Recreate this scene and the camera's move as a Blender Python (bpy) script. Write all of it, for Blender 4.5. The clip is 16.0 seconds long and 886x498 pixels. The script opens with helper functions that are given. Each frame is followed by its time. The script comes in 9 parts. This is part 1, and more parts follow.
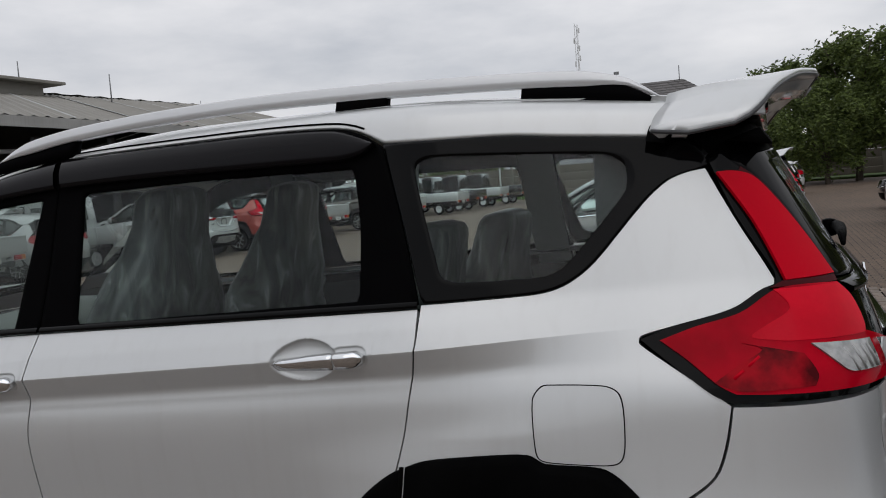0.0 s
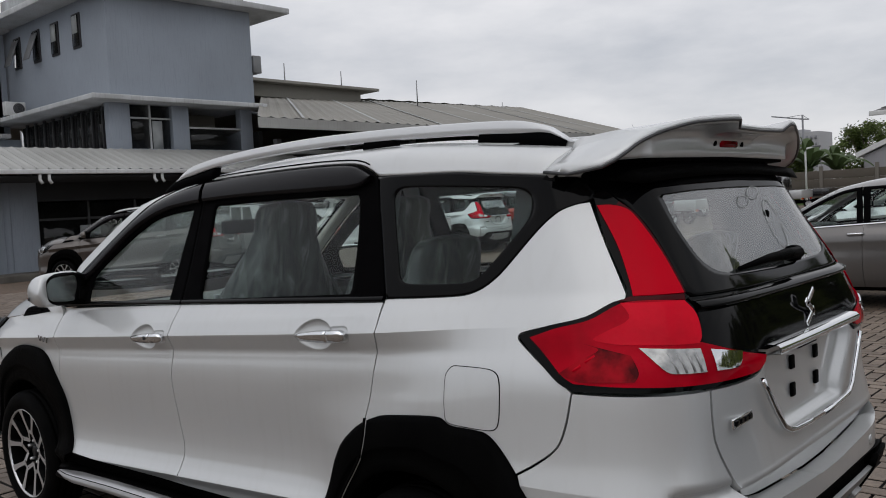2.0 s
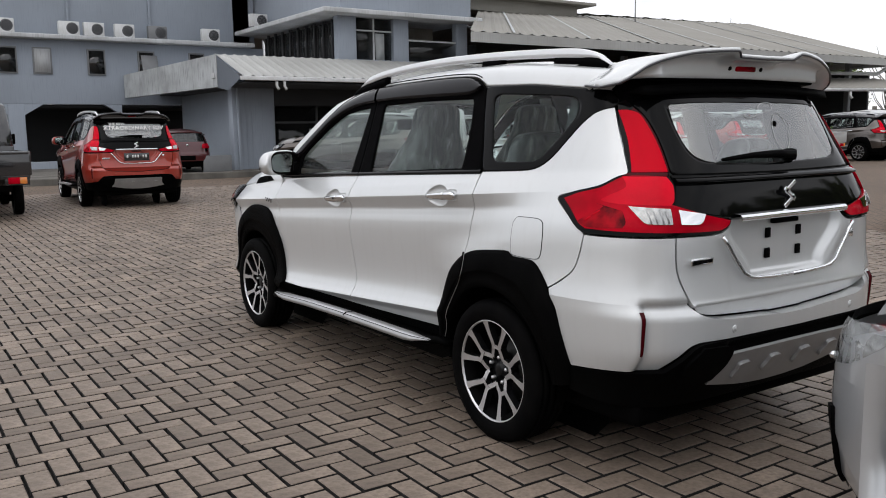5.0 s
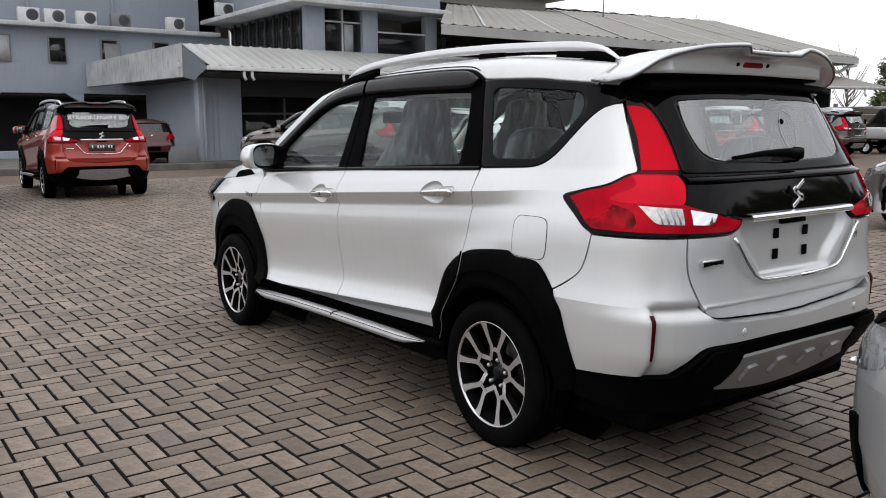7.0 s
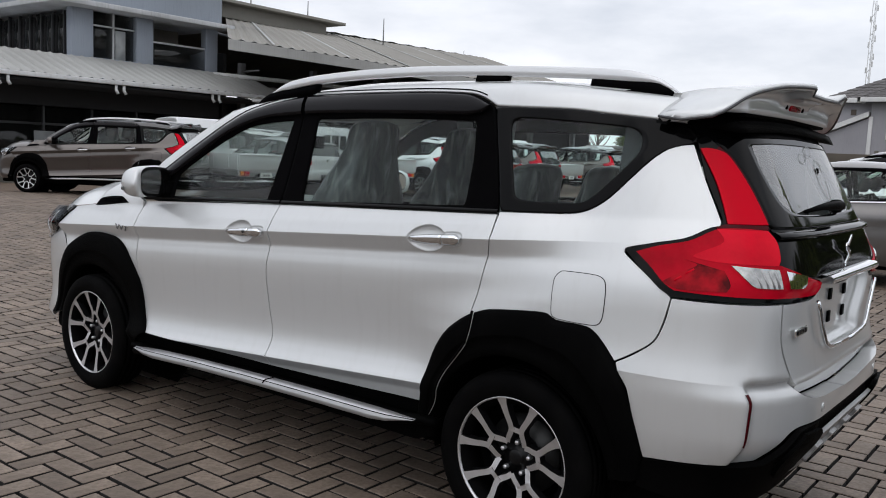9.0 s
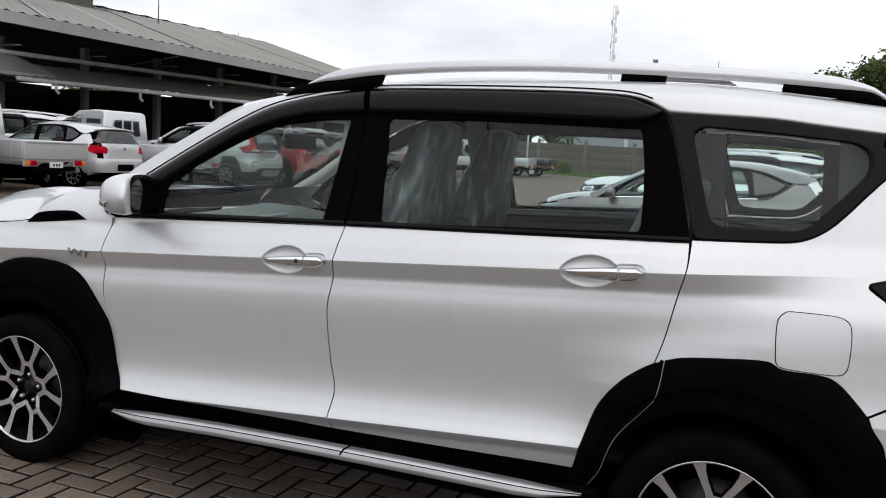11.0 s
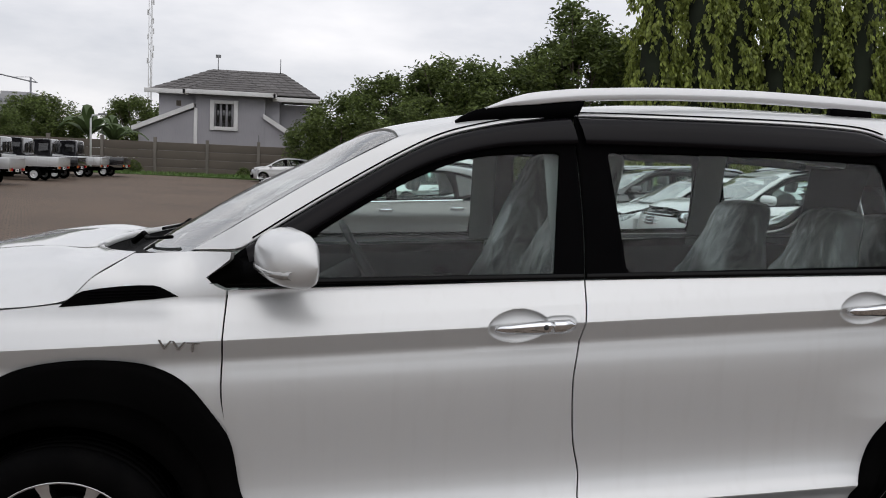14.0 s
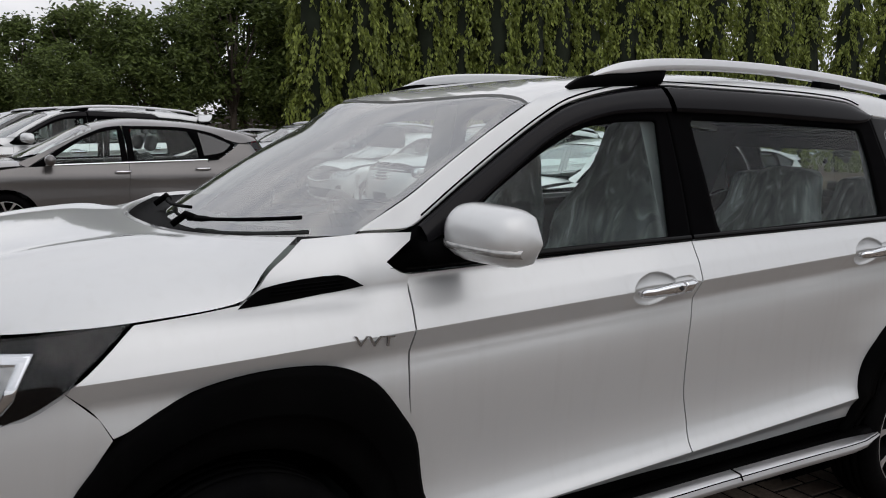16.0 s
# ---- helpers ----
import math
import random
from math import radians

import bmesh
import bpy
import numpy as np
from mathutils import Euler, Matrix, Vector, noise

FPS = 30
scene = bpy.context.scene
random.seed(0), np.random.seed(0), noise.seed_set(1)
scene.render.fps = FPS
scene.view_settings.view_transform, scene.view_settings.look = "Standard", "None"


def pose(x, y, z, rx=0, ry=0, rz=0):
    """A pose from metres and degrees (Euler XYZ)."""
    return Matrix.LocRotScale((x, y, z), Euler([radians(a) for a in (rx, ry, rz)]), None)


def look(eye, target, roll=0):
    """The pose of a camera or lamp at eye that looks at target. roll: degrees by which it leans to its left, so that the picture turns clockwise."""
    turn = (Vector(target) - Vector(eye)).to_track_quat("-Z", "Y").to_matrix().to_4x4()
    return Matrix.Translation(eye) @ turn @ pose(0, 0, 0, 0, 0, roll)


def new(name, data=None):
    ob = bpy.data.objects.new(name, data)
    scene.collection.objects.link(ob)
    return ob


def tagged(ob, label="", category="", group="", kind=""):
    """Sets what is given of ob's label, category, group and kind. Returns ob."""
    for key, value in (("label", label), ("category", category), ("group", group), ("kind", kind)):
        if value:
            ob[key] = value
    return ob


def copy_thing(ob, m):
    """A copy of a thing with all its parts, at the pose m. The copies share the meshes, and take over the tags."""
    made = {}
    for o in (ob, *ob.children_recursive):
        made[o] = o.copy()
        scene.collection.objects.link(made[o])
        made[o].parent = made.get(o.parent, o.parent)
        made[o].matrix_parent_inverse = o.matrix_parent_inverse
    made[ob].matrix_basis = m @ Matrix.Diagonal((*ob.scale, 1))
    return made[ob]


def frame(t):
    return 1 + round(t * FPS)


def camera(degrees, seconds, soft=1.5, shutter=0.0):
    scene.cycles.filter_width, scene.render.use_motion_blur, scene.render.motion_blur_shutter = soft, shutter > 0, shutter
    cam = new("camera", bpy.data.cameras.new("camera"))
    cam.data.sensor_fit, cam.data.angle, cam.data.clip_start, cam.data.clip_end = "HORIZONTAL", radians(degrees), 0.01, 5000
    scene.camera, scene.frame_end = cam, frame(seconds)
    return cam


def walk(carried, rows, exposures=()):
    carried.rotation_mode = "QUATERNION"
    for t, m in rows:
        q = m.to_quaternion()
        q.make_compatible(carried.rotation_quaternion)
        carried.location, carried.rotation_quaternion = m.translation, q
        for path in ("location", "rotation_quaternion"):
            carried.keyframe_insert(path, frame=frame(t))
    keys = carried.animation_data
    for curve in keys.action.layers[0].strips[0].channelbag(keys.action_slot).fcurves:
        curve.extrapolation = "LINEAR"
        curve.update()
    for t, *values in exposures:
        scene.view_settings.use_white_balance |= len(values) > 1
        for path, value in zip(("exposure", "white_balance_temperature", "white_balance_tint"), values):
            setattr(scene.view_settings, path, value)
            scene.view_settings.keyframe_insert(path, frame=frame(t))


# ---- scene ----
cam = camera(55.3, 16.0, soft=1.0)
PATH = [
    (0, (1.993, -2.536, 1.434), (1.26, -0.681, 1.291), -4.4),
    (0.5, (2.196, -2.392, 1.466), (1.26, -0.626, 1.384), -2.3),
    (1, (2.499, -2.363, 1.459), (1.358, -0.721, 1.414), -1.6),
    (1.5, (2.785, -2.447, 1.438), (1.529, -0.891, 1.385), -2.1),
    (2, (3.066, -2.568, 1.444), (1.736, -1.078, 1.344), -3.2),
    (2.5, (3.355, -2.659, 1.406), (1.942, -1.254, 1.238), -3.2),
    (3, (3.567, -2.776, 1.399), (2.091, -1.445, 1.179), -2.2),
    (3.5, (3.771, -2.959, 1.395), (2.252, -1.68, 1.155), -1.0),
    (4, (4.01, -3.006, 1.381), (2.427, -1.813, 1.118), -0.9),
    (6.5, (4.289, -3.008, 1.339), (2.625, -1.934, 1.062), -0.7),
    (7, (4.041, -3.043, 1.363), (2.444, -1.876, 1.069), -0.2),
    (7.5, (3.78, -3.124, 1.379), (2.286, -1.828, 1.087), 0.4),
    (8, (3.516, -3.136, 1.388), (2.079, -1.774, 1.104), 0.4),
    (8.5, (3.218, -3.204, 1.373), (1.887, -1.733, 1.117), 1.6),
    (11, (1.488, -3.368, 1.393), (0.747, -1.525, 1.164), 3.3),
    (11.5, (1.089, -3.387, 1.396), (0.495, -1.495, 1.139), 3.9),
    (12, (0.733, -3.44, 1.429), (0.277, -1.511, 1.162), 4.2),
    (12.5, (0.345, -3.381, 1.414), (0.033, -1.422, 1.163), 4.4),
    (13, (-0.011, -3.32, 1.4), (-0.088, -1.334, 1.172), 4.5),
    (13.5, (-0.341, -3.269, 1.424), (-0.189, -1.285, 1.22), 3.4),
    (14, (-0.687, -3.174, 1.423), (-0.405, -1.203, 1.235), 2.5),
    (14.5, (-1.056, -3.108, 1.421), (-0.62, -1.168, 1.206), 2.3),
    (15, (-1.395, -2.986, 1.424), (-0.771, -1.103, 1.164), 2.7),
    (15.5, (-1.666, -2.777, 1.42), (-0.885, -0.953, 1.163), 3.0),
    (16, (-1.987, -2.607, 1.404), (-0.931, -0.929, 1.145), 2.3),
]
walk(cam, [(t, look(eye, target, roll)) for t, eye, target, roll in PATH],
     exposures=[(0.0, -0.58, 6440, 12), (0.7, -0.58, 6440, 12), (1.5, -0.66, 6440, 12), (2.5, -0.34, 6440, 12), (3.5, -0.10, 6470, 12), (5.2, 0.15, 6470, 12), (6.5, 0.26, 6470, 12), (7.0, 0.24, 6470, 12), (7.5, 0.05, 6310, 12),
                (8.5, -0.10, 6310, 12), (11.0, 0.0, 6420, 12), (13.0, 0.0, 6500, 13), (14.0, -0.27, 6500, 13), (15.0, -0.30, 6500, 13), (16.0, -0.36, 6500, 13)])

# ---- world and light ----
SKY_AZ = 200.0
world = bpy.data.worlds.new("world")
scene.world = world
world.use_nodes = True
wn, wl = world.node_tree.nodes, world.node_tree.links
wn.clear()
w_out = wn.new("ShaderNodeOutputWorld")
w_bg = wn.new("ShaderNodeBackground")
w_sky = wn.new("ShaderNodeTexSky")
w_sky.sky_type = 'NISHITA'
w_sky.sun_disc = False
w_sky.sun_elevation = radians(52)
w_sky.sun_rotation = radians(SKY_AZ)
w_skyk = wn.new("ShaderNodeVectorMath")
w_skyk.operation = 'SCALE'
w_skyk.inputs[3].default_value = 0.10
wl.new(w_sky.outputs[0], w_skyk.inputs[0])
w_tc = wn.new("ShaderNodeTexCoord")
w_map = wn.new("ShaderNodeMapping")
w_map.inputs[3].default_value = (1.0, 1.0, 3.2)
wl.new(w_tc.outputs["Generated"], w_map.inputs[0])
w_n1 = wn.new("ShaderNodeTexNoise")
w_n1.inputs["Scale"].default_value = 3.2
w_n1.inputs["Detail"].default_value = 7
w_n1.inputs["Roughness"].default_value = 0.55
wl.new(w_map.outputs[0], w_n1.inputs["Vector"])
w_ramp = wn.new("ShaderNodeValToRGB")
w_ramp.color_ramp.elements[0].position = 0.30
w_ramp.color_ramp.elements[0].color = (0.52, 0.545, 0.58, 1)
w_ramp.color_ramp.elements[1].position = 0.72
w_ramp.color_ramp.elements[1].color = (0.86, 0.86, 0.86, 1)
wl.new(w_n1.outputs[0], w_ramp.inputs[0])
# an overcast sky is about three times brighter overhead than at the horizon
w_sep = wn.new("ShaderNodeSeparateXYZ")
wl.new(w_tc.outputs["Generated"], w_sep.inputs[0])
w_up = wn.new("ShaderNodeMapRange")
w_up.inputs[1].default_value = 0.05
w_up.inputs[2].default_value = 1.0
w_up.inputs[3].default_value = 0.93
w_up.inputs[4].default_value = 1.38
wl.new(w_sep.outputs[2], w_up.inputs[0])
w_cl = wn.new("ShaderNodeVectorMath")
w_cl.operation = 'SCALE'
wl.new(w_ramp.outputs[0], w_cl.inputs[0])
wl.new(w_up.outputs[0], w_cl.inputs[3])
w_mix = wn.new("ShaderNodeMix")
w_mix.data_type = 'RGBA'
w_mix.inputs[0].default_value = 0.93
wl.new(w_skyk.outputs[0], w_mix.inputs[6])
wl.new(w_cl.outputs[0], w_mix.inputs[7])
wl.new(w_mix.outputs[2], w_bg.inputs[0])
w_bg.inputs[1].default_value = 1.50
wl.new(w_bg.outputs[0], w_out.inputs[0])
sun_data = bpy.data.lights.new("sun", 'SUN')
sun_data.energy = 0.6
sun_data.angle = radians(60)
sun_data.color = (1.0, 0.97, 0.92)
sun = new("sun", sun_data)
sun.matrix_world = pose(0, 0, 30, 38, 0, 20)


# ---- materials ----
def mat(name, color, rough=0.5, metal=0.0, spec=0.5, coat=0.0, var=0.0, scale=8.0, fine=0.0, fine_scale=120.0, bump=0.0, tint=None,
        streak=0.0, island=0.0, rnd=0.0, rough_var=0.0):
    """A procedural surface: colour with wide and fine variation, streaks, relief and gloss."""
    m = bpy.data.materials.new(name)
    m.use_nodes = True
    nt = m.node_tree
    n, l = nt.nodes, nt.links
    b = n["Principled BSDF"]
    b.inputs["Base Color"].default_value = (*color, 1)
    b.inputs["Roughness"].default_value = rough
    b.inputs["Metallic"].default_value = metal
    b.inputs["Specular IOR Level"].default_value = spec
    b.inputs["Coat Weight"].default_value = coat
    b.inputs["Coat Roughness"].default_value = 0.04
    tc = n.new("ShaderNodeTexCoord")
    last = None

    def noise_node(sc, det=4.0, stretch=None):
        t = n.new("ShaderNodeTexNoise")
        t.inputs["Scale"].default_value = sc
        t.inputs["Detail"].default_value = det
        if stretch:
            mp = n.new("ShaderNodeMapping")
            mp.inputs[3].default_value = stretch
            l.new(tc.outputs["Object"], mp.inputs[0])
            l.new(mp.outputs[0], t.inputs["Vector"])
        else:
            l.new(tc.outputs["Object"], t.inputs["Vector"])
        return t

    def blend(fac_socket, lo, hi, other, amount):
        nonlocal last
        mr = n.new("ShaderNodeMapRange")
        mr.inputs[1].default_value = lo
        mr.inputs[2].default_value = hi
        mr.inputs[3].default_value = 0.0
        mr.inputs[4].default_value = amount
        l.new(fac_socket, mr.inputs[0])
        mx = n.new("ShaderNodeMix")
        mx.data_type = 'RGBA'
        if last is None:
            mx.inputs[6].default_value = (*color, 1)
        else:
            l.new(last, mx.inputs[6])
        mx.inputs[7].default_value = (*other, 1)
        l.new(mr.outputs[0], mx.inputs[0])
        last = mx.outputs[2]

    dark = tint or tuple(c * 0.45 for c in color)
    if var:
        blend(noise_node(scale).outputs[0], 0.38, 0.68, dark, var)
    if streak:
        blend(noise_node(1.0, 5.0, (26.0, 26.0, 1.6)).outputs[0], 0.52, 0.75, dark, streak)
    if fine:
        blend(noise_node(fine_scale, 3.0).outputs[0], 0.35, 0.7, dark, fine)
    if island:
        g = n.new("ShaderNodeNewGeometry")
        blend(g.outputs["Random Per Island"], 0.0, 1.0, dark, island)
    if rnd:
        oi = n.new("ShaderNodeObjectInfo")
        blend(oi.outputs["Random"], 0.0, 1.0, dark, rnd)
    if last is not None:
        l.new(last, b.inputs["Base Color"])
    if rough_var:
        rn = noise_node(scale * 2.3)
        mr = n.new("ShaderNodeMapRange")
        mr.inputs[1].default_value, mr.inputs[2].default_value = 0.35, 0.7
        mr.inputs[3].default_value, mr.inputs[4].default_value = rough, min(1, rough + rough_var)
        l.new(rn.outputs[0], mr.inputs[0])
        l.new(mr.outputs[0], b.inputs["Roughness"])
    if bump:
        bn = noise_node(fine_scale, 4.0)
        bp = n.new("ShaderNodeBump")
        bp.inputs["Strength"].default_value = bump
        bp.inputs["Distance"].default_value = 0.004
        l.new(bn.outputs[0], bp.inputs["Height"])
        l.new(bp.outputs[0], b.inputs["Normal"])
    return m


def glass(name, tint, haze=0.0, dust=(0.5, 0.52, 0.5), ior=1.5):
    """A thin pane: tinted see-through with a mirror share by Fresnel, and a film of dust."""
    m = bpy.data.materials.new(name)
    m.use_nodes = True
    n, l = m.node_tree.nodes, m.node_tree.links
    n.remove(n["Principled BSDF"])
    out = n["Material Output"]
    tr = n.new("ShaderNodeBsdfTransparent")
    tr.inputs[0].default_value = (*tint, 1)
    gl = n.new("ShaderNodeBsdfGlossy")
    gl.inputs["Roughness"].default_value = 0.012
    lw = n.new("ShaderNodeLayerWeight")
    lw.inputs[0].default_value = 0.5
    pw = n.new("ShaderNodeMath")
    pw.operation = 'POWER'
    pw.inputs[1].default_value = 4.5
    l.new(lw.outputs["Facing"], pw.inputs[0])
    fr = n.new("ShaderNodeMapRange")
    f0 = 2.0 * ((ior - 1) / (ior + 1)) ** 2
    fr.inputs[3].default_value, fr.inputs[4].default_value = f0, 1.0
    l.new(pw.outputs[0], fr.inputs[0])
    mx = n.new("ShaderNodeMixShader")
    l.new(fr.outputs[0], mx.inputs[0])
    l.new(tr.outputs[0], mx.inputs[1])
    l.new(gl.outputs[0], mx.inputs[2])
    last = mx.outputs[0]
    if haze:
        df = n.new("ShaderNodeBsdfDiffuse")
        df.inputs[0].default_value = (*dust, 1)
        tc = n.new("ShaderNodeTexCoord")
        ns = n.new("ShaderNodeTexNoise")
        ns.inputs["Scale"].default_value = 3.0
        ns.inputs["Detail"].default_value = 6
        l.new(tc.outputs["Object"], ns.inputs["Vector"])
        mr = n.new("ShaderNodeMapRange")
        mr.inputs[1].default_value, mr.inputs[2].default_value = 0.3, 0.75
        mr.inputs[3].default_value, mr.inputs[4].default_value = haze * 0.4, haze * 1.6
        l.new(ns.outputs[0], mr.inputs[0])
        m2 = n.new("ShaderNodeMixShader")
        l.new(mr.outputs[0], m2.inputs[0])
        l.new(last, m2.inputs[1])
        l.new(df.outputs[0], m2.inputs[2])
        last = m2.outputs[0]
    l.new(last, out.inputs[0])
    return m


M = {}
M["white"] = mat("pearl_white_paint", (0.585, 0.595, 0.595), 0.40, 0.46, coat=1.0, streak=0.10, tint=(0.40, 0.385, 0.36))
M["orange"] = mat("orange_paint", (0.33, 0.030, 0.016), 0.3, 0.25, coat=1.0, var=0.08, scale=2, streak=0.06)
M["red"] = mat("red_paint", (0.28, 0.012, 0.014), 0.3, 0.2, coat=1.0, var=0.08, scale=2, streak=0.05)
M["darkred"] = mat("dark_red_paint", (0.065, 0.004, 0.007), 0.3, 0.2, coat=1.0, var=0.08, scale=2, streak=0.05)
M["khaki"] = mat("bronze_brown_paint", (0.075, 0.062, 0.054), 0.3, 0.55, coat=1.0, var=0.1, scale=2, streak=0.08)
M["grey"] = mat("warm_grey_paint", (0.13, 0.122, 0.118), 0.3, 0.6, coat=1.0, var=0.1, scale=2, streak=0.08)
M["silver"] = mat("silver_paint", (0.46, 0.47, 0.48), 0.28, 0.55, coat=1.0, var=0.08, scale=2, streak=0.08)
M["blackpaint"] = mat("black_paint", (0.012, 0.012, 0.014), 0.15, coat=1.0, var=0.1, scale=3, tint=(0.03, 0.03, 0.03))
M["piano"] = mat("gloss_black_trim", (0.002, 0.002, 0.0022), 0.07, spec=0.10)
M["visor"] = mat("smoked_visor", (0.0045, 0.004, 0.005), 0.14, spec=0.12, var=0.1, scale=5, tint=(0.006, 0.006, 0.006), rough_var=0.12)
M["satin"] = mat("satin_black_film", (0.0022, 0.0021, 0.0024), 0.40, spec=0.005, var=0.2, scale=9, tint=(0.004, 0.004, 0.004), rough_var=0.15)
M["plastic"] = mat("grained_black_plastic", (0.0015, 0.0015, 0.0016), 0.5, spec=0.012, var=0.35, scale=5, tint=(0.0045, 0.0044, 0.0042), bump=0.25, fine_scale=900, streak=0.2)
M["under"] = mat("underbody_and_gap_black", (0.0012, 0.0012, 0.0012), 0.85, spec=0.03, var=0.3, scale=6, tint=(0.004, 0.0036, 0.0032))
M["rubber"] = mat("tyre_rubber", (0.002, 0.002, 0.0022), 0.62, spec=0.02, var=0.4, scale=9, tint=(0.006, 0.0057, 0.0052), bump=0.3, fine_scale=260)
M["chrome"] = mat("chrome", (0.75, 0.76, 0.77), 0.06, 1.0)
M["alloy"] = mat("machined_alloy", (0.62, 0.62, 0.63), 0.28, 0.9, var=0.15, scale=20, rough_var=0.15)
M["alloyblack"] = mat("black_wheel_paint", (0.004, 0.004, 0.0044), 0.35, spec=0.15, coat=0.1)
M["rail"] = mat("silver_rail_paint", (0.62, 0.63, 0.64), 0.3, 0.35, coat=0.6, var=0.06, scale=3)
M["skid"] = mat("satin_silver_plastic", (0.36, 0.36, 0.36), 0.42, 0.5, var=0.2, scale=8)
# mottled dark red stands in for folds and shade within the lens
M["lampred"] = mat("red_lamp_lens", (0.46, 0.001, 0.012), 0.08, spec=0.055, var=0.7, scale=6, tint=(0.15, 0.0005, 0.004))
M["reflector"] = mat("red_reflector", (0.05, 0.002, 0.004), 0.1, spec=0.1)
M["lampbright"] = mat("bright_red_lens", (0.52, 0.001, 0.012), 0.12, spec=0.05, var=0.2, scale=9, tint=(0.42, 0.001, 0.01))
M["lampdark"] = mat("dark_red_lens", (0.06, 0.001, 0.003), 0.08, spec=0.07, var=0.9, scale=16, tint=(0.40, 0.002, 0.010))
M["lampdeep"] = mat("deep_red_lens", (0.62, 0.003, 0.018), 0.08, spec=0.08, var=0.5, scale=8, tint=(0.34, 0.001, 0.008))
M["lampclear"] = mat("clear_lamp_lens", (0.42, 0.42, 0.41), 0.10, 0.6, coat=0.6, var=0.5, scale=60, tint=(0.10, 0.10, 0.10))
M["lampglass"] = glass("headlamp_cover", (0.90, 0.91, 0.92), ior=1.28)
M["amber"] = mat("amber_lens", (0.65, 0.2, 0.03), 0.15, coat=1.0)
M["glass"] = glass("side_glass", (0.91, 0.995, 0.975), 0.003, (0.42, 0.56, 0.53), 1.26)
M["shield"] = glass("windscreen_glass", (0.90, 0.96, 0.93), 0.03, ior=2.5)
M["rearglass"] = glass("rear_glass", (0.78, 0.85, 0.83), 0.06, (0.6, 0.62, 0.62), 2.0)
M["darkglass"] = glass("tinted_glass", (0.10, 0.11, 0.11), 0.02)
M["seat"] = mat("black_seat_cloth", (0.026, 0.027, 0.028), 0.8, spec=0.2, var=0.3, scale=30, tint=(0.03, 0.03, 0.03))
M["wax"] = mat("marker_wax", (0.45, 0.47, 0.46), 0.7)
M["edging"] = mat("edge_shade_grey", (0.035, 0.036, 0.038), 0.35)
M["dash"] = mat("grey_dash_pad", (0.20, 0.215, 0.205), 0.75, spec=0.3, var=0.15, scale=8, bump=0.2, fine_scale=300)


def film_mat():
    """Delivery film over dark cloth, drawn opaque: light caught on its creases is painted as milky streaks, with a soft
    sheen.
    """
    m = bpy.data.materials.new("film_painted_creases")
    m.use_nodes = True
    n, l = m.node_tree.nodes, m.node_tree.links
    b = n["Principled BSDF"]
    b.inputs["Roughness"].default_value = 0.32
    b.inputs["Specular IOR Level"].default_value = 0.6
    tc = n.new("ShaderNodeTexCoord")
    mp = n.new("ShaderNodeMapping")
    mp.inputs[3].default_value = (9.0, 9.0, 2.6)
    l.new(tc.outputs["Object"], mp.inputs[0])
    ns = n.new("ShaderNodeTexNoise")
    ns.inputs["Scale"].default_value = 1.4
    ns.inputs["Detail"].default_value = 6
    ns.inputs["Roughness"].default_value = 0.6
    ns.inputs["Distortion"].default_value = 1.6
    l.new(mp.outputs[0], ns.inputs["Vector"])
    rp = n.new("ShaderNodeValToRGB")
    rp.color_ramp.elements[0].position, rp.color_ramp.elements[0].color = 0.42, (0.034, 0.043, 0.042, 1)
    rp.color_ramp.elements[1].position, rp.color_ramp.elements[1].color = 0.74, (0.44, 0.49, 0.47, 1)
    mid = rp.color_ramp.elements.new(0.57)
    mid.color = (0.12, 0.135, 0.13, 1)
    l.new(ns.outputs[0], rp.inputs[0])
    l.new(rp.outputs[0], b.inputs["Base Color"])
    bp = n.new("ShaderNodeBump")
    bp.inputs["Strength"].default_value = 0.5
    bp.inputs["Distance"].default_value = 0.01
    l.new(ns.outputs[0], bp.inputs["Height"])
    l.new(bp.outputs[0], b.inputs["Normal"])
    return m


M["film"] = film_mat()
M["cabin"] = mat("black_cabin_trim", (0.011, 0.016, 0.0165), 0.6, spec=0.3, var=0.2, scale=10)
M["beige"] = mat("beige_headlining", (0.78, 0.76, 0.70), 0.9, var=0.1, scale=10)
M["pillar"] = mat("grey_pillar_trim", (0.20, 0.22, 0.215), 0.8, var=0.1, scale=10)
M["badge"] = mat("dark_chrome_badge", (0.34, 0.345, 0.35), 0.22, 1.0)
M["label"] = mat("white_paper", (0.75, 0.75, 0.73), 0.7)
M["ink"] = mat("printed_ink", (0.02, 0.02, 0.02), 0.7)
M["brakedisc"] = mat("brake_steel", (0.05, 0.05, 0.05), 0.5, 0.9, var=0.2, scale=15)
# pale grey stands in for the reflection on the screen
M["screen"] = mat("cabin_screen", (0.50, 0.53, 0.55), 0.15)


# ---- mesh helpers ----
def obj(name, bm, material, parent=None, label="", smooth=True):
    me = bpy.data.meshes.new(name)
    if smooth:
        for fc in bm.faces:
            fc.smooth = True
    bm.to_mesh(me)
    bm.free()
    for mm in (material if isinstance(material, (list, tuple)) else [material]):
        me.materials.append(mm)
    ob = new(name, me)
    if parent is not None:
        ob.parent = parent
    if label:
        ob["label"] = label
    return ob


part = obj


def thing(name, label, category, group="", kind=""):
    return tagged(new(name), label, category, group, kind)


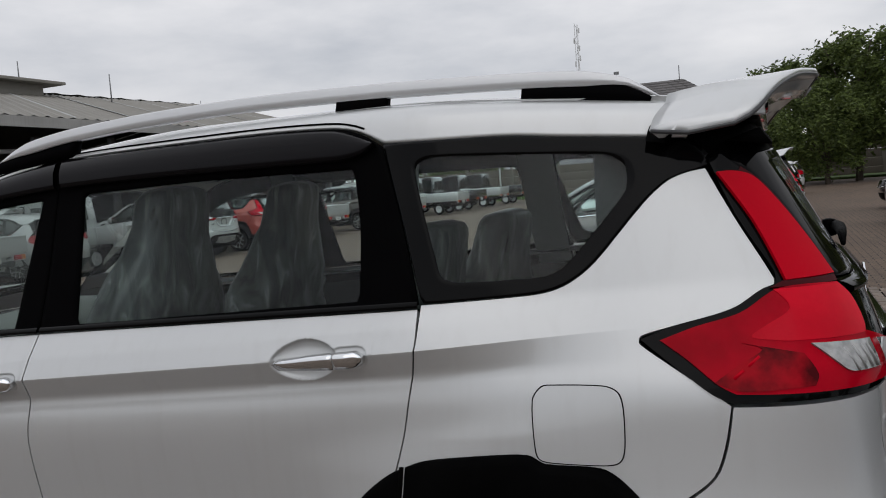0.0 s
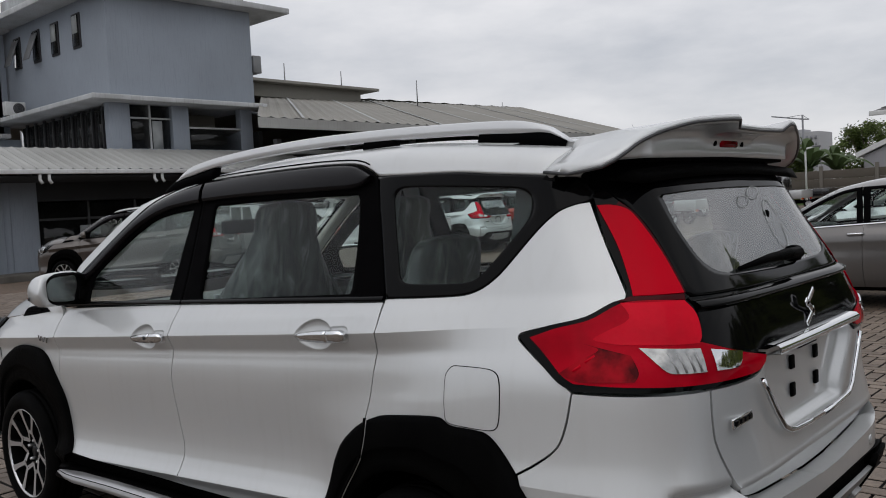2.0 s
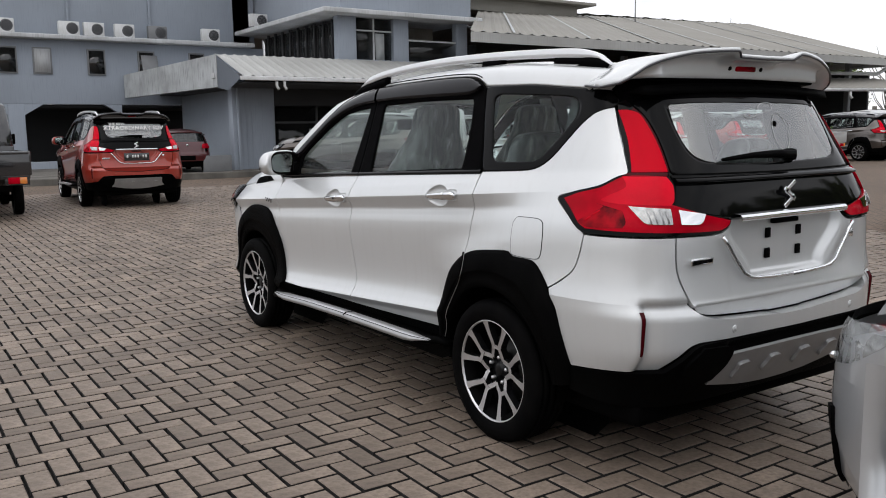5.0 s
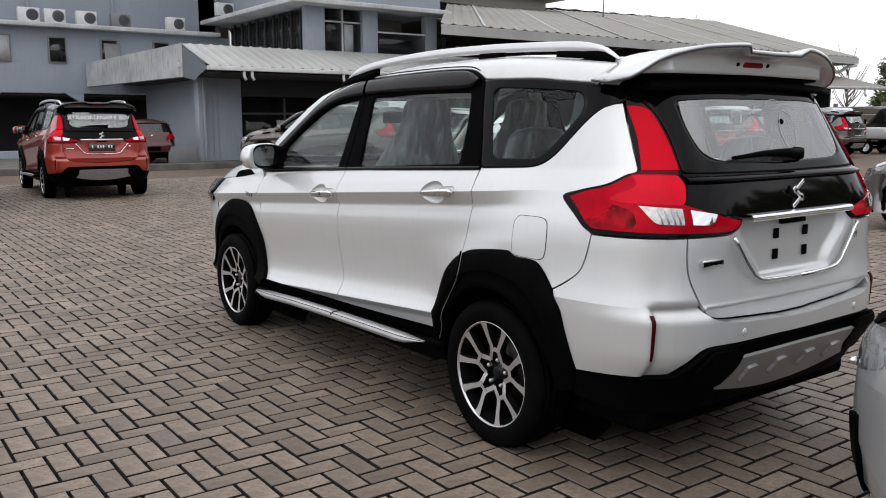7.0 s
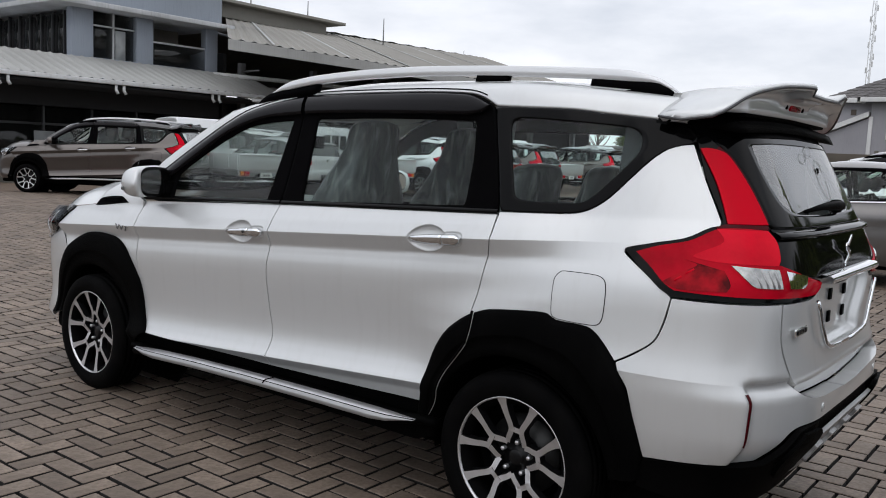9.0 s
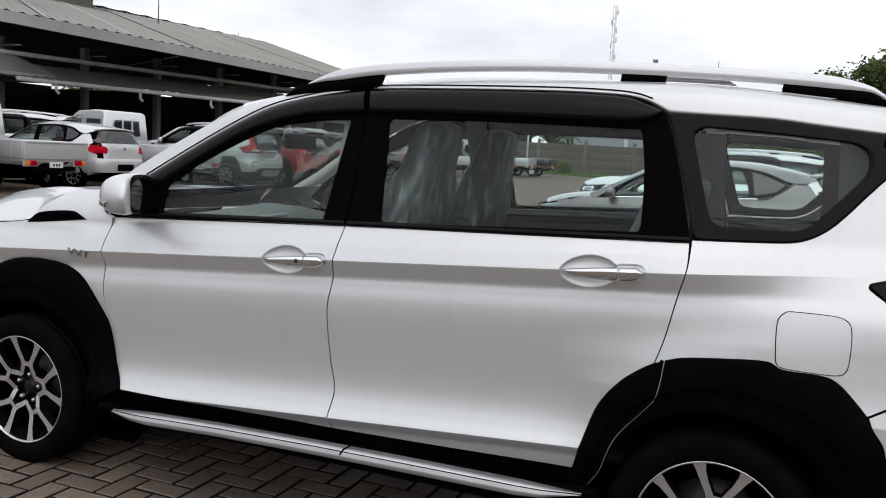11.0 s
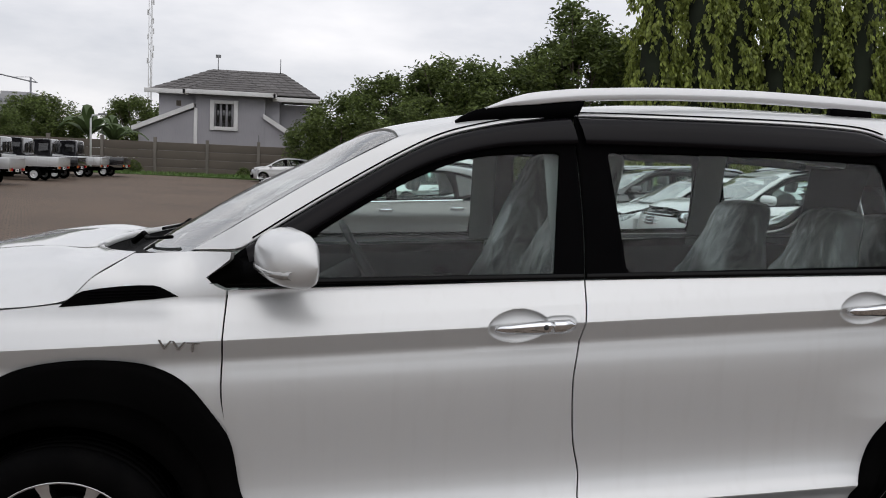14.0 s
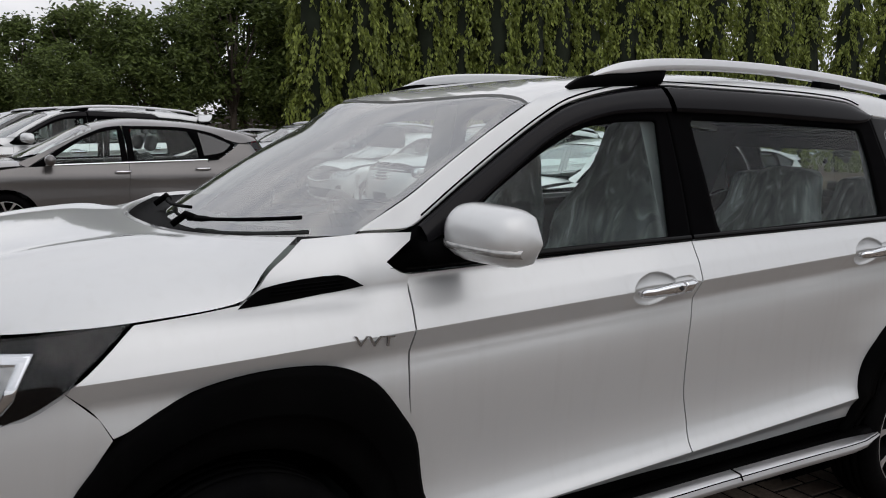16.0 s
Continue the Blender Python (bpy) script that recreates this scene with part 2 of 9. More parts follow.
def add_box(bm, cx, cy, cz, sx, sy, sz, bevel=0.0, rot=0.0, mi=0, m=None):
    """A box with rounded edges, added to bm."""
    b2 = bmesh.new()
    bmesh.ops.create_cube(b2, size=1.0)
    bmesh.ops.scale(b2, vec=(sx, sy, sz), verts=b2.verts)
    if bevel:
        bmesh.ops.bevel(b2, geom=list(b2.edges), offset=bevel, segments=2, affect='EDGES', profile=0.6)
    mt = Matrix.Translation((cx, cy, cz)) @ Matrix.Rotation(rot, 4, 'Z')
    if m is not None:
        mt = m @ mt
    append(bm, b2, mt, mi)


def append(bm, b2, mt=None, mi=0):
    vs = {}
    for v in b2.verts:
        vs[v] = bm.verts.new(mt @ v.co if mt is not None else v.co)
    for fc in b2.faces:
        try:
            nf = bm.faces.new([vs[v] for v in fc.verts])
            nf.material_index = mi if mi else fc.material_index
            nf.smooth = True
        except ValueError:
            pass
    b2.free()


def boxmesh(sx, sy, sz, bevel=0.0, at=(0, 0, 0), rot=0.0):
    bm = bmesh.new()
    add_box(bm, *at, sx, sy, sz, bevel, rot)
    return bm


def lathe(profile, n=32, axis='Y', closed=False):
    """Revolve (radius, offset) pairs round an axis."""
    bm = bmesh.new()
    rings = []
    for i in range(n):
        a = 2 * math.pi * i / n
        ring = []
        for r, o in profile:
            if axis == 'Y':
                ring.append(bm.verts.new((r * math.cos(a), o, r * math.sin(a))))
            elif axis == 'X':
                ring.append(bm.verts.new((o, r * math.cos(a), r * math.sin(a))))
            else:
                ring.append(bm.verts.new((r * math.cos(a), r * math.sin(a), o)))
        rings.append(ring)
    k = len(profile)
    for i in range(n):
        for j in range(k if closed else k - 1):
            q = (rings[i][j], rings[i][(j + 1) % k], rings[(i + 1) % n][(j + 1) % k], rings[(i + 1) % n][j])
            bm.faces.new(q)
    bmesh.ops.remove_doubles(bm, verts=bm.verts, dist=1e-5)
    bmesh.ops.recalc_face_normals(bm, faces=bm.faces)
    return bm


def loft(lines, close_u=False, close_v=False, caps=False):
    """A skin over a row of 3D lines that have equal numbers of points."""
    bm = bmesh.new()
    g = [[bm.verts.new(p) for p in ln] for ln in lines]
    nu, nv = len(g), len(g[0])
    for i in range(nu if close_u else nu - 1):
        for j in range(nv if close_v else nv - 1):
            a, b, c, d = g[i][j], g[(i + 1) % nu][j], g[(i + 1) % nu][(j + 1) % nv], g[i][(j + 1) % nv]
            if len({a, b, c, d}) == 4:
                bm.faces.new((a, b, c, d))
    if caps and close_v:
        bm.faces.new(list(reversed(g[0])))
        bm.faces.new(g[-1])
    bmesh.ops.remove_doubles(bm, verts=bm.verts, dist=1e-5)
    bmesh.ops.recalc_face_normals(bm, faces=bm.faces)
    return bm


def tube(points, radius, n=8, caps=True):
    """A round bar along points; radius: a number or one for each point."""
    pts = [Vector(p) for p in points]
    rad = radius if isinstance(radius, (list, tuple)) else [radius] * len(pts)
    lines = []
    up = Vector((0, 0, 1))
    for i, p in enumerate(pts):
        d = (pts[min(i + 1, len(pts) - 1)] - pts[max(i - 1, 0)]).normalized()
        u = d.cross(up if abs(d.z) < 0.95 else Vector((1, 0, 0))).normalized()
        v = d.cross(u).normalized()
        lines.append([p + rad[i] * (math.cos(2 * math.pi * k / n) * u + math.sin(2 * math.pi * k / n) * v) for k in range(n)])
    return loft(lines, close_v=True, caps=caps)


def flow(points, per=6, closed=False):
    """Points along a smooth line through the given ones; a third value of 1 marks a sharp corner."""
    dim = 2 if len(points[0]) <= 3 else 3
    pts = [np.array(p[:2], float) for p in points]
    sharp = [len(p) == 3 and p[2] == 1 for p in points]
    n = len(pts)
    out = []
    for i in range(n if closed else n - 1):
        p1, p2 = pts[i], pts[(i + 1) % n]
        p0 = pts[i - 1] if (i > 0 or closed) else p1
        p3 = pts[(i + 2) % n] if (i + 2 < n or closed) else p2
        t1 = (p2 - p1) * 0.5 if sharp[i] else (p2 - p0) * 0.5
        t2 = (p2 - p1) * 0.5 if sharp[(i + 1) % n] else (p3 - p1) * 0.5
        # keep tangents no longer than the span
        L = np.linalg.norm(p2 - p1) + 1e-9
        t1 = t1 * min(1, L / (np.linalg.norm(t1) + 1e-9))
        t2 = t2 * min(1, L / (np.linalg.norm(t2) + 1e-9))
        for k in range(per):
            u = k / per
            out.append((2 * u**3 - 3 * u**2 + 1) * p1 + (u**3 - 2 * u**2 + u) * t1 + (-2 * u**3 + 3 * u**2) * p2 + (u**3 - u**2) * t2)
    if not closed:
        out.append(pts[-1])
    return [tuple(float(v) for v in p) for p in out]


def normal_of(fmap, u, v, e=0.004):
    a = Vector(fmap(u + e, v)) - Vector(fmap(u - e, v))
    b = Vector(fmap(u, v + e)) - Vector(fmap(u, v - e))
    n = a.cross(b)
    return n.normalized() if n.length > 1e-12 else Vector((0, 0, 1))


def shrink(outline, d):
    """A closed plan outline moved inward by d."""
    p = []
    for q in outline:
        v = Vector((q[0], q[1]))
        if not p or (v - p[-1]).length > 1e-5:
            p.append(v)
    if (p[0] - p[-1]).length < 1e-5:
        p.pop()
    n = len(p)
    area = sum(p[i].x * p[(i + 1) % n].y - p[(i + 1) % n].x * p[i].y for i in range(n))
    s = 1.0 if area > 0 else -1.0
    out = []
    for i in range(n):
        a, b = (p[i] - p[i - 1]).normalized(), (p[(i + 1) % n] - p[i]).normalized()
        na, nb = Vector((-a.y, a.x)) * s, Vector((-b.y, b.x)) * s
        m = na + nb
        m = m / max(0.35, m.dot(na)) if m.length > 1e-6 else na
        q = p[i] + m * d
        out.append((q.x, q.y))
    return out


def sheet(outline, fmap, step=0.04, lift=0.0, thick=0.02, gap=0.0023, edge=0.0, flip=False, stepv=None, folds=()):
    """A curved panel: a plan outline, cut on a fine grid, laid onto the surface fmap(u, v), with rolled edges."""
    edge = 0.0
    if gap:
        outline = shrink(outline, gap)
    bm = bmesh.new()
    vs = [bm.verts.new((p[0], p[1], 0)) for p in outline]
    bm.faces.new(vs)
    us, ws = [p[0] for p in outline], [p[1] for p in outline]
    bmesh.ops.recalc_face_normals(bm, faces=bm.faces)
    for ax, lo, hi, st in ((0, min(us), max(us), step), (1, min(ws), max(ws), stepv or step)):
        k = max(1, int((hi - lo) / st))
        for i in range(1, k):
            co = [0, 0, 0]
            co[ax] = lo + (hi - lo) * i / k
            no = [0, 0, 0]
            no[ax] = 1
            bmesh.ops.bisect_plane(bm, geom=list(bm.verts) + list(bm.edges) + list(bm.faces), plane_co=co, plane_no=no, dist=1e-5)
    for f0 in folds:
        bmesh.ops.bisect_plane(bm, geom=list(bm.verts) + list(bm.edges) + list(bm.faces), plane_co=(0, f0, 0), plane_no=(0, 1, 0), dist=1e-5)
    bmesh.ops.dissolve_degenerate(bm, edges=bm.edges, dist=1e-6)
    creased = [e for e in bm.edges for f0 in folds if abs(e.verts[0].co.y - f0) < 2e-5 and abs(e.verts[1].co.y - f0) < 2e-5]
    rim = {v for e in bm.edges if len(e.link_faces) == 1 for v in e.verts}
    loops = [e for e in bm.edges if len(e.link_faces) == 1]
    nrm = {}
    for v in bm.verts:
        n = normal_of(fmap, v.co.x, v.co.y)
        if flip:
            n = -n
        nrm[v] = n
    ext = bmesh.ops.extrude_edge_only(bm, edges=loops) if thick else None
    base = {}
    if ext:
        for e in loops:
            for v in e.verts:
                base[(round(v.co.x, 6), round(v.co.y, 6))] = v
        newv = [g for g in ext["geom"] if isinstance(g, bmesh.types.BMVert)]
        for v in newv:
            o = base.get((round(v.co.x, 6), round(v.co.y, 6)))
            nrm[v] = nrm[o]
    done = {}
    news = set(newv) if ext else set()
    for v in bm.verts:
        p = Vector(fmap(v.co.x, v.co.y)) + nrm[v] * lift
        if v in news:
            p -= nrm[v] * thick
        elif v in rim and edge:
            p -= nrm[v] * edge * 0.6
        done[v] = p
    for v, p in done.items():
        v.co = p
    if edge:
        lip = {fc for v in rim for fc in v.link_faces}
        for e in bm.edges:
            a = [fc in lip for fc in e.link_faces]
            if len(a) == 2 and a[0] != a[1]:
                e.smooth = False
    for e in creased:
        e.smooth = False
    if ext:
        for e in loops:
            e.smooth = False
    bmesh.ops.recalc_face_normals(bm, faces=bm.faces)
    # turn the skin outward
    tot = 0.0
    for fc in bm.faces:
        k = fc.verts[0]
        if k in nrm:
            tot += fc.normal.dot(nrm[k]) * fc.calc_area()
    if tot < 0:
        bmesh.ops.reverse_faces(bm, faces=bm.faces)
    return bm


def band(low, high, fmap, lifts, n=80, out=(0, -0.95, 0.31)):
    """A strip between two open plan lines on a surface; lifts: (share from low to high, height over the surface)."""
    a, b = spread(low, n), spread(high, n)
    o = Vector(out)
    return loft([[Vector(fmap(*a[k].lerp(b[k], u))) + o * h for k in range(n + 1)] for u, h in lifts])


def spread(line, n):
    """n + 1 points at even steps along an open plan line."""
    p = [Vector(q[:2]) for q in line]
    d = [0.0]
    for i in range(len(p) - 1):
        d.append(d[-1] + (p[i + 1] - p[i]).length)
    out = []
    for i in range(n + 1):
        s = d[-1] * i / n
        j = 0
        while j < len(d) - 2 and d[j + 1] < s:
            j += 1
        out.append(p[j].lerp(p[j + 1], (s - d[j]) / max(1e-9, d[j + 1] - d[j])))
    return out


def loop_points(loop, n):
    """n points at even steps along a closed plan loop."""
    p = [Vector(q[:2]) for q in loop] + [Vector(loop[0][:2])]
    d = [0.0]
    for i in range(len(p) - 1):
        d.append(d[-1] + (p[i + 1] - p[i]).length)
    out, j = [], 0
    for i in range(n):
        s = d[-1] * i / n
        while d[j + 1] < s:
            j += 1
        u = (s - d[j]) / max(1e-9, d[j + 1] - d[j])
        out.append(p[j].lerp(p[j + 1], u))
    return out


def ring(outer, inner, fmap, lift=0.0, drop=0.004, rows=6, flip=False, n=96, gap=0.0):
    """A frame between two plan loops, laid on a surface, with its inner and outer edge turned in."""
    o = loop_points(outer, n)
    c = sum(o, Vector((0, 0))) / n
    i_ = loop_points(inner, n * 3)
    # match each outer point with the nearest inner point in order
    best, k0 = None, 0
    for k in range(n * 3):
        s = sum((o[j] - i_[(k + 3 * j) % (3 * n)]).length for j in range(0, n, 4))
        if best is None or s < best:
            best, k0 = s, k
    inn = [i_[(k0 + 3 * j) % (3 * n)] for j in range(n)]
    lines = []
    for r in range(-1, rows + 2):
        u = min(1, max(0, r / rows))
        dz = lift - (drop if r in (-1, rows + 1) else 0)
        ln = []
        for j in range(n):
            p = o[j].lerp(inn[j], u)
            nn = normal_of(fmap, p.x, p.y)
            if flip:
                nn = -nn
            ln.append(Vector(fmap(p.x, p.y)) + nn * dz)
        lines.append(ln)
    return loft(lines, close_v=True)


def mirrored(bm):
    b2 = bm.copy()
    for v in b2.verts:
        v.co.y = -v.co.y
    bmesh.ops.reverse_faces(b2, faces=b2.faces)
    return b2


def both(name, bm, material, parent, label=""):
    """A part and its mirror twin on the other side of the body."""
    b2 = mirrored(bm)
    return part(name, bm, material, parent, label), part(name, b2, material, parent, label)


def words(name, text, size, m, material, parent=None, depth=0.002, align='CENTER'):
    """Raised writing as a mesh."""
    cu = bpy.data.curves.new(name, 'FONT')
    cu.body, cu.size, cu.extrude, cu.align_x, cu.align_y = text, size, depth, align, 'CENTER'
    tmp = bpy.data.objects.new(name, cu)
    scene.collection.objects.link(tmp)
    dg = bpy.context.evaluated_depsgraph_get()
    me = bpy.data.meshes.new_from_object(tmp.evaluated_get(dg))
    bpy.data.objects.remove(tmp)
    bpy.data.curves.remove(cu)
    me.transform(m)
    me.materials.clear()
    me.materials.append(material)
    ob = new(name, me)
    if parent is not None:
        ob.parent = parent
    return ob

# ---- the shape of the tall wagon's body ----
def curve(xs, ys):
    """Smooth curve through a few fitted stations (cubic Hermite)."""
    xs, ys = list(xs), list(ys)
    n = len(xs)
    d = [(ys[i + 1] - ys[i]) / (xs[i + 1] - xs[i]) for i in range(n - 1)]
    m = [d[0]] + [0.0 if d[i - 1] * d[i] <= 0 else 2 * d[i - 1] * d[i] / (d[i - 1] + d[i]) for i in range(1, n - 1)] + [d[-1]]
    def f(x):
        if x <= xs[0]:
            return ys[0]
        if x >= xs[-1]:
            return ys[-1]
        i = 0
        while x > xs[i + 1]:
            i += 1
        h = xs[i + 1] - xs[i]
        u = (x - xs[i]) / h
        return ((1 + 2 * u) * (1 - u) ** 2 * ys[i] + u * (1 - u) ** 2 * h * m[i] + u * u * (3 - 2 * u) * ys[i + 1] + u * u * (u - 1) * h * m[i + 1])
    return f


def ease(a, b, x):
    u = min(1.0, max(0.0, (x - a) / (b - a)))
    return u * u * (3 - 2 * u)


def crease(x):
    return 0.997 + 0.067 * x


def belt(x):
    return 1.117 + 0.043 * x


ROOF = curve((-1.32, -0.6, -0.45, 0.0, 0.5, 1.1, 1.7, 2.1), (1.085, 1.518, 1.566, 1.640, 1.674, 1.668, 1.625, 1.57))
# half width of the doors, by height against the crease
DOOR_H = (-0.72, -0.585, -0.552, -0.51, -0.46, -0.41, -0.36, -0.30, -0.22, -0.15, -0.10, -0.064, 0.0, 0.05, 0.115)
DOOR_W = (0.80, 0.832, 0.858, 0.8295, 0.8165, 0.8135, 0.8160, 0.8215, 0.830, 0.834, 0.829, 0.820, 0.852, 0.828, 0.785)


def DOOR(h):
    # a crisp fold at the crease, soft hollows below it
    r = 0.001 + 0.012 * ease(-0.045, -0.09, h) * ease(-0.552, -0.50, h)
    return sum(float(np.interp(h + d * r, DOOR_H, DOOR_W)) for d in (-2, -1, 0, 1, 2)) / 5
HAUNCH_LOW = curve((0.25, 0.5, 0.62, 0.716), (0.80, 0.853, 0.864, 0.869))
HAUNCH_TOP = curve((0.716, 0.78, 0.86, 0.97, 1.09, 1.2), (0.869, 0.855, 0.846, 0.835, 0.787, 0.735))


def HAUNCH(z):
    return HAUNCH_LOW(z) if z < 0.716 else HAUNCH_TOP(z)


REAR = curve((0.2, 0.42, 0.55, 0.66, 0.72, 0.85, 1.0, 1.1, 1.18, 1.3, 1.5, 1.6), (2.08, 2.2, 2.265, 2.265, 2.23, 2.215, 2.215, 2.19, 2.155, 2.09, 1.985, 1.93))
FRONT = curve((0.2, 0.4, 0.6, 0.75, 0.85, 0.93, 1.0, 1.05), (2.12, 2.22, 2.235, 2.215, 2.19, 2.14, 2.06, 1.96))


TAIL_E = 5.8   # squareness of the tail in plan


def side_wide(x, z):
    """Half width of the straight part of the body."""
    zb, zr = belt(x), ROOF(x)
    if z < zb:
        w = DOOR(z - crease(x))
        # the haunch begins sooner low down, over the wheel
        low = ease(1.0, 0.78, z)
        k = ease(1.15 - 0.35 * low, 1.65 - 0.35 * low, x)
        if k:
            w = w * (1 - k) + HAUNCH(z) * k
            # the door crease runs on, shallower, towards the tail lamp
            w -= k * 0.014 * ease(1.80, 1.45, x) * float(np.interp(z - crease(x), (-0.2, -0.064, 0.0), (0.0, 1.0, 0.0)))
        return w
    base = DOOR(zb - crease(x)) * (1 - ease(1.15, 1.65, x)) + HAUNCH(zb) * ease(1.15, 1.65, x)
    u = (z - zb) / max(0.05, zr - zb)
    w = base - 0.345 * (z - zb) * (1 - 0.12 * ease(0, 1, x))
    return w * max(0.0, 1 - min(1, u) ** 28) ** 0.25


def side_y(x, z):
    w = side_wide(x, z)
    if x > 1.0:
        u = (x - 1.0) / (REAR(z) - 1.0)
        return w * max(0.0, 1 - u ** TAIL_E) ** (1 / TAIL_E)
    if x < -1.15:
        u = (-1.15 - x) / (FRONT(z) - 1.15)
        return w * max(0.0, 1 - u ** 4.2) ** (1 / 4.2)
    return w


def rear_x(y, z):
    w = side_wide(1.9, z)
    return 1.0 + (REAR(z) - 1.0) * max(0.0, 1 - min(1, abs(y) / w) ** TAIL_E) ** (1 / TAIL_E)


def front_x(y, z):
    w = side_wide(-1.2, min(z, belt(-1.2)))
    return -1.15 - (FRONT(z) - 1.15) * max(0.0, 1 - min(1, abs(y) / w) ** 4.2) ** (1 / 4.2)


def top_z(x, y):
    lo, hi = belt(x), ROOF(x)
    y = abs(y)
    for _ in range(22):
        mid = (lo + hi) / 2
        if side_wide(x, mid) > y:
            lo = mid
        else:
            hi = mid
    return (lo + hi) / 2


GROM = (0.105, 1.364)
CUPS = ((-0.112, 0.985), (0.965, 1.058))


def side(x, z):
    return (x, -side_y(x, z), z)


def wing_skin(x, z):
    # the wing rolls inward above its shoulder
    h = max(0.0, z - 1.03)
    return (x, -side_y(x, min(z, 1.03)) - 0.016 * ease(-1.02, -1.12, x) * ease(0.97, 1.03, z) + float(np.interp(x, (-1.208, -1.05, -0.93), (4.7, 3.3, 0.5))) * h * h, z)


def pillar_skin(x, z):
    return (x, -side_y(x, z) + 0.034 * ease(-0.88, -1.05, x), z)


def cup_depth(x, z, grow=1.0):
    """Hollows behind the door handles: a pointed bowl, and a shallow collar round the fixed end."""
    d = 0.0
    for cx, cz in CUPS:
        if abs(x - cx) > 0.25:
            continue
        h = z - cz - 0.067 * (x - cx)
        r = (abs(x - cx + 0.012) / (0.090 * grow)) ** 1.6 + (abs(h) / (0.049 * grow)) ** 2
        if r < 1:
            d = max(d, 0.030 * grow * (1 - r) ** 0.45)
        r = (abs(x - cx - 0.106) / (0.049 * grow)) ** 3 + (abs(h) / (0.0255 * grow)) ** 3
        if r < 1:
            d = max(d, 0.007 * grow * (1 - r) ** 0.4)
    return d


def door_skin(x, z):
    return (x, -side_y(x, z) + cup_depth(x, z), z)


def shell_skin(x, z):
    return (x, -side_y(x, z) + cup_depth(x, z, 1.6), z)


def cup_cut(bm):
    """Open a door skin where its handle cup goes in."""
    def inside(v):
        return any(cx - 0.110 < v.co.x < cx + 0.158 and abs(v.co.z - cz - 0.067 * (v.co.x - cx)) < 0.057 for cx, cz in CUPS)
    bmesh.ops.delete(bm, geom=[f for f in bm.faces if all(inside(v) for v in f.verts)], context='FACES')
    return bm


def cup_patch(cx, cz):
    """The pressed cup as a fine skin that meets the door round it."""
    lines = []
    for i in range(107):
        x = cx - 0.128 + 0.296 * i / 106
        lines.append([Vector(door_skin(x, cz + 0.067 * (x - cx) - 0.072 + 0.144 * j / 56)) + Vector((0, -0.0004, 0)) for j in range(57)])
    return loft(lines)


def sheared(outline, skin, step=0.016, **kw):
    """A panel whose mesh rows run along the door crease."""
    return sheet([(p[0], p[1] - crease(p[0])) for p in outline], lambda u, v: skin(u, v + crease(u)), step, stepv=0.0075 if step < 0.02 else 0.012, folds=(0.0, -0.552), **kw)


def topside(x, y):
    return (x, y, top_z(x, y))


# plan outline round the back: length along it from the middle of the tail
WRAP_N = 400
wrap_s = [0.0]
wrap_a = [math.pi / 2 * i / WRAP_N for i in range(WRAP_N + 1)]


def wrap_point(a, z):
    w, r = side_wide(1.9, z), REAR(z)
    return (1.0 + (r - 1.0) * math.sin(a) ** (2 / TAIL_E), w * math.cos(a) ** (2 / TAIL_E))


for i in range(WRAP_N):
    p_, q_ = wrap_point(wrap_a[WRAP_N - i], 0.95), wrap_point(wrap_a[WRAP_N - i - 1], 0.95)
    wrap_s.append(wrap_s[-1] + math.dist(p_, q_))
wrap_back = wrap_a[::-1]


def wrap(s, z):
    a = float(np.interp(abs(s), wrap_s, wrap_back))
    x, y = wrap_point(a, z)
    return (x, y if s > 0 else -y, z)


def ws(y, z):
    """Place along the wrap of a point of the tail, by its distance from the middle."""
    w = side_wide(1.9, z)
    a = math.acos(min(1.0, (abs(y) / w)) ** (TAIL_E / 2))
    s = float(np.interp(-a, [-v for v in wrap_back], wrap_s))
    return s if y > 0 else -s


def wx(x, z):
    """Place along the wrap of a point of the flank, by its x."""
    a = math.asin(min(1.0, ((x - 1.0) / (REAR(z) - 1.0))) ** (TAIL_E / 2))
    return -float(np.interp(-a, [-v for v in wrap_back], wrap_s))


def tail(pts):
    """Tail points (y, z) or ('x', x, z) as wrap places."""
    out = []
    for p in pts:
        if p[0] == 'x':
            out.append((wx(p[1], p[2]), p[2]) + tuple(p[3:]))
        else:
            out.append((ws(p[0], p[1]), p[1]) + tuple(p[2:]))
    return out


def sym(pts):
    """Close a half outline (from the middle below to the middle above, on the left) with its mirror image."""
    return list(pts) + [(-p[0],) + tuple(p[1:]) for p in reversed(pts) if abs(p[0]) > 1e-6]


def arch_arc(cx, cz, r, a0, a1, n):
    return [(cx + r * math.cos(math.radians(a0 + (a1 - a0) * i / n)), cz + r * math.sin(math.radians(a0 + (a1 - a0) * i / n))) for i in range(n + 1)]


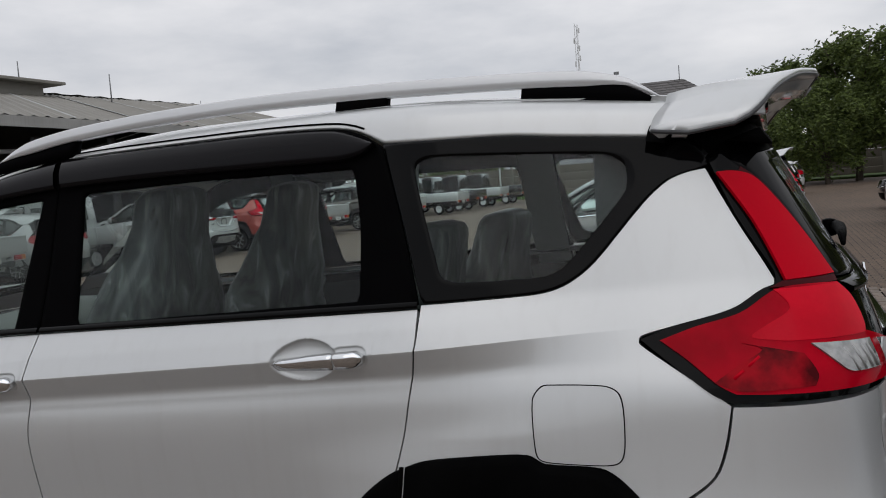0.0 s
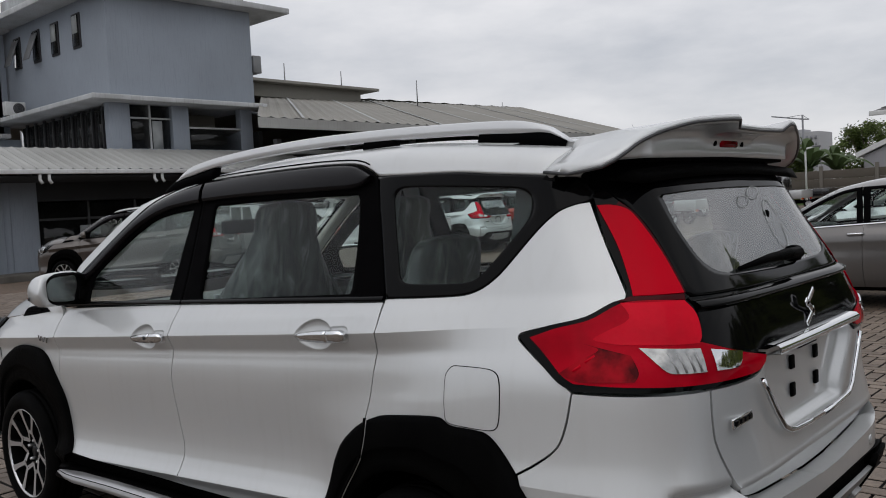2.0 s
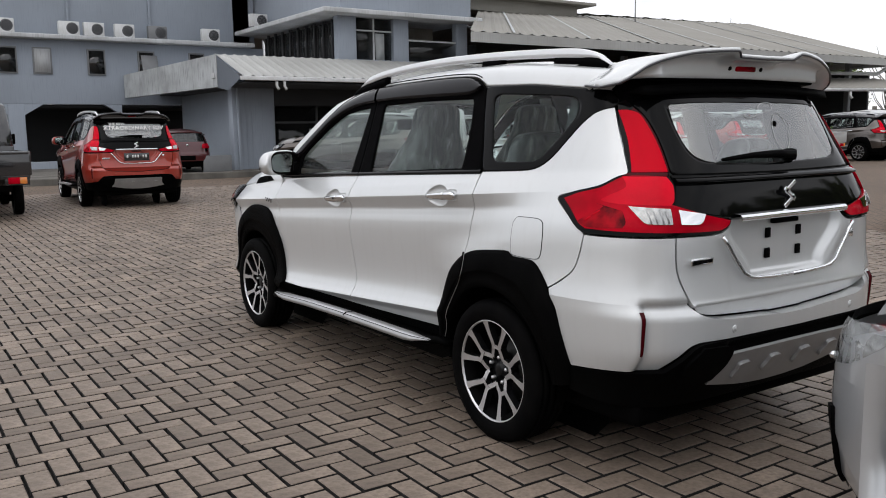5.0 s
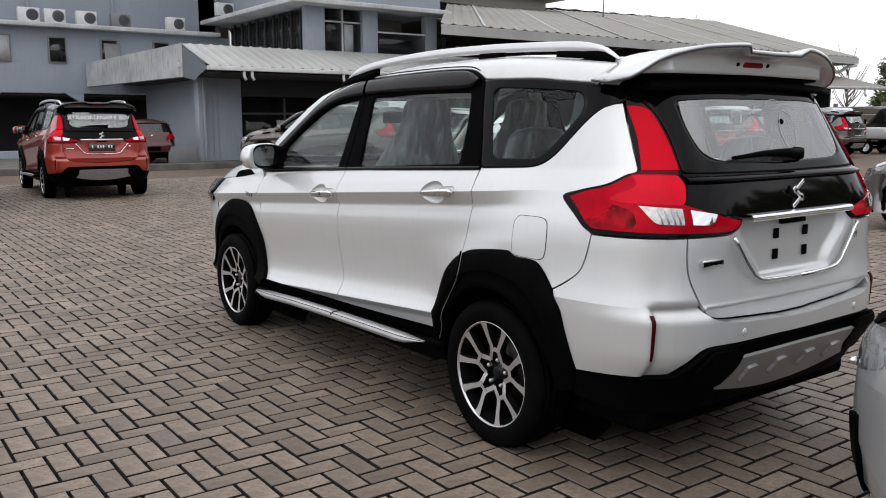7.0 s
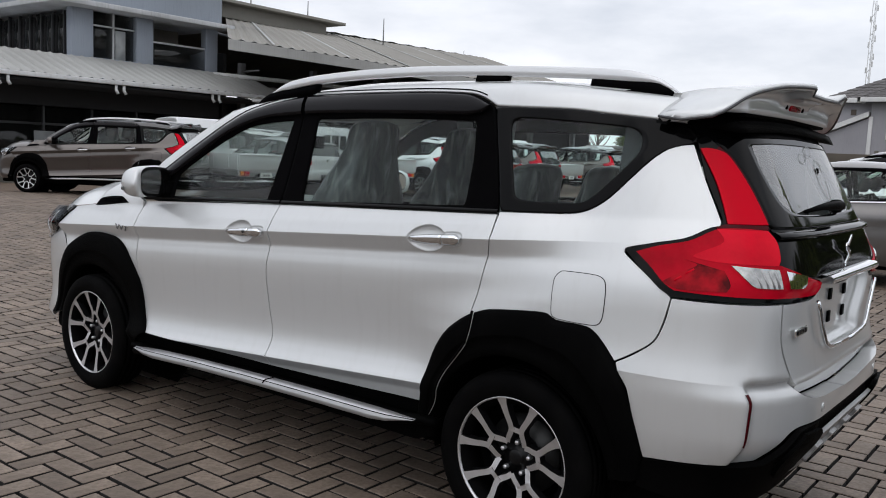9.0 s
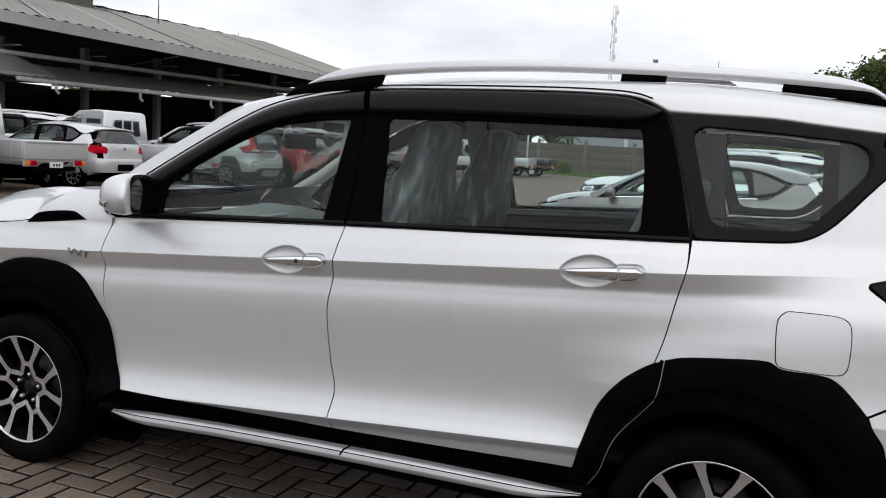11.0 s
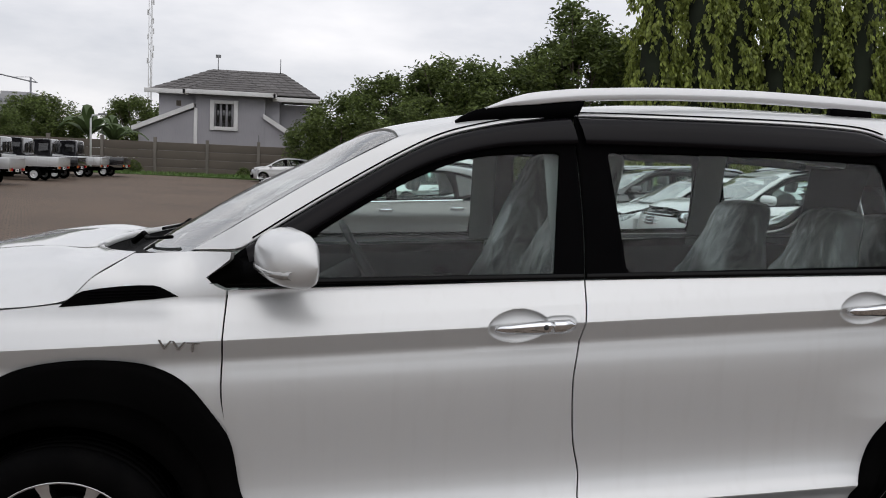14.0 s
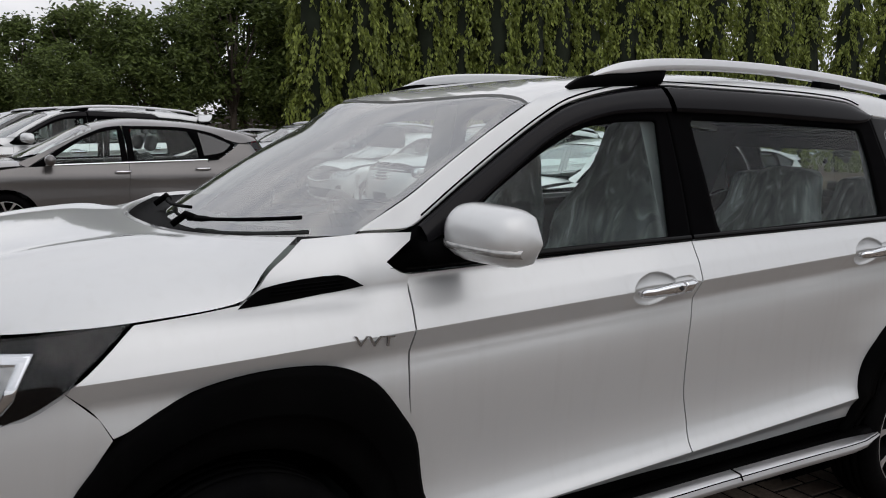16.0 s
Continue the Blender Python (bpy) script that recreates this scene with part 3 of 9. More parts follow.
def wheel(parent, x, y, z, left=True, nuts=True):
    """Alloy wheel with five forked spokes in a tyre."""
    sg = -1 if left else 1
    w = new("wheel")
    w.parent = parent
    w.matrix_local = pose(x, y, z, 0, 0, 0 if left else 180)
    hw = 0.098
    prof = [(0.215, 0.075), (0.228, 0.088), (0.262, 0.096), (0.292, 0.091), (0.306, 0.08), (0.3125, 0.066), (0.3145, 0.055), (0.308, 0.0535), (0.308, 0.0485), (0.315, 0.047), (0.3155, 0.022), (0.3085, 0.0205), (0.3085, 0.0155), (0.3155, 0.014), (0.3155, 0.0)]
    prof = prof + [(r, -o) for r, o in reversed(prof[:-1])] + [(0.195, -0.06), (0.195, 0.06)]
    bm = lathe(prof, 56, closed=True)
    part("tyre", bm, M["rubber"], w)
    rimb = lathe([(0.208, 0.06), (0.218, -0.075), (0.225, -0.086), (0.230, -0.080), (0.222, -0.07), (0.210, -0.055), (0.195, 0.02), (0.17, 0.06)], 48)
    part("rim", rimb, M["alloyblack"], w)
    lip = lathe([(0.217, -0.074), (0.219, -0.084), (0.2235, -0.0875), (0.226, -0.0845)], 48)
    part("rim_lip", lip, M["alloy"], w)
    hub = lathe([(0.0, -0.046), (0.024, -0.047), (0.028, -0.044), (0.031, -0.036), (0.066, -0.032), (0.074, -0.026), (0.076, 0.0), (0.0, 0.0)], 24)
    part("hub_cap", hub, M["alloyblack"], w)
    disc = lathe([(0.0, 0.01), (0.145, 0.01), (0.145, 0.03), (0.0, 0.03)], 32)
    part("brake_disc", disc, M["brakedisc"], w)
    part("wheel_back", lathe([(0.0, 0.062), (0.2, 0.062), (0.2, 0.07), (0.0, 0.07)], 24), M["under"], w)

    def arm(bm, pts, wid):
        prev = None
        n = len(pts)
        for i, (r, a, o) in enumerate(pts):
            c, s = math.cos(a), math.sin(a)
            a2 = pts[min(i + 1, n - 1)]
            a1 = pts[max(i - 1, 0)]
            d = Vector((a2[0] * math.cos(a2[1]) - a1[0] * math.cos(a1[1]), 0, a2[0] * math.sin(a2[1]) - a1[0] * math.sin(a1[1]))).normalized()
            q = Vector((-d.z, 0, d.x))
            p = Vector((r * c, o, r * s))
            h = wid[i] / 2
            row = [bm.verts.new(p - q * h * 1.25 + Vector((0, 0.03, 0))), bm.verts.new(p - q * h), bm.verts.new(p + q * h), bm.verts.new(p + q * h * 1.25 + Vector((0, 0.03, 0)))]
            if prev:
                for j in range(3):
                    fc = bm.faces.new((prev[j], row[j], row[j + 1], prev[j + 1]))
                    fc.material_index = 1 if j == 1 else 0
            prev = row

    sp = bmesh.new()
    for sgn in (-1, 1):
        arm(sp, [(0.060, 0.628 * sgn, -0.052), (0.074, 0.46 * sgn, -0.056), (0.092, 0.27 * sgn, -0.061), (0.108, 0.185 * sgn, -0.065), (0.128, 0.215 * sgn, -0.068), (0.160, 0.275 * sgn, -0.073), (0.195, 0.305 * sgn, -0.078), (0.222, 0.312 * sgn, -0.083)], [0.018, 0.020, 0.021, 0.024, 0.021, 0.022, 0.027, 0.040])
    arm(sp, [(0.110, 0.26, -0.0645), (0.106, 0.0, -0.0645), (0.110, -0.26, -0.0645)], [0.020, 0.018, 0.020])
    bmesh.ops.recalc_face_normals(sp, faces=sp.faces)
    me = None
    for k in range(5):
        if me is None:
            ob = part("spoke", sp, [M["alloyblack"], M["alloy"]], w, smooth=False)
            me = ob.data
        else:
            ob = new("spoke", me)
            ob.parent = w
        ob.matrix_local = Matrix.Rotation(2 * math.pi * k / 5 - math.pi / 2 + 0.10, 4, 'Y')
    nut = lathe([(0.0, -0.066), (0.006, -0.066), (0.009, -0.062), (0.009, -0.038)], 6)
    me = None
    for k in range(5 if nuts else 0):
        if me is None:
            ob = part("wheel_nut", nut, M["alloy"], w)
            me = ob.data
        else:
            ob = new("wheel_nut", me)
            ob.parent = w
        a = 2 * math.pi * k / 5 + math.pi / 2 - 0.10
        ob.matrix_local = Matrix.Translation((0.057 * math.cos(a), 0.012, 0.057 * math.sin(a)))
    return w


def seat(parent, x, y, z, tall=0.60, wide=0.48, cover=True, back=0.30, film_seed=0):
    """Front or rear seat: cushion, reclined back and headrest in a loose clear film."""
    s = new("seat")
    s.parent = parent
    s.location = (x, y, z)

    def pillow(cx, cz, sx, sy, sz, tilt):
        lines = []
        for i in range(13):
            v = -1 + 2 * i / 12
            k = (1 - abs(v) ** 4) ** 0.35 if abs(v) < 1 else 0.02
            ln = []
            for j in range(20):
                a = 2 * math.pi * j / 20
                c, q = math.cos(a), math.sin(a)
                px = sx * k * math.copysign(abs(c) ** 0.6, c) / 2
                py = sy * (0.35 + 0.65 * k) * math.copysign(abs(q) ** 0.5, q) / 2
                ln.append(Matrix.Translation((cx, 0, cz)) @ Matrix.Rotation(tilt, 4, 'Y') @ Vector((px, py, sz * v / 2)))
            lines.append(ln)
        return loft(lines, close_v=True, caps=True)

    cush = pillow(0, 0, 0.16, wide, 0.5, math.pi / 2 - 0.12)
    part("seat_cushion", cush, M["seat"], s)
    part("seat_back", pillow(back * 0.5 + 0.16, tall / 2, 0.15, wide * 0.94, tall, back), M["seat"], s)
    part("headrest", pillow(back * 0.5 + 0.18 + 0.5 * tall * math.sin(back) + 0.02, tall + 0.10, 0.11, wide * 0.56, 0.20, back), M["seat"], s)
    if cover:
        rng = random.Random(film_seed)
        lines = []
        off = Vector((rng.random() * 9, rng.random() * 9, 3.1))
        top = tall + 0.225
        half_w = curve((-0.15, tall - 0.20, tall - 0.03, tall + 0.08, top - 0.04, top - 0.012, top), (wide * 0.60, wide * 0.57, wide * 0.42, wide * 0.315, wide * 0.285, wide * 0.24, wide * 0.10))
        half_d = curve((-0.15, tall - 0.20, tall - 0.03, tall + 0.08, top - 0.04, top - 0.012, top), (0.16, 0.125, 0.10, 0.080, 0.070, 0.055, 0.02))
        for i in range(45):
            zz = -0.12 + (top + 0.12) * (1 - (1 - i / 44) ** 1.35)
            hang = 0.3 + 0.7 * ease(top - 0.10, tall - 0.25, zz)
            cx = back * 0.5 + 0.16 + (zz - tall / 2) * math.tan(back)
            ln = []
            for j in range(56):
                a = 2 * math.pi * j / 56
                c, q = math.cos(a), math.sin(a)
                p = Vector((cx + half_d(zz) * math.copysign(abs(c) ** 0.75, c), half_w(zz) * math.copysign(abs(q) ** 0.7, q), zz))
                w = noise.noise(p * 5 + off) * 0.035 - abs(noise.noise(Vector((p.x * 13 + p.z * 4, p.y * 13 + p.z * 7 * q, p.z * 3)) + off)) * 0.045 + noise.noise(Vector((p.x * 18, p.y * 18, p.z * 8)) + off) * 0.010
                p += Vector((c, q, 0)) * w * hang
                ln.append(p)
            lines.append(ln)
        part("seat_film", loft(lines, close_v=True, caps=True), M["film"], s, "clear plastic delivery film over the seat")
    return s


def suv(label, paint=None, plate=None, group="", film=True, detail=True):
    """Tall seven-seat wagon with black cladding, roof rails and a roof spoiler. Nose to -x, wheels at z 0."""
    P = paint or M["white"]
    car = thing("suv", label, "car", group)
    # doors, wings, quarter panels
    fd = flow([(-0.945, 1.064, 1), (0.080, 1.118, 1), (0.073, 1.02), (0.060, 0.922), (0.048, 0.82), (0.062, 0.645), (0.083, 0.545), (0.078, 0.462), (0.087, 0.405, 1),
               (-0.40, 0.404), (-0.848, 0.398, 1), (-0.896, 0.49), (-0.93, 0.62), (-0.952, 0.77), (-0.95, 0.93)], 5, True)
    both("front_door_skin", cup_cut(sheared(fd, door_skin)), P, car)
    rd = flow([(0.080, 1.118, 1), (1.236, 1.168, 1), (1.238, 1.09), (1.218, 1.012), (1.193, 0.885), (1.170, 0.804, 1), (1.132, 0.781), (1.07, 0.729), (1.008, 0.641), (0.968, 0.513), (0.945, 0.43, 1),
               (0.5, 0.415), (0.087, 0.405, 1), (0.078, 0.462), (0.083, 0.545), (0.062, 0.645), (0.048, 0.82), (0.060, 0.922), (0.073, 1.02)], 5, True)
    both("rear_door_skin", cup_cut(sheared(rd, door_skin)), P, car)
    farch = [(-0.897, 0.50), (-0.926, 0.646), (-0.972, 0.716), (-1.044, 0.803), (-1.127, 0.848), (-1.234, 0.867), (-1.367, 0.864), (-1.492, 0.835), (-1.625, 0.766), (-1.695, 0.693), (-1.76, 0.575)]
    wing = flow([(-0.95, 0.93), (-0.945, 1.064, 1), (-0.975, 1.076), (-1.0, 1.096, 1), (-0.965, 1.124), (-0.938, 1.148, 1), (-0.934, 1.171, 1), (-1.05, 1.165), (-1.208, 1.154, 1), (-1.262, 1.118), (-1.307, 1.088), (-1.345, 1.046), (-1.377, 1.019, 1), (-1.49, 1.003), (-1.605, 0.990, 1),
                 (-1.70, 0.905), (-1.752, 0.868, 1), (-1.69, 0.81), (-1.655, 0.755, 1)] + [farch[k] + ((1,) if k == 1 else ()) for k in (8, 7, 6, 5, 4, 3, 2, 1)] + [(-0.952, 0.77)], 4, True)
    both("front_wing", sheared(wing, wing_skin, 0.03), P, car)
    rarch = [(1.79, 0.655), (1.743, 0.739), (1.68, 0.809), (1.635, 0.834), (1.52, 0.838), (1.481, 0.855), (1.383, 0.849), (1.243, 0.831), (1.170, 0.804)]
    qp = flow([(1.238, 1.09), (1.240, 1.176, 1), (1.417, 1.183), (1.515, 1.190), (1.571, 1.209), (1.626, 1.251), (1.729, 1.370), (1.778, 1.413), (1.822, 1.430), (1.858, 1.435, 1), (1.915, 1.324), (1.985, 1.20),
               (1.984, 1.183), (1.90, 1.142), (1.80, 1.117), (1.725, 1.097), (1.722, 1.082), (1.80, 1.03), (1.872, 0.982), (1.898, 0.962, 1), (1.882, 0.88), (1.858, 0.821), (1.80, 0.775), (1.745, 0.742, 1)]
              + [rarch[k] + ((1,) if k == 8 else ()) for k in (2, 3, 4, 5, 6, 7, 8)] + [(1.193, 0.885), (1.218, 1.012)], 4, True)
    both("quarter_panel", sheared(qp, side, 0.03, gap=0.0016), P, car)
    fuel = flow([(1.497, 0.97), (1.515, 0.996), (1.54, 1.0), (1.645, 1.0), (1.676, 0.988), (1.686, 0.955), (1.686, 0.88), (1.676, 0.85), (1.645, 0.842), (1.54, 0.843), (1.508, 0.85), (1.50, 0.88)], 4, True)
    # raised black ring drawn in place of the flap's shaded gap
    part("fuel_flap_gap", ring([(1.6 + (p[0] - 1.6) * 1.028, 0.92 + (p[1] - 0.92) * 1.03) for p in fuel], fuel, side, 0.0012, 0.002, 1), M["under"], car)
    part("fuel_flap", sheet(fuel, side, 0.03, lift=0.002, thick=0.004, gap=0), P, car)
    # black sheet added close behind the panels, so that their gaps read as shade
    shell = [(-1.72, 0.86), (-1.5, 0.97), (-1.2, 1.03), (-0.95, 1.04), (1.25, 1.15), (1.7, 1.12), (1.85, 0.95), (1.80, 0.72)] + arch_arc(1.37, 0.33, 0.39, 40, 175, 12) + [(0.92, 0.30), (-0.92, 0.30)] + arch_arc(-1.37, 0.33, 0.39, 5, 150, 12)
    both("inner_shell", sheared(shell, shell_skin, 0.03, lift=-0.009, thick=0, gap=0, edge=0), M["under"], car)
    # sill and side step
    sill = [(-0.99, 0.40), (-0.84, 0.408), (0.08, 0.415), (0.97, 0.44), (1.0, 0.30), (0.9, 0.262), (-0.9, 0.262), (-0.985, 0.30)]
    both("sill", sheet(sill, side, 0.08, lift=-0.008, thick=0.03, gap=0), M["plastic"], car)
    rise = curve((-0.93, -0.8, -0.55, -0.15, 0.4, 1.04), (0.006, 0.012, 0.024, 0.040, 0.050, 0.056))
    step = []
    for x in (-0.93, -0.86, -0.80, -0.55, -0.3, 0.0, 0.3, 0.6, 0.9, 0.98, 1.04):
        k, r = 0.0 if -0.85 < x < 0.95 else 0.05, rise(x)
        step.append([(x, -0.79, 0.315 + r), (x, -0.90 + k, 0.335 + r), (x, -0.945 + k * 1.5, 0.333 + r), (x, -0.955 + k * 1.5, 0.322 + r), (x, -0.945 + k * 1.5, 0.305 + r), (x, -0.88 + k, 0.292 + r), (x, -0.79, 0.29 + r)])
    both("side_step", loft(step, close_v=True, caps=True), M["plastic"], car)
    ends = [(x, k, h, 0.3385 + rise(x)) for x, k, h in ((-0.80, 0.02, 0.0), (-0.70, 0.004, 0.75), (-0.62, 0.0, 1.0), (-0.3, 0.0, 1.0), (0.1, 0.0, 1.0), (0.5, 0.0, 1.0), (0.80, 0.0, 1.0), (0.88, 0.004, 0.8), (1.0, 0.03, 0.0))]
    both("side_step_trim", loft([[(x, -0.9535 + 0.044 * h + k, z), (x, -0.9535 + 0.043 * h + k, z + 0.0012 + 0.002 * h), (x, -0.9515 + k, z + 0.0005 + 0.001 * h), (x, -0.9555 + k, z - 0.001 - 0.001 * h)] for x, k, h, z in ends]), M["alloy"], car, "bright silver edge of the side step")
    both("side_step_trim", loft([[(x, -0.9585 + k, z - 0.0035 - 0.001 * h), (x, -0.9650 + k, z - 0.004 - 0.010 * h), (x, -0.9660 + k, z - 0.004 - 0.012 * h), (x, -0.9620 + k, z - 0.003 - 0.028 * h), (x, -0.955 + k, z - 0.003 - 0.031 * h)] for x, k, h, z in ends]), M["skid"], car, "brushed silver strip on the side step")
    if film == "main":
        both("step_joint", tube([(0.205, -0.909, 0.3385 + rise(0.2) + 0.004), (0.200, -0.953, 0.3385 + rise(0.2) + 0.0025), (0.195, -0.9665, 0.3385 + rise(0.2) - 0.012)], 0.0028, 5), M["under"], car)

    # cladding over the wheels
    def cladding(outer, cx, a0, a1, nm):
        n = 44
        o = spread(flow(outer, 5), n)
        inn = [Vector(p) for p in arch_arc(cx, 0.325, 0.362, a0, a1, n)]
        mid = [Vector(p) for p in arch_arc(cx, 0.325, 0.372, a0, a1, n)]
        lines = []
        for u, lf, src in ((0, -0.006, o), (0.0, 0.012, o), (0.10, 0.02, o), (0.52, 0.021, o), (0.55, 0.019, o), (0.58, 0.010, o), (0.80, 0.012, o), (0.97, 0.009, o), (1.0, 0.002, o), (1, -0.05, o), (1, -0.16, o)):
            ln = []
            for k in range(n + 1):
                p = src[k].lerp(inn[k], u)
                nn = Vector((0, -1, 0))
                q = Vector(side(p.x, p.y)) + nn * lf
                ln.append(q)
            lines.append(ln)
        both(nm, loft(lines), M["plastic"], car, "black plastic wheel arch cladding")

    cladding([(-0.852, 0.40), (-0.873, 0.44)] + farch[:-1] + [(-1.752, 0.60), (-1.80, 0.44), (-1.83, 0.36)], -1.37, -3, 172, "front_arch_cladding")
    cladding([(0.925, 0.36), (0.945, 0.43), (0.968, 0.513), (1.008, 0.641), (1.07, 0.729), (1.132, 0.781)] + rarch[::-1] + [(1.815, 0.58), (1.845, 0.44), (1.83, 0.36)], 1.37, 184, 2, "rear_arch_cladding")
    seam = flow([(1.194, 0.822), (1.180, 0.715), (1.146, 0.664), (1.068, 0.564), (1.027, 0.45), (0.99, 0.392)], 4)
    # the seam's shade is a black bead, with the door edge beside it
    for nm, off, m in (("cladding_gap", 0.0, M["under"]), ("door_edge", 0.007, M["skid"])):
        both(nm, tube([Vector(side(p[0] + off, p[1])) + Vector((0, -0.0215, 0)) for p in seam], 0.0055 if off == 0 else 0.0013, 6), m, car)
    for cx in (-1.37, 1.37):
        ln = [[(x, y, z) for x, z in arch_arc(cx, 0.325, 0.375, -10, 190, 20)] for y in (-0.80, -0.45)]
        both("wheel_well", loft(ln), M["under"], car)
        fc = [(cx + 0.4 * math.cos(a), -0.46, 0.325 + 0.4 * math.sin(a)) for a in [math.pi * 2 * i / 20 for i in range(20)]]
        b = bmesh.new()
        b.faces.new([b.verts.new(p) for p in fc])
        both("wheel_well_back", b, M["under"], car)
    b = boxmesh(4.1, 1.38, 0.10, 0.03, (0.02, 0, 0.27))
    part("underbody", b, M["under"], car)
    b = boxmesh(1.9, 1.50, 0.1, 0.03, (0.0, 0, 0.30))
    part("floor_pan", b, M["under"], car)
    wheel(car, -1.37, -0.765, 0.315, nuts=film == "main")
    wheel(car, 1.37, -0.765, 0.315, nuts=film == "main")
    wheel(car, -1.37, 0.765, 0.315, False, nuts=film == "main")
    wheel(car, 1.37, 0.765, 0.315, False, nuts=film == "main")

    # window frames, panes, rain visors
    fo = flow([(-0.998, 1.096, 1), (-0.955, 1.068, 1), (0.078, 1.121, 1), (0.080, 1.30), (0.062, 1.598, 1), (-0.084, 1.578), (-0.215, 1.551), (-0.341, 1.514), (-0.464, 1.453), (-0.619, 1.362), (-0.778, 1.262), (-0.92, 1.166), (-0.962, 1.126)], 5, True)
    fi = flow([(-0.715, 1.09, 1), (-0.012, 1.132, 1), (0.018, 1.488, 1), (-0.14, 1.477), (-0.28, 1.454), (-0.42, 1.395), (-0.58, 1.305), (-0.712, 1.215), (-0.722, 1.16)], 5, True)
    both("front_window_frame", ring(fo, fi, side, 0.002, 0.01, 8), M["satin"], car)
    both("front_side_window", sheet(fi, side, 0.05, lift=-0.006, thick=0, gap=-0.0, edge=0), M["glass"], car)
    ro = flow([(0.084, 1.121, 1), (1.236, 1.172, 1), (1.186, 1.36), (1.125, 1.545, 1), (1.06, 1.582), (0.983, 1.598), (0.776, 1.606), (0.368, 1.605), (0.068, 1.599, 1), (0.086, 1.30)], 5, True)
    ri = flow([(0.21, 1.140, 1), (1.088, 1.186, 1), (1.078, 1.36), (1.052, 1.498, 1), (0.6, 1.503), (0.168, 1.497, 1), (0.19, 1.32)], 5, True)
    both("rear_window_frame", ring(ro, ri, side, 0.002, 0.01, 8), M["satin"], car)
    both("rear_side_window", sheet(ri, side, 0.05, lift=-0.006, thick=0, gap=0, edge=0), M["glass"], car)
    for x0, x1 in ((-0.95, 0.076), (0.086, 1.235)):
        ln = [[Vector(side(x, belt(x) + dz)) + Vector((0, -lf, 0)) for dz, lf in ((-0.002, 0.0), (0.0, 0.007), (0.008, 0.009), (0.014, 0.006), (0.016, 0.0))] for x in [x0 + (x1 - x0) * i / 24 for i in range(25)]]
        both("belt_moulding", loft(ln), M["piano"], car)
    # B-pillar edges
    qo = flow([(1.128, 1.548, 1), (1.24, 1.546), (1.43, 1.54), (1.55, 1.527), (1.72, 1.512), (1.83, 1.50, 1), (1.872, 1.452), (1.858, 1.437, 1), (1.822, 1.432), (1.778, 1.415), (1.729, 1.372), (1.626, 1.253), (1.571, 1.211), (1.515, 1.192), (1.417, 1.185), (1.243, 1.178, 1), (1.19, 1.36)], 5, True)
    qi = flow([(1.212, 1.475), (1.222, 1.500), (1.255, 1.510), (1.56, 1.492), (1.65, 1.482), (1.688, 1.458), (1.696, 1.42), (1.684, 1.385), (1.570, 1.252), (1.537, 1.229), (1.500, 1.222), (1.33, 1.220), (1.29, 1.232), (1.276, 1.26)], 5, True)
    both("quarter_window_frame", ring(qo, qi, side, 0.002, 0.008, 8), M["piano"], car)
    both("quarter_window", sheet(qi, side, 0.05, lift=-0.003, thick=0, gap=0, edge=0), M["glass"], car)
    vis_lift = ((0.0, 0.004), (0.02, 0.022), (0.15, 0.026), (0.5, 0.026), (0.85, 0.020), (0.97, 0.012), (1.0, 0.002))
    vis_hi = flow([(-0.90, 1.18), (-0.778, 1.259), (-0.619, 1.359), (-0.464, 1.450), (-0.341, 1.511), (-0.215, 1.548), (-0.084, 1.575), (0.052, 1.594)], 6)
    vis_lo = flow([(-0.885, 1.125), (-0.80, 1.17), (-0.62, 1.29), (-0.44, 1.402), (-0.311, 1.456), (-0.173, 1.491), (-0.035, 1.505), (0.073, 1.511)], 6)
    both("rain_visor", band(vis_lo, vis_hi, side, vis_lift), M["visor"], car, "smoked plastic rain visor")
    vis_hi = flow([(0.075, 1.596), (0.368, 1.602), (0.776, 1.603), (0.983, 1.594), (1.06, 1.572), (1.108, 1.550)], 6)
    vis_lo = flow([(0.097, 1.513), (0.406, 1.518), (1.0, 1.514), (1.06, 1.520), (1.09, 1.530), (1.11, 1.545)], 6)
    both("rain_visor", band(vis_lo, vis_hi, side, vis_lift), M["visor"], car, "smoked plastic rain visor")
    # roof, cant rails, A pillars, windscreen
    cant_lo = flow([(-0.931, 1.174), (-0.905, 1.182), (-0.778, 1.266), (-0.619, 1.367), (-0.464, 1.459), (-0.341, 1.520), (-0.215, 1.557), (-0.084, 1.584), (0.066, 1.604), (0.368, 1.610), (0.776, 1.611), (0.983, 1.603), (1.06, 1.587), (1.128, 1.553, 1), (1.24, 1.549), (1.43, 1.544), (1.55, 1.532), (1.72, 1.516), (1.82, 1.505)], 5)
    cant_hi = flow([(-1.052, 1.166), (-0.95, 1.228), (-0.78, 1.337), (-0.62, 1.434), (-0.47, 1.515), (-0.40, 1.544), (-0.2, 1.590), (0.0, 1.622), (0.5, 1.652), (1.1, 1.647), (1.5, 1.620), (1.78, 1.590), (1.87, 1.578)], 5)
    both("roof_side", band(cant_lo, cant_hi, pillar_skin, [(0.0, -0.012), (0.0, 0.0)] + [(i / 12, 0.0) for i in range(1, 13)] + [(1.0, -0.012)], 120), P, car)
    # black bead on the skin stands in for the shade of a groove
    groove = [Vector(pillar_skin(q[0], q[1] + 0.011)) + Vector((0, -0.0016, 0)) for q in spread(cant_lo, 110) if -0.9 < q[0] < 1.09]
    both("roof_groove", tube(groove, 0.0026, 6), M["under"], car)
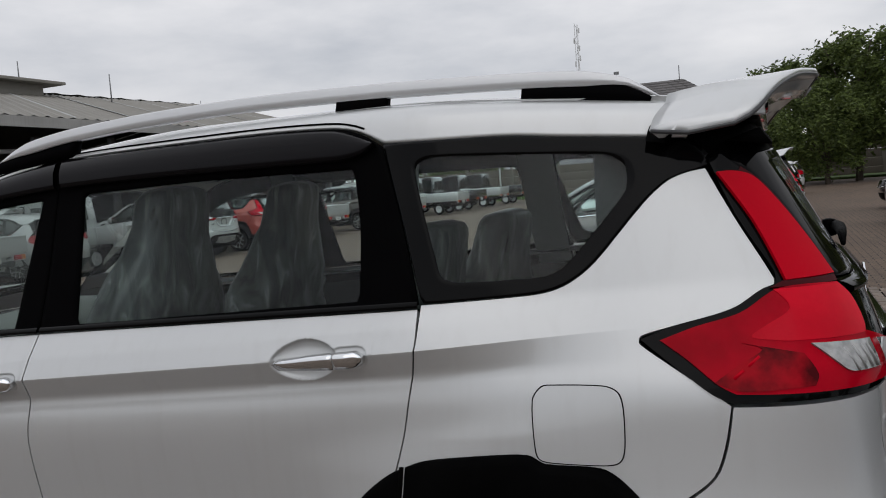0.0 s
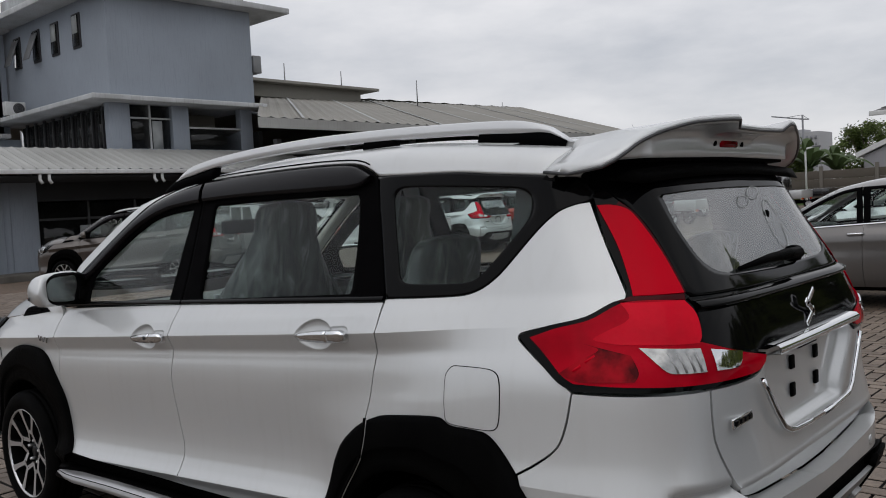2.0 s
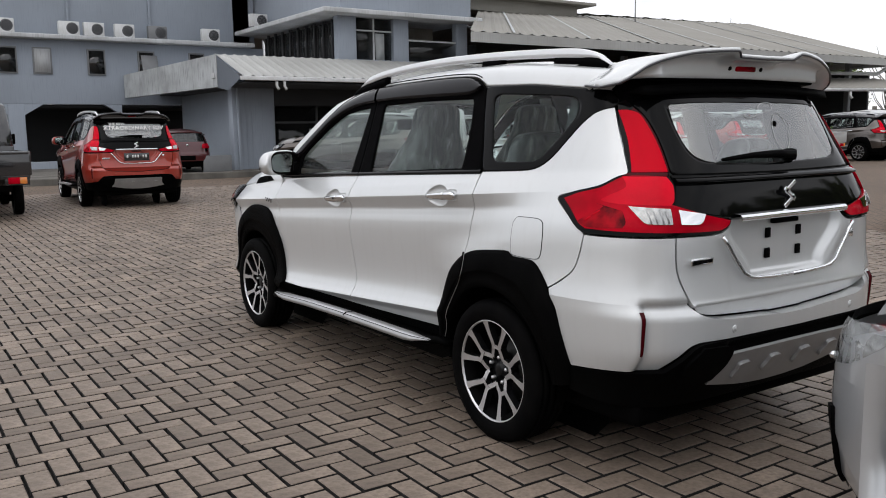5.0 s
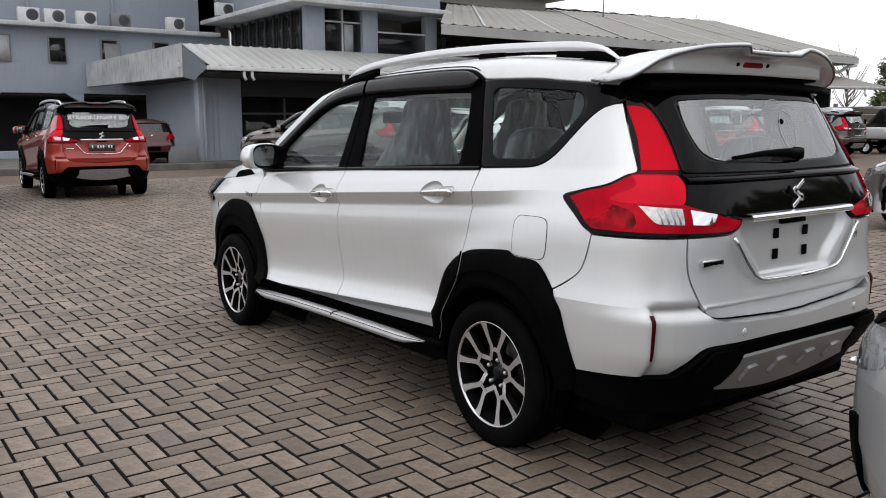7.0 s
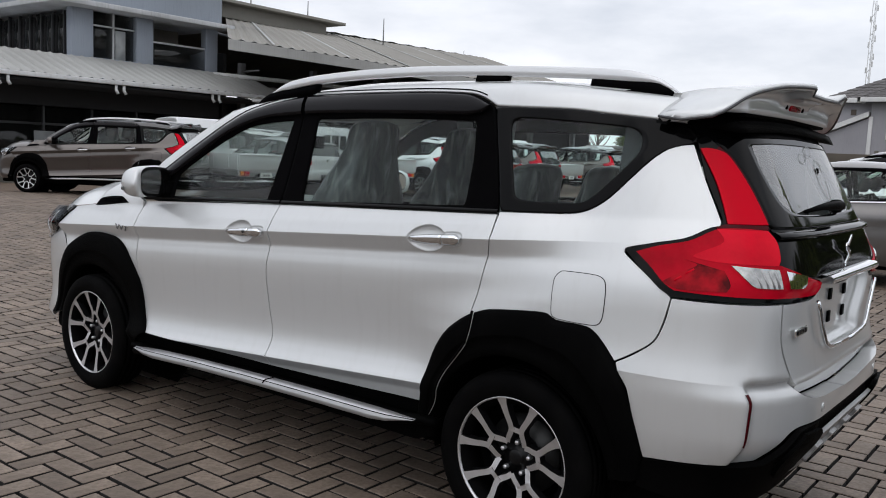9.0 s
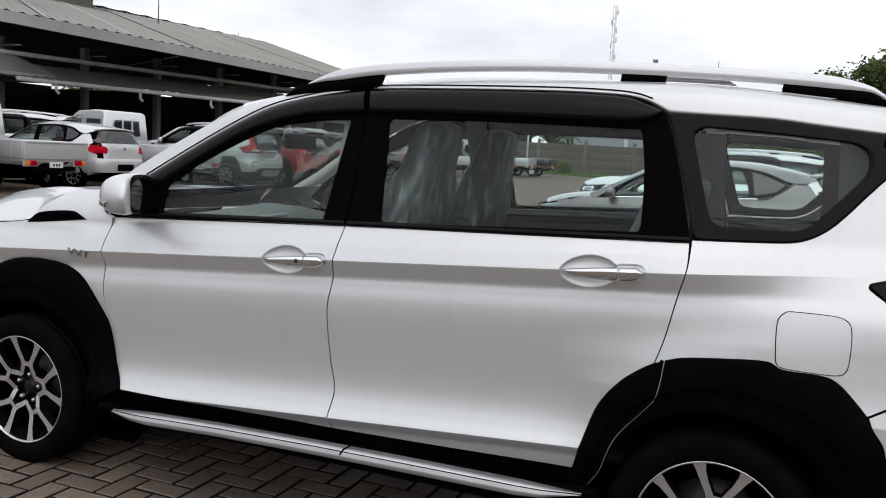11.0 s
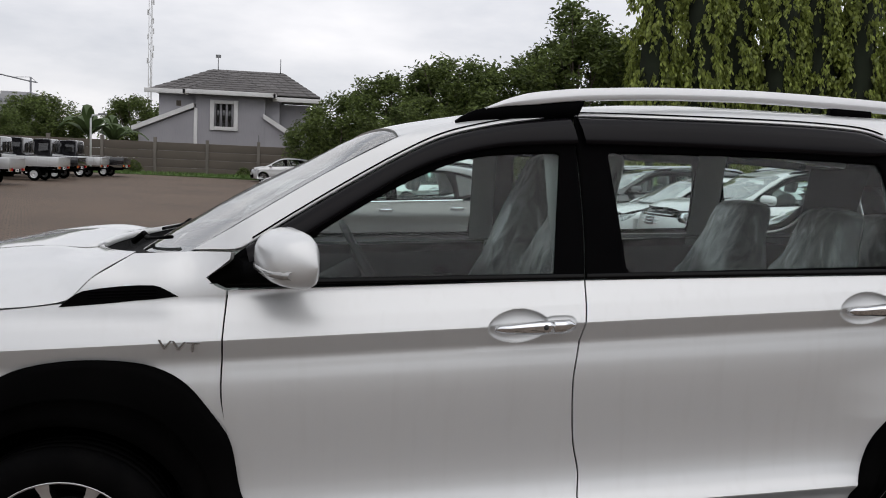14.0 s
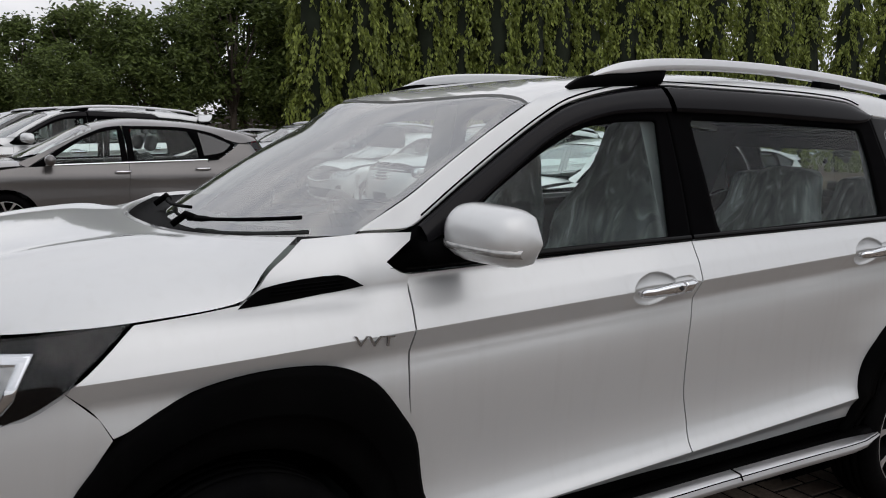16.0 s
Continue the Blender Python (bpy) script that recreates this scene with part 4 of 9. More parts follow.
    half = [(-0.585, 0.0, 1), (-0.565, -0.25), (-0.530, -0.43), (-0.498, -0.56), (-0.474, -0.632, 1), (-0.40, -0.622), (-0.30, -0.604), (-0.2, -0.590), (0.0, -0.585), (0.5, -0.59), (1.1, -0.585), (1.5, -0.57), (1.86, -0.52, 1), (1.90, -0.3), (1.91, 0.0, 1)]
    roof = flow(half, 5)
    roof = roof + [(x, -y) for x, y in reversed(roof[1:-1])]
    part("roof", sheet(roof, topside, 0.045, thick=0.012, gap=0.001), P, car)
    # windscreen: a curved pane between the pillars, with a black border
    edge_l = spread(flow([(-1.064, 1.160), (-0.955, 1.231), (-0.785, 1.340), (-0.625, 1.437), (-0.478, 1.517)], 6), 24)
    mid_x, mid_z = curve((0.0, 0.5, 1.0), (-1.30, -0.945, -0.585)), curve((0.0, 0.5, 1.0), (1.116, 1.335, ROOF(-0.585) - 0.006))

    def shield(u, v):
        k = min(24, max(0, u * 24))
        p = edge_l[int(k)].lerp(edge_l[min(24, int(k) + 1)], k - int(k))
        y = -pillar_skin(p.x, p.y)[1] - 0.003
        a = 1 - abs(v) ** 2.3
        q = Vector((p.x + (mid_x(u) - p.x) * a, y * v, p.y + (mid_z(u) - p.y) * a - 0.004))
        # the head of the pane runs level with the roof's front edge
        q.z += (top_z(q.x, q.y) - 0.006 - q.z) * ease(0.7, 1.0, u)
        return q
    us = [0, 0.03, 0.07] + [0.07 + 0.88 * i / 14 for i in range(1, 15)] + [0.985, 1.0]
    vs_ = [-1, -0.975, -0.955] + [-0.955 + 1.91 * i / 24 for i in range(1, 25)] + [0.975, 1.0]
    part("windscreen", loft([[shield(u, v) for v in vs_] for u in us]), M["shield"], car)
    rimb = bmesh.new()
    for u0, u1, v0, v1 in ((0.0, 0.07, -1, 1), (0.985, 1.0, -1, 1), (0.07, 0.985, -1, -0.955), (0.07, 0.985, 0.955, 1)):
        append(rimb, loft([[shield(u0 + (u1 - u0) * i / 12, v0 + (v1 - v0) * j / 24) - Vector((0, 0, 0.005)) for j in range(25)] for i in range(13)]))
    part("windscreen_border", rimb, M["piano"], car)
    # bonnet, and the dark trough behind it
    seam = ((-1.208, 0.708, 1.154), (-1.307, 0.768, 1.090), (-1.377, 0.800, 1.023), (-1.605, 0.792, 0.993), (-1.80, 0.735, 0.975), (-1.98, 0.60, 0.958))
    sx = curve((0.0, 0.14, 0.28, 0.55, 0.8, 1.0), [q[0] * -1 for q in seam])
    sy = curve((0.0, 0.14, 0.28, 0.55, 0.8, 1.0), [q[1] for q in seam])
    sz = curve((0.0, 0.14, 0.28, 0.55, 0.8, 1.0), [q[2] for q in seam])

    def hood(u, v, drop=0.0):
        a = abs(v)
        xs, ys, zs = -sx(u), sy(u) - 0.004, sz(u)
        xc = -1.42 - 0.70 * u
        zc = 1.128 + 0.012 * ease(0, 0.3, u) - 0.03 * u - 0.115 * u ** 3
        x = xc + (xs - xc) * a ** 2.4
        ridge = 0.014 * math.exp(-((a - 0.60) / 0.07) ** 2) * (1 - 0.5 * u) * ease(0.0, 0.2, u)
        return (x, ys * v, zc + (zs - zc) * (a ** 2.4 if u < 0.01 else a ** (2.4 + 4.0 * ease(0.0, 0.25, u))) + ridge - drop)
    ln = [[hood(0.0, -1 + j / 24, 0.02) for j in range(49)]] + [[hood(i / 30, -1 + j / 24) for j in range(49)] for i in range(31)]
    part("bonnet", loft(ln), P, car)
    trough = []
    for j in range(33):
        v = -1 + j / 16
        a, b = Vector(hood(0.0, v)), Vector(shield(0.0, v))
        trough.append([a + Vector((-0.01, 0, -0.012)), a.lerp(b, 0.15) + Vector((0, 0, -0.035 * (1 - v * v) - 0.012)), a.lerp(b, 0.5) + Vector((0, 0, -0.03 * (1 - v * v) - 0.008)), a.lerp(b, 0.85) + Vector((0, 0, -0.006)), b + Vector((0.005, 0, 0.001))])
    part("cowl", loft(trough), M["plastic"], car)
    for v0, v1, u in ((-0.12, -0.78, 0.02), (0.62, 0.02, 0.02)):
        arm = [Vector(shield(0.0, v0 + (v1 - v0) * i / 10)).lerp(Vector(shield(0.10, v0 + (v1 - v0) * i / 10)), 0.15 + 0.5 * (i / 10)) + Vector((-0.01, 0, 0.022)) for i in range(11)]
        part("front_wiper", tube(arm, [0.010] * 3 + [0.006] * 8, 6), M["plastic"], car)
        part("wiper_pivot", tube([arm[0] + Vector((-0.05, 0.0, -0.02)), arm[0] + Vector((-0.01, -0.01, 0.012)), arm[1]], 0.011, 7), M["plastic"], car)
    fin = flow([(-1.385, 1.008, 1), (-1.325, 1.052), (-1.14, 1.072), (-1.075, 1.044, 1), (-1.25, 1.022)], 4, True)
    both("wing_vent", sheet(fin, wing_skin, 0.03, lift=0.004, thick=0.01, gap=0, edge=0.004), M["plastic"], car)
    for k in range(3):
        ln = [Vector(wing_skin(-1.31 + 0.18 * i / 6, 1.036 + 0.004 * k + 0.0018 * i + 0.004 * k)) + Vector((0, -0.007, 0)) for i in range(7)]
        both("vent_slat", tube(ln, 0.002, 5), M["satin"], car)
    # nose
    hl = flow([(-1.612, 0.986, 1), (-1.66, 0.982), (-1.74, 0.972), (-1.88, 0.958), (-2.02, 0.930, 1), (-2.06, 0.87), (-2.03, 0.80), (-1.93, 0.775, 1), (-1.82, 0.82), (-1.75, 0.87)], 4, True)

    def nose(x, z):
        return (x, -side_y(x, z), z)
    both("headlamp_body", sheet(hl, nose, 0.03, lift=0.006, thick=0.03, gap=0), M["piano"], car)
    ro_ = flow([(-1.795, 0.940, 1), (-1.90, 0.938), (-1.99, 0.925, 1), (-2.02, 0.87), (-1.985, 0.81), (-1.91, 0.79, 1), (-1.855, 0.835)], 4, True)
    ri_ = [(-1.91 + (p[0] + 1.91) * 0.72, 0.872 + (p[1] - 0.872) * 0.70) for p in ro_]
    both("headlamp_bezel", ring(ro_, ri_, nose, 0.012, 0.004, 3, n=60), M["chrome"], car)
    both("headlamp_reflector", sheet(ri_, nose, 0.03, lift=0.009, thick=0.002, gap=0), M["lampclear"], car)
    both("headlamp_cover", sheet(hl, nose, 0.03, lift=0.018, thick=0.012, gap=0), M["lampglass"], car)
    nose_edge = curve((0.30, 0.36, 0.44, 0.575, 0.693, 0.755, 0.868), (-1.83, -1.83, -1.80, -1.76, -1.695, -1.655, -1.752))
    fbl = []
    for z in (0.30, 0.36, 0.44, 0.52, 0.6, 0.68, 0.755, 0.80, 0.86):
        ln = []
        for i in range(49):
            a = -math.pi / 2 + math.pi * i / 48
            w = side_wide(-1.2, z)
            f_ = FRONT(z)
            xx = -1.15 - (f_ - 1.15) * abs(math.cos(a)) ** (2 / 4.2)
            yy = w * math.copysign(abs(math.sin(a)) ** (2 / 4.2), a)
            xm = nose_edge(z)
            if xx > xm:
                s_ = (xm + 1.15) / -(f_ - 1.15)
                xx = xm
                yy = math.copysign(w * (1 - s_ ** 4.2) ** (1 / 4.2), a)
            ln.append((xx, yy, z))
        fbl.append(ln)
    part("front_bumper", loft(fbl), P, car)
    gr = [[(-(FRONT(z) + 0.008) + 0.11 * (abs(y) / 0.6) ** 2, y, z) for y in [-0.58 + 1.16 * i / 16 for i in range(17)]] for z in (0.72, 0.78, 0.84, 0.90, 0.95)]
    part("grille", loft(gr), M["piano"], car)
    for z in (0.755, 0.80, 0.845, 0.89):
        part("grille_bar", tube([(-(FRONT(z) + 0.018) + 0.11 * (abs(y) / 0.6) ** 2, y, z) for y in [-0.55 + 1.1 * i / 12 for i in range(13)]], 0.010, 6), M["chrome"], car)
    low = [[(-(FRONT(z) + 0.012) + 0.10 * (abs(y) / 0.6) ** 2, y, z) for y in [-0.62 + 1.24 * i / 16 for i in range(17)]] for z in (0.30, 0.42, 0.52)]
    part("lower_grille", loft(low), M["plastic"], car)

    # door mirrors, their outer ends swept back
    def swing(x, y, z):
        c, s = math.cos(0.33), math.sin(0.33)
        return (-0.80 + (x + 0.80) * c - (y + 0.86) * s, -0.86 + (x + 0.80) * s + (y + 0.86) * c, z)
    mb = []
    for i in range(13):
        v = -1 + 2 * i / 12
        k = (1 - abs(v) ** 4.2) ** 0.42 if abs(v) < 1 else 0.03
        mb.append([swing(-0.772 + (0.028 if c > 0 else 0.100) * k * c + 0.02 * abs(v) ** 3, -0.905 + 0.132 * v, 1.165 + (0.082 if q > 0 else 0.068) * k * q + 0.006 * v) for c, q in [(math.copysign(abs(math.cos(a)) ** 0.85, math.cos(a)), math.copysign(abs(math.sin(a)) ** 0.8, math.sin(a))) for a in [2 * math.pi * j / 24 for j in range(24)]]])
    for sg in (-1, 1):
        mirror = new("door_mirror")
        mirror.parent = car
        bmm = loft(mb, close_v=True, caps=True)
        if sg > 0:
            bmm = mirrored(bmm)
        part("mirror_shell", bmm, P, mirror)
        y = -0.89
        pane = bmesh.new()
        pts = [swing(-0.739, y + 0.108 * math.copysign(abs(math.cos(a)) ** 0.6, math.cos(a)), 1.17 + 0.058 * math.copysign(abs(math.sin(a)) ** 0.7, math.sin(a))) for a in [2 * math.pi * j / 28 for j in range(28)]]
        pane.faces.new([pane.verts.new(p) for p in pts])
        part("mirror_rim", mirrored(loft([[(p[0] - 0.03, y + (p[1] - y) * 1.18, 1.17 + (p[2] - 1.17) * 1.30) for p in pts], [(p[0] - 0.004, y + (p[1] - y) * 1.08, 1.17 + (p[2] - 1.17) * 1.12) for p in pts], pts], close_v=True)) if sg > 0 else loft([[(p[0] - 0.03, y + (p[1] - y) * 1.18, 1.17 + (p[2] - 1.17) * 1.30) for p in pts], [(p[0] - 0.004, y + (p[1] - y) * 1.08, 1.17 + (p[2] - 1.17) * 1.12) for p in pts], pts], close_v=True), M["plastic"], mirror)
        part("mirror_pane", mirrored(pane) if sg > 0 else pane, M["chrome"], mirror)
        foot = loft([[(-0.76, -0.86, 1.10), (-0.84, -0.86, 1.10), (-0.84, -0.86, 1.13), (-0.76, -0.86, 1.13)], [(-0.76, -0.81, 1.092), (-0.90, -0.81, 1.085), (-0.89, -0.81, 1.135), (-0.76, -0.81, 1.14)], [(-0.73, -0.765, 1.088), (-1.02, -0.785, 1.078), (-0.92, -0.765, 1.15), (-0.73, -0.75, 1.18)]], close_v=True, caps=True)
        part("mirror_foot", mirrored(foot) if sg > 0 else foot, M["plastic"], mirror)
        sig = []
        for i in range(17):
            v = (-1 + i / 8) * 0.9
            k = (1 - abs(v) ** 4.2) ** 0.42
            xs = -0.772 - 0.1 * 0.965 * k + 0.02 * abs(v) ** 3
            sig.append([swing(xs + dx, -0.905 + 0.132 * v, 1.140 + dz + 0.006 * v) for dx, dz in ((0.004, 0.012), (-0.004, 0.007), (-0.005, -0.004), (0.004, -0.009))])
        sig = loft(sig)
        part("mirror_signal", mirrored(sig) if sg > 0 else sig, M["lampclear"], mirror)
    # door handles
    for cx, cz in CUPS:
        both("handle_cup", cup_patch(cx, cz), P, car)
        # tapered grip, a split and the fixed end piece
        for nm, u0, u1 in (("door_handle", 0.0, 0.705), ("handle_end", 0.715, 1.0)):
            hb = []
            for i in range(13):
                u = u0 + (u1 - u0) * i / 12
                x = cx - 0.085 + 0.235 * u
                y0 = -side_y(x, cz + 0.067 * (x - cx) - 0.004)
                zz = cz + 0.067 * (x - cx) - 0.003
                tall = (0.0140 + 0.0065 * ease(0, 0.6, u)) * min(1, (1 - u) * 8 + 0.45) * min(1, u * 25 + 0.5)
                st = 0.016 * min(1, min(u, 1 - u) * 6 + 0.12)
                hb.append([(x, y0 - st - dy, zz + tall * dz) for dy, dz in ((0.0, 1.0), (0.012, 0.86), (0.0175, 0.52), (0.018, 0.34), (0.013, -0.25), (0.008, -0.85), (0.0, -1.0), (-0.006, 0.0))])
            both(nm, loft(hb, close_v=True, caps=True), M["chrome"], car, "chrome door handle" if u0 == 0 else "")
    lock = lathe([(0.0, -0.003), (0.007, -0.003), (0.008, 0.0)], 12)
    for v in lock.verts:
        v.co += Vector((-0.054, -side_y(-0.054, 0.986) - 0.0330, 0.990))
    part("door_lock", lock, M["ink"], car)

    # roof rails
    rx = [-0.215, -0.13, -0.04, 0.10, 0.4, 0.7, 1.0, 1.3, 1.55, 1.68, 1.76]
    rz = curve(rx, [1.610, 1.637, 1.653, 1.671, 1.690, 1.697, 1.693, 1.682, 1.667, 1.649, 1.606])

    def rail_y(x):
        return -0.592 + 0.035 * x + 0.016 * ease(0.0, -0.3, x)
    bar = []
    sect = ((-0.011, -0.019), (-0.0165, -0.0185), (-0.0185, -0.016), (-0.0205, -0.003), (-0.0203, -0.0015), (-0.0155, 0.0155), (-0.0140, 0.0180), (-0.0090, 0.0198), (0.0090, 0.0190), (0.0125, 0.0165), (0.0135, 0.012), (0.0135, -0.0175), (0.0115, -0.019))
    for i in range(61):
        x = -0.215 + 1.975 * i / 60
        e = min(1, min(i / 5, (60 - i) / 6) + 0.12)
        bar.append([(x, rail_y(x) + dy * (0.6 + 0.4 * e), rz(x) + dz * e) for dy, dz in sect])
    both("roof_rail", loft(bar, close_v=True, caps=True), M["rail"], car, "silver roof rail")
    # the front foot is a pointed lens with a slanted end
    foot_top = curve((-0.298, -0.27, -0.235, -0.19, -0.04, 0.085), (1.572, 1.592, 1.608, 1.620, 1.640, 1.656))
    ft = []
    for i in range(19):
        x = -0.298 + 0.383 * i / 18
        y = rail_y(x)
        zt = foot_top(x)
        lo_ = min(top_z(x, -y + 0.010) - 0.003, zt - 0.002)
        sl = 0.022 * ease(-0.2, 0.085, x)
        ft.append([(x, y + 0.016, lo_), (x + sl, y + 0.012, zt), (x + sl, y - 0.013, zt - 0.001), (x + sl * 0.5, y - 0.0175, (zt + lo_) / 2), (x, y - 0.013, lo_ - 0.004)])
    both("rail_foot", loft(ft, close_v=True, caps=True), M["satin"], car)
    for x0, x1 in ((0.955, 1.095), (1.445, 1.745)):
        ft = []
        for i in range(11):
            x = x0 + (x1 - x0) * i / 10
            zt = rz(x) - 0.009
            base = top_z(x, -rail_y(x) + 0.006) - 0.012
            if x0 > 1.4:
                base = min(base, zt - 0.004)
            ry_ = rail_y(x)
            ft.append([(x - 0.008, ry_ + 0.016, base), (x + 0.0, ry_ + 0.012, zt), (x, ry_ - 0.014, zt), (x - 0.004, ry_ - 0.024, base)])
        both("rail_foot", loft(ft, close_v=True, caps=True), M["satin"], car)

    # tail: lamps
    lm = flow(tail([('x', 1.722, 1.090, 1), ('x', 1.80, 1.117), ('x', 1.90, 1.142), (-0.683, 1.183), (-0.588, 1.178, 1), (-0.578, 1.15), (-0.60, 1.09), (-0.615, 1.062, 1), (-0.50, 1.038), (-0.362, 1.014, 1), (-0.372, 0.99), (-0.425, 0.968), (-0.62, 0.966), (-0.78, 0.966), ('x', 1.90, 0.966, 1), ('x', 1.86, 0.985), ('x', 1.78, 1.045)]), 5, True)
    both("tail_lamp_housing", sheet(lm, wrap, 0.03, lift=0.004, thick=0.02, gap=0, edge=0.005), M["piano"], car)
    inl = flow(tail([('x', 1.762, 1.086, 1), ('x', 1.83, 1.110), ('x', 1.915, 1.132), (-0.683, 1.174), (-0.594, 1.172, 1), (-0.588, 1.14), (-0.606, 1.09), (-0.62, 1.075, 1), (-0.50, 1.036), (-0.375, 1.010, 1), (-0.385, 0.993), (-0.43, 0.977), (-0.62, 0.978), (-0.78, 0.981), ('x', 1.905, 0.984, 1), ('x', 1.87, 1.003), ('x', 1.81, 1.052)]), 5, True)
    both("tail_lamp_lens", sheet(inl, wrap, 0.02, lift=0.011, thick=0.008, gap=0, edge=0.006), M["lampred"], car, "red tail lamp lens")
    # shade and dark reflections inside the lens, painted on as a darker patch
    dk = flow(tail([('x', 1.865, 1.005, 1), ('x', 1.91, 1.035), ('x', 1.955, 1.062), (-0.762, 1.075), (-0.738, 1.05, 1), (-0.745, 1.012), (-0.755, 0.992, 1), (-0.80, 0.988)]), 4, True)
    both("lamp_shadow_panel", sheet(dk, wrap, 0.03, lift=0.0135, thick=0.002, gap=0), M["lampdark"], car)
    for a_, b_ in ((0.10, 0.34), (0.46, 0.74)):
        rb_ = [Vector(wrap(wx(1.89 + 0.075 * t, 1.0 + 0.06 * t + 0.01), 1.0 + 0.06 * t + 0.01)) for t in (a_, (a_ + b_) / 2, b_)]
        both("lamp_reflector_rib", tube([q + Vector((0.006, -0.012, 0)) for q in rb_], 0.004, 5), M["lampbright"], car)
    fac = flow(tail([(-0.690, 1.172, 1), (-0.596, 1.170, 1), (-0.588, 1.14), (-0.604, 1.088), (-0.620, 1.070, 1), (-0.735, 1.074, 1), (-0.752, 1.085), (-0.735, 1.105), (-0.700, 1.135)]), 4, True)
    both("lamp_facet", sheet(fac, wrap, 0.03, lift=0.0125, thick=0.002, gap=0), M["lampdeep"], car)
    c1 = flow(tail([(-0.722, 1.066, 1), (-0.626, 1.058, 1), (-0.632, 1.006, 1), (-0.700, 1.008), (-0.712, 1.018)]), 3, True)
    both("reversing_lamp", sheet(c1, wrap, 0.02, lift=0.016, thick=0.006, gap=0), M["lampclear"], car, "clear reversing lamp lens")
    for t in (0.2, 0.4, 0.62, 0.82):
        y_ = -0.712 + 0.08 * t
        both("lens_rib", tube([Vector(wrap(ws(y_, z_), z_)) + Vector((0.017, -0.006, 0)) for z_ in (1.012, 1.035, 1.057)], 0.003, 5), M["skid"], car)
    c2 = flow(tail([(-0.602, 1.054, 1), (-0.500, 1.037, 1), (-0.516, 1.012), (-0.535, 1.004), (-0.604, 1.006, 1)]), 3, True)
    both("turn_lamp", sheet(c2, wrap, 0.02, lift=0.016, thick=0.006, gap=0), M["chrome"], car, "clear turn signal lens")
    up = flow(tail([('x', 1.862, 1.452, 1), (-0.585, 1.462, 1), (-0.565, 1.38), (-0.562, 1.30), (-0.575, 1.20), (-0.58, 1.181, 1), (-0.68, 1.183, 1), ('x', 1.985, 1.21), ('x', 1.915, 1.33)]), 5, True)
    both("lamp_blade_surround", sheet(up, wrap, 0.03, lift=0.003, thick=0.02, gap=0, edge=0.004), M["piano"], car)
    bl = flow(tail([(-0.612, 1.420, 1), (-0.592, 1.418), (-0.574, 1.398), (-0.570, 1.30), (-0.583, 1.189, 1), (-0.668, 1.188, 1), (-0.632, 1.31)]), 5, True)
    both("lamp_blade", sheet(bl, wrap, 0.02, lift=0.012, thick=0.01, gap=0, edge=0.005), M["lampbright"], car, "tall red lamp blade beside the rear window")
    jn = flow(tail([(-0.584, 1.187, 1), (-0.672, 1.187, 1), (-0.690, 1.176, 1), (-0.590, 1.174, 1)]), 3, True)
    both("lamp_joint", sheet(jn, wrap, 0.03, lift=0.0105, thick=0.004, gap=0), M["reflector"], car)
    jn = flow(tail([(-0.591, 1.417, 1), (-0.575, 1.398), (-0.571, 1.30), (-0.584, 1.190, 1), (-0.577, 1.190, 1), (-0.564, 1.30), (-0.567, 1.39), (-0.580, 1.428, 1)]), 4, True)
    both("lamp_blade_edge", sheet(jn, wrap, 0.03, lift=0.0095, thick=0.006, gap=0), M["reflector"], car)
    # small grommet in the rear pane
    gp = Vector(wrap(ws(GROM[0], GROM[1]), GROM[1]))
    gb = lathe([(0.0, 0.004), (0.010, 0.004), (0.013, 0.001), (0.013, -0.004)], 16, 'X')
    for v in gb.verts:
        v.co += gp
    part("pane_grommet", gb, M["plastic"], car)
    if film == "main":
        # rings of marker wax round the grommet
        for dy, dz, ry_, rz_ in ((0.02, -0.03, 0.055, 0.075), (-0.13, 0.045, 0.045, 0.018), (-0.02, 0.07, 0.05, 0.02)):
            ln = []
            for i in range(29):
                a = 2 * math.pi * i / 30
                y, z = GROM[0] + dy + ry_ * math.cos(a), GROM[1] + dz + rz_ * math.sin(a + 0.4)
                ln.append(Vector(wrap(ws(y, z), z)) + Vector((0.002, 0, 0)))
            part("wax_mark", tube(ln, 0.0010, 4), M["wax"], car, "grey marker ring on the glass")
    # tailgate
    gw = sym(flow(tail([(-0.0001, 1.478, 1), (-0.35, 1.47), (-0.58, 1.458, 1), (-0.562, 1.38), (-0.558, 1.30), (-0.575, 1.183, 1), (-0.3, 1.178), (-0.0001, 1.176, 1)]), 6))
    gi = flow(tail([(-0.0001, 1.452), (-0.30, 1.45), (-0.468, 1.442, 1), (-0.478, 1.36), (-0.462, 1.27), (-0.42, 1.235), (-0.34, 1.221), (-0.0001, 1.213)]), 6)
    gi = sym(gi)
    part("rear_window_border", ring(gw, gi, wrap, 0.0, 0.006, 6, n=120), M["piano"], car)
    part("rear_window", sheet(gi, wrap, 0.06, lift=-0.001, thick=0, gap=0, edge=0), M["rearglass"], car)
    gar = sym(flow(tail([(-0.0001, 1.174, 1), (-0.3, 1.176), (-0.578, 1.180, 1), (-0.575, 1.15), (-0.598, 1.09), (-0.612, 1.064, 1), (-0.50, 1.042), (-0.355, 1.018, 1), (-0.2, 1.016), (-0.0001, 1.016, 1)]), 6))
    part("tailgate_garnish", sheet(gar, wrap, 0.04, lift=0.004, thick=0.012, gap=0.001), M["piano"], car)
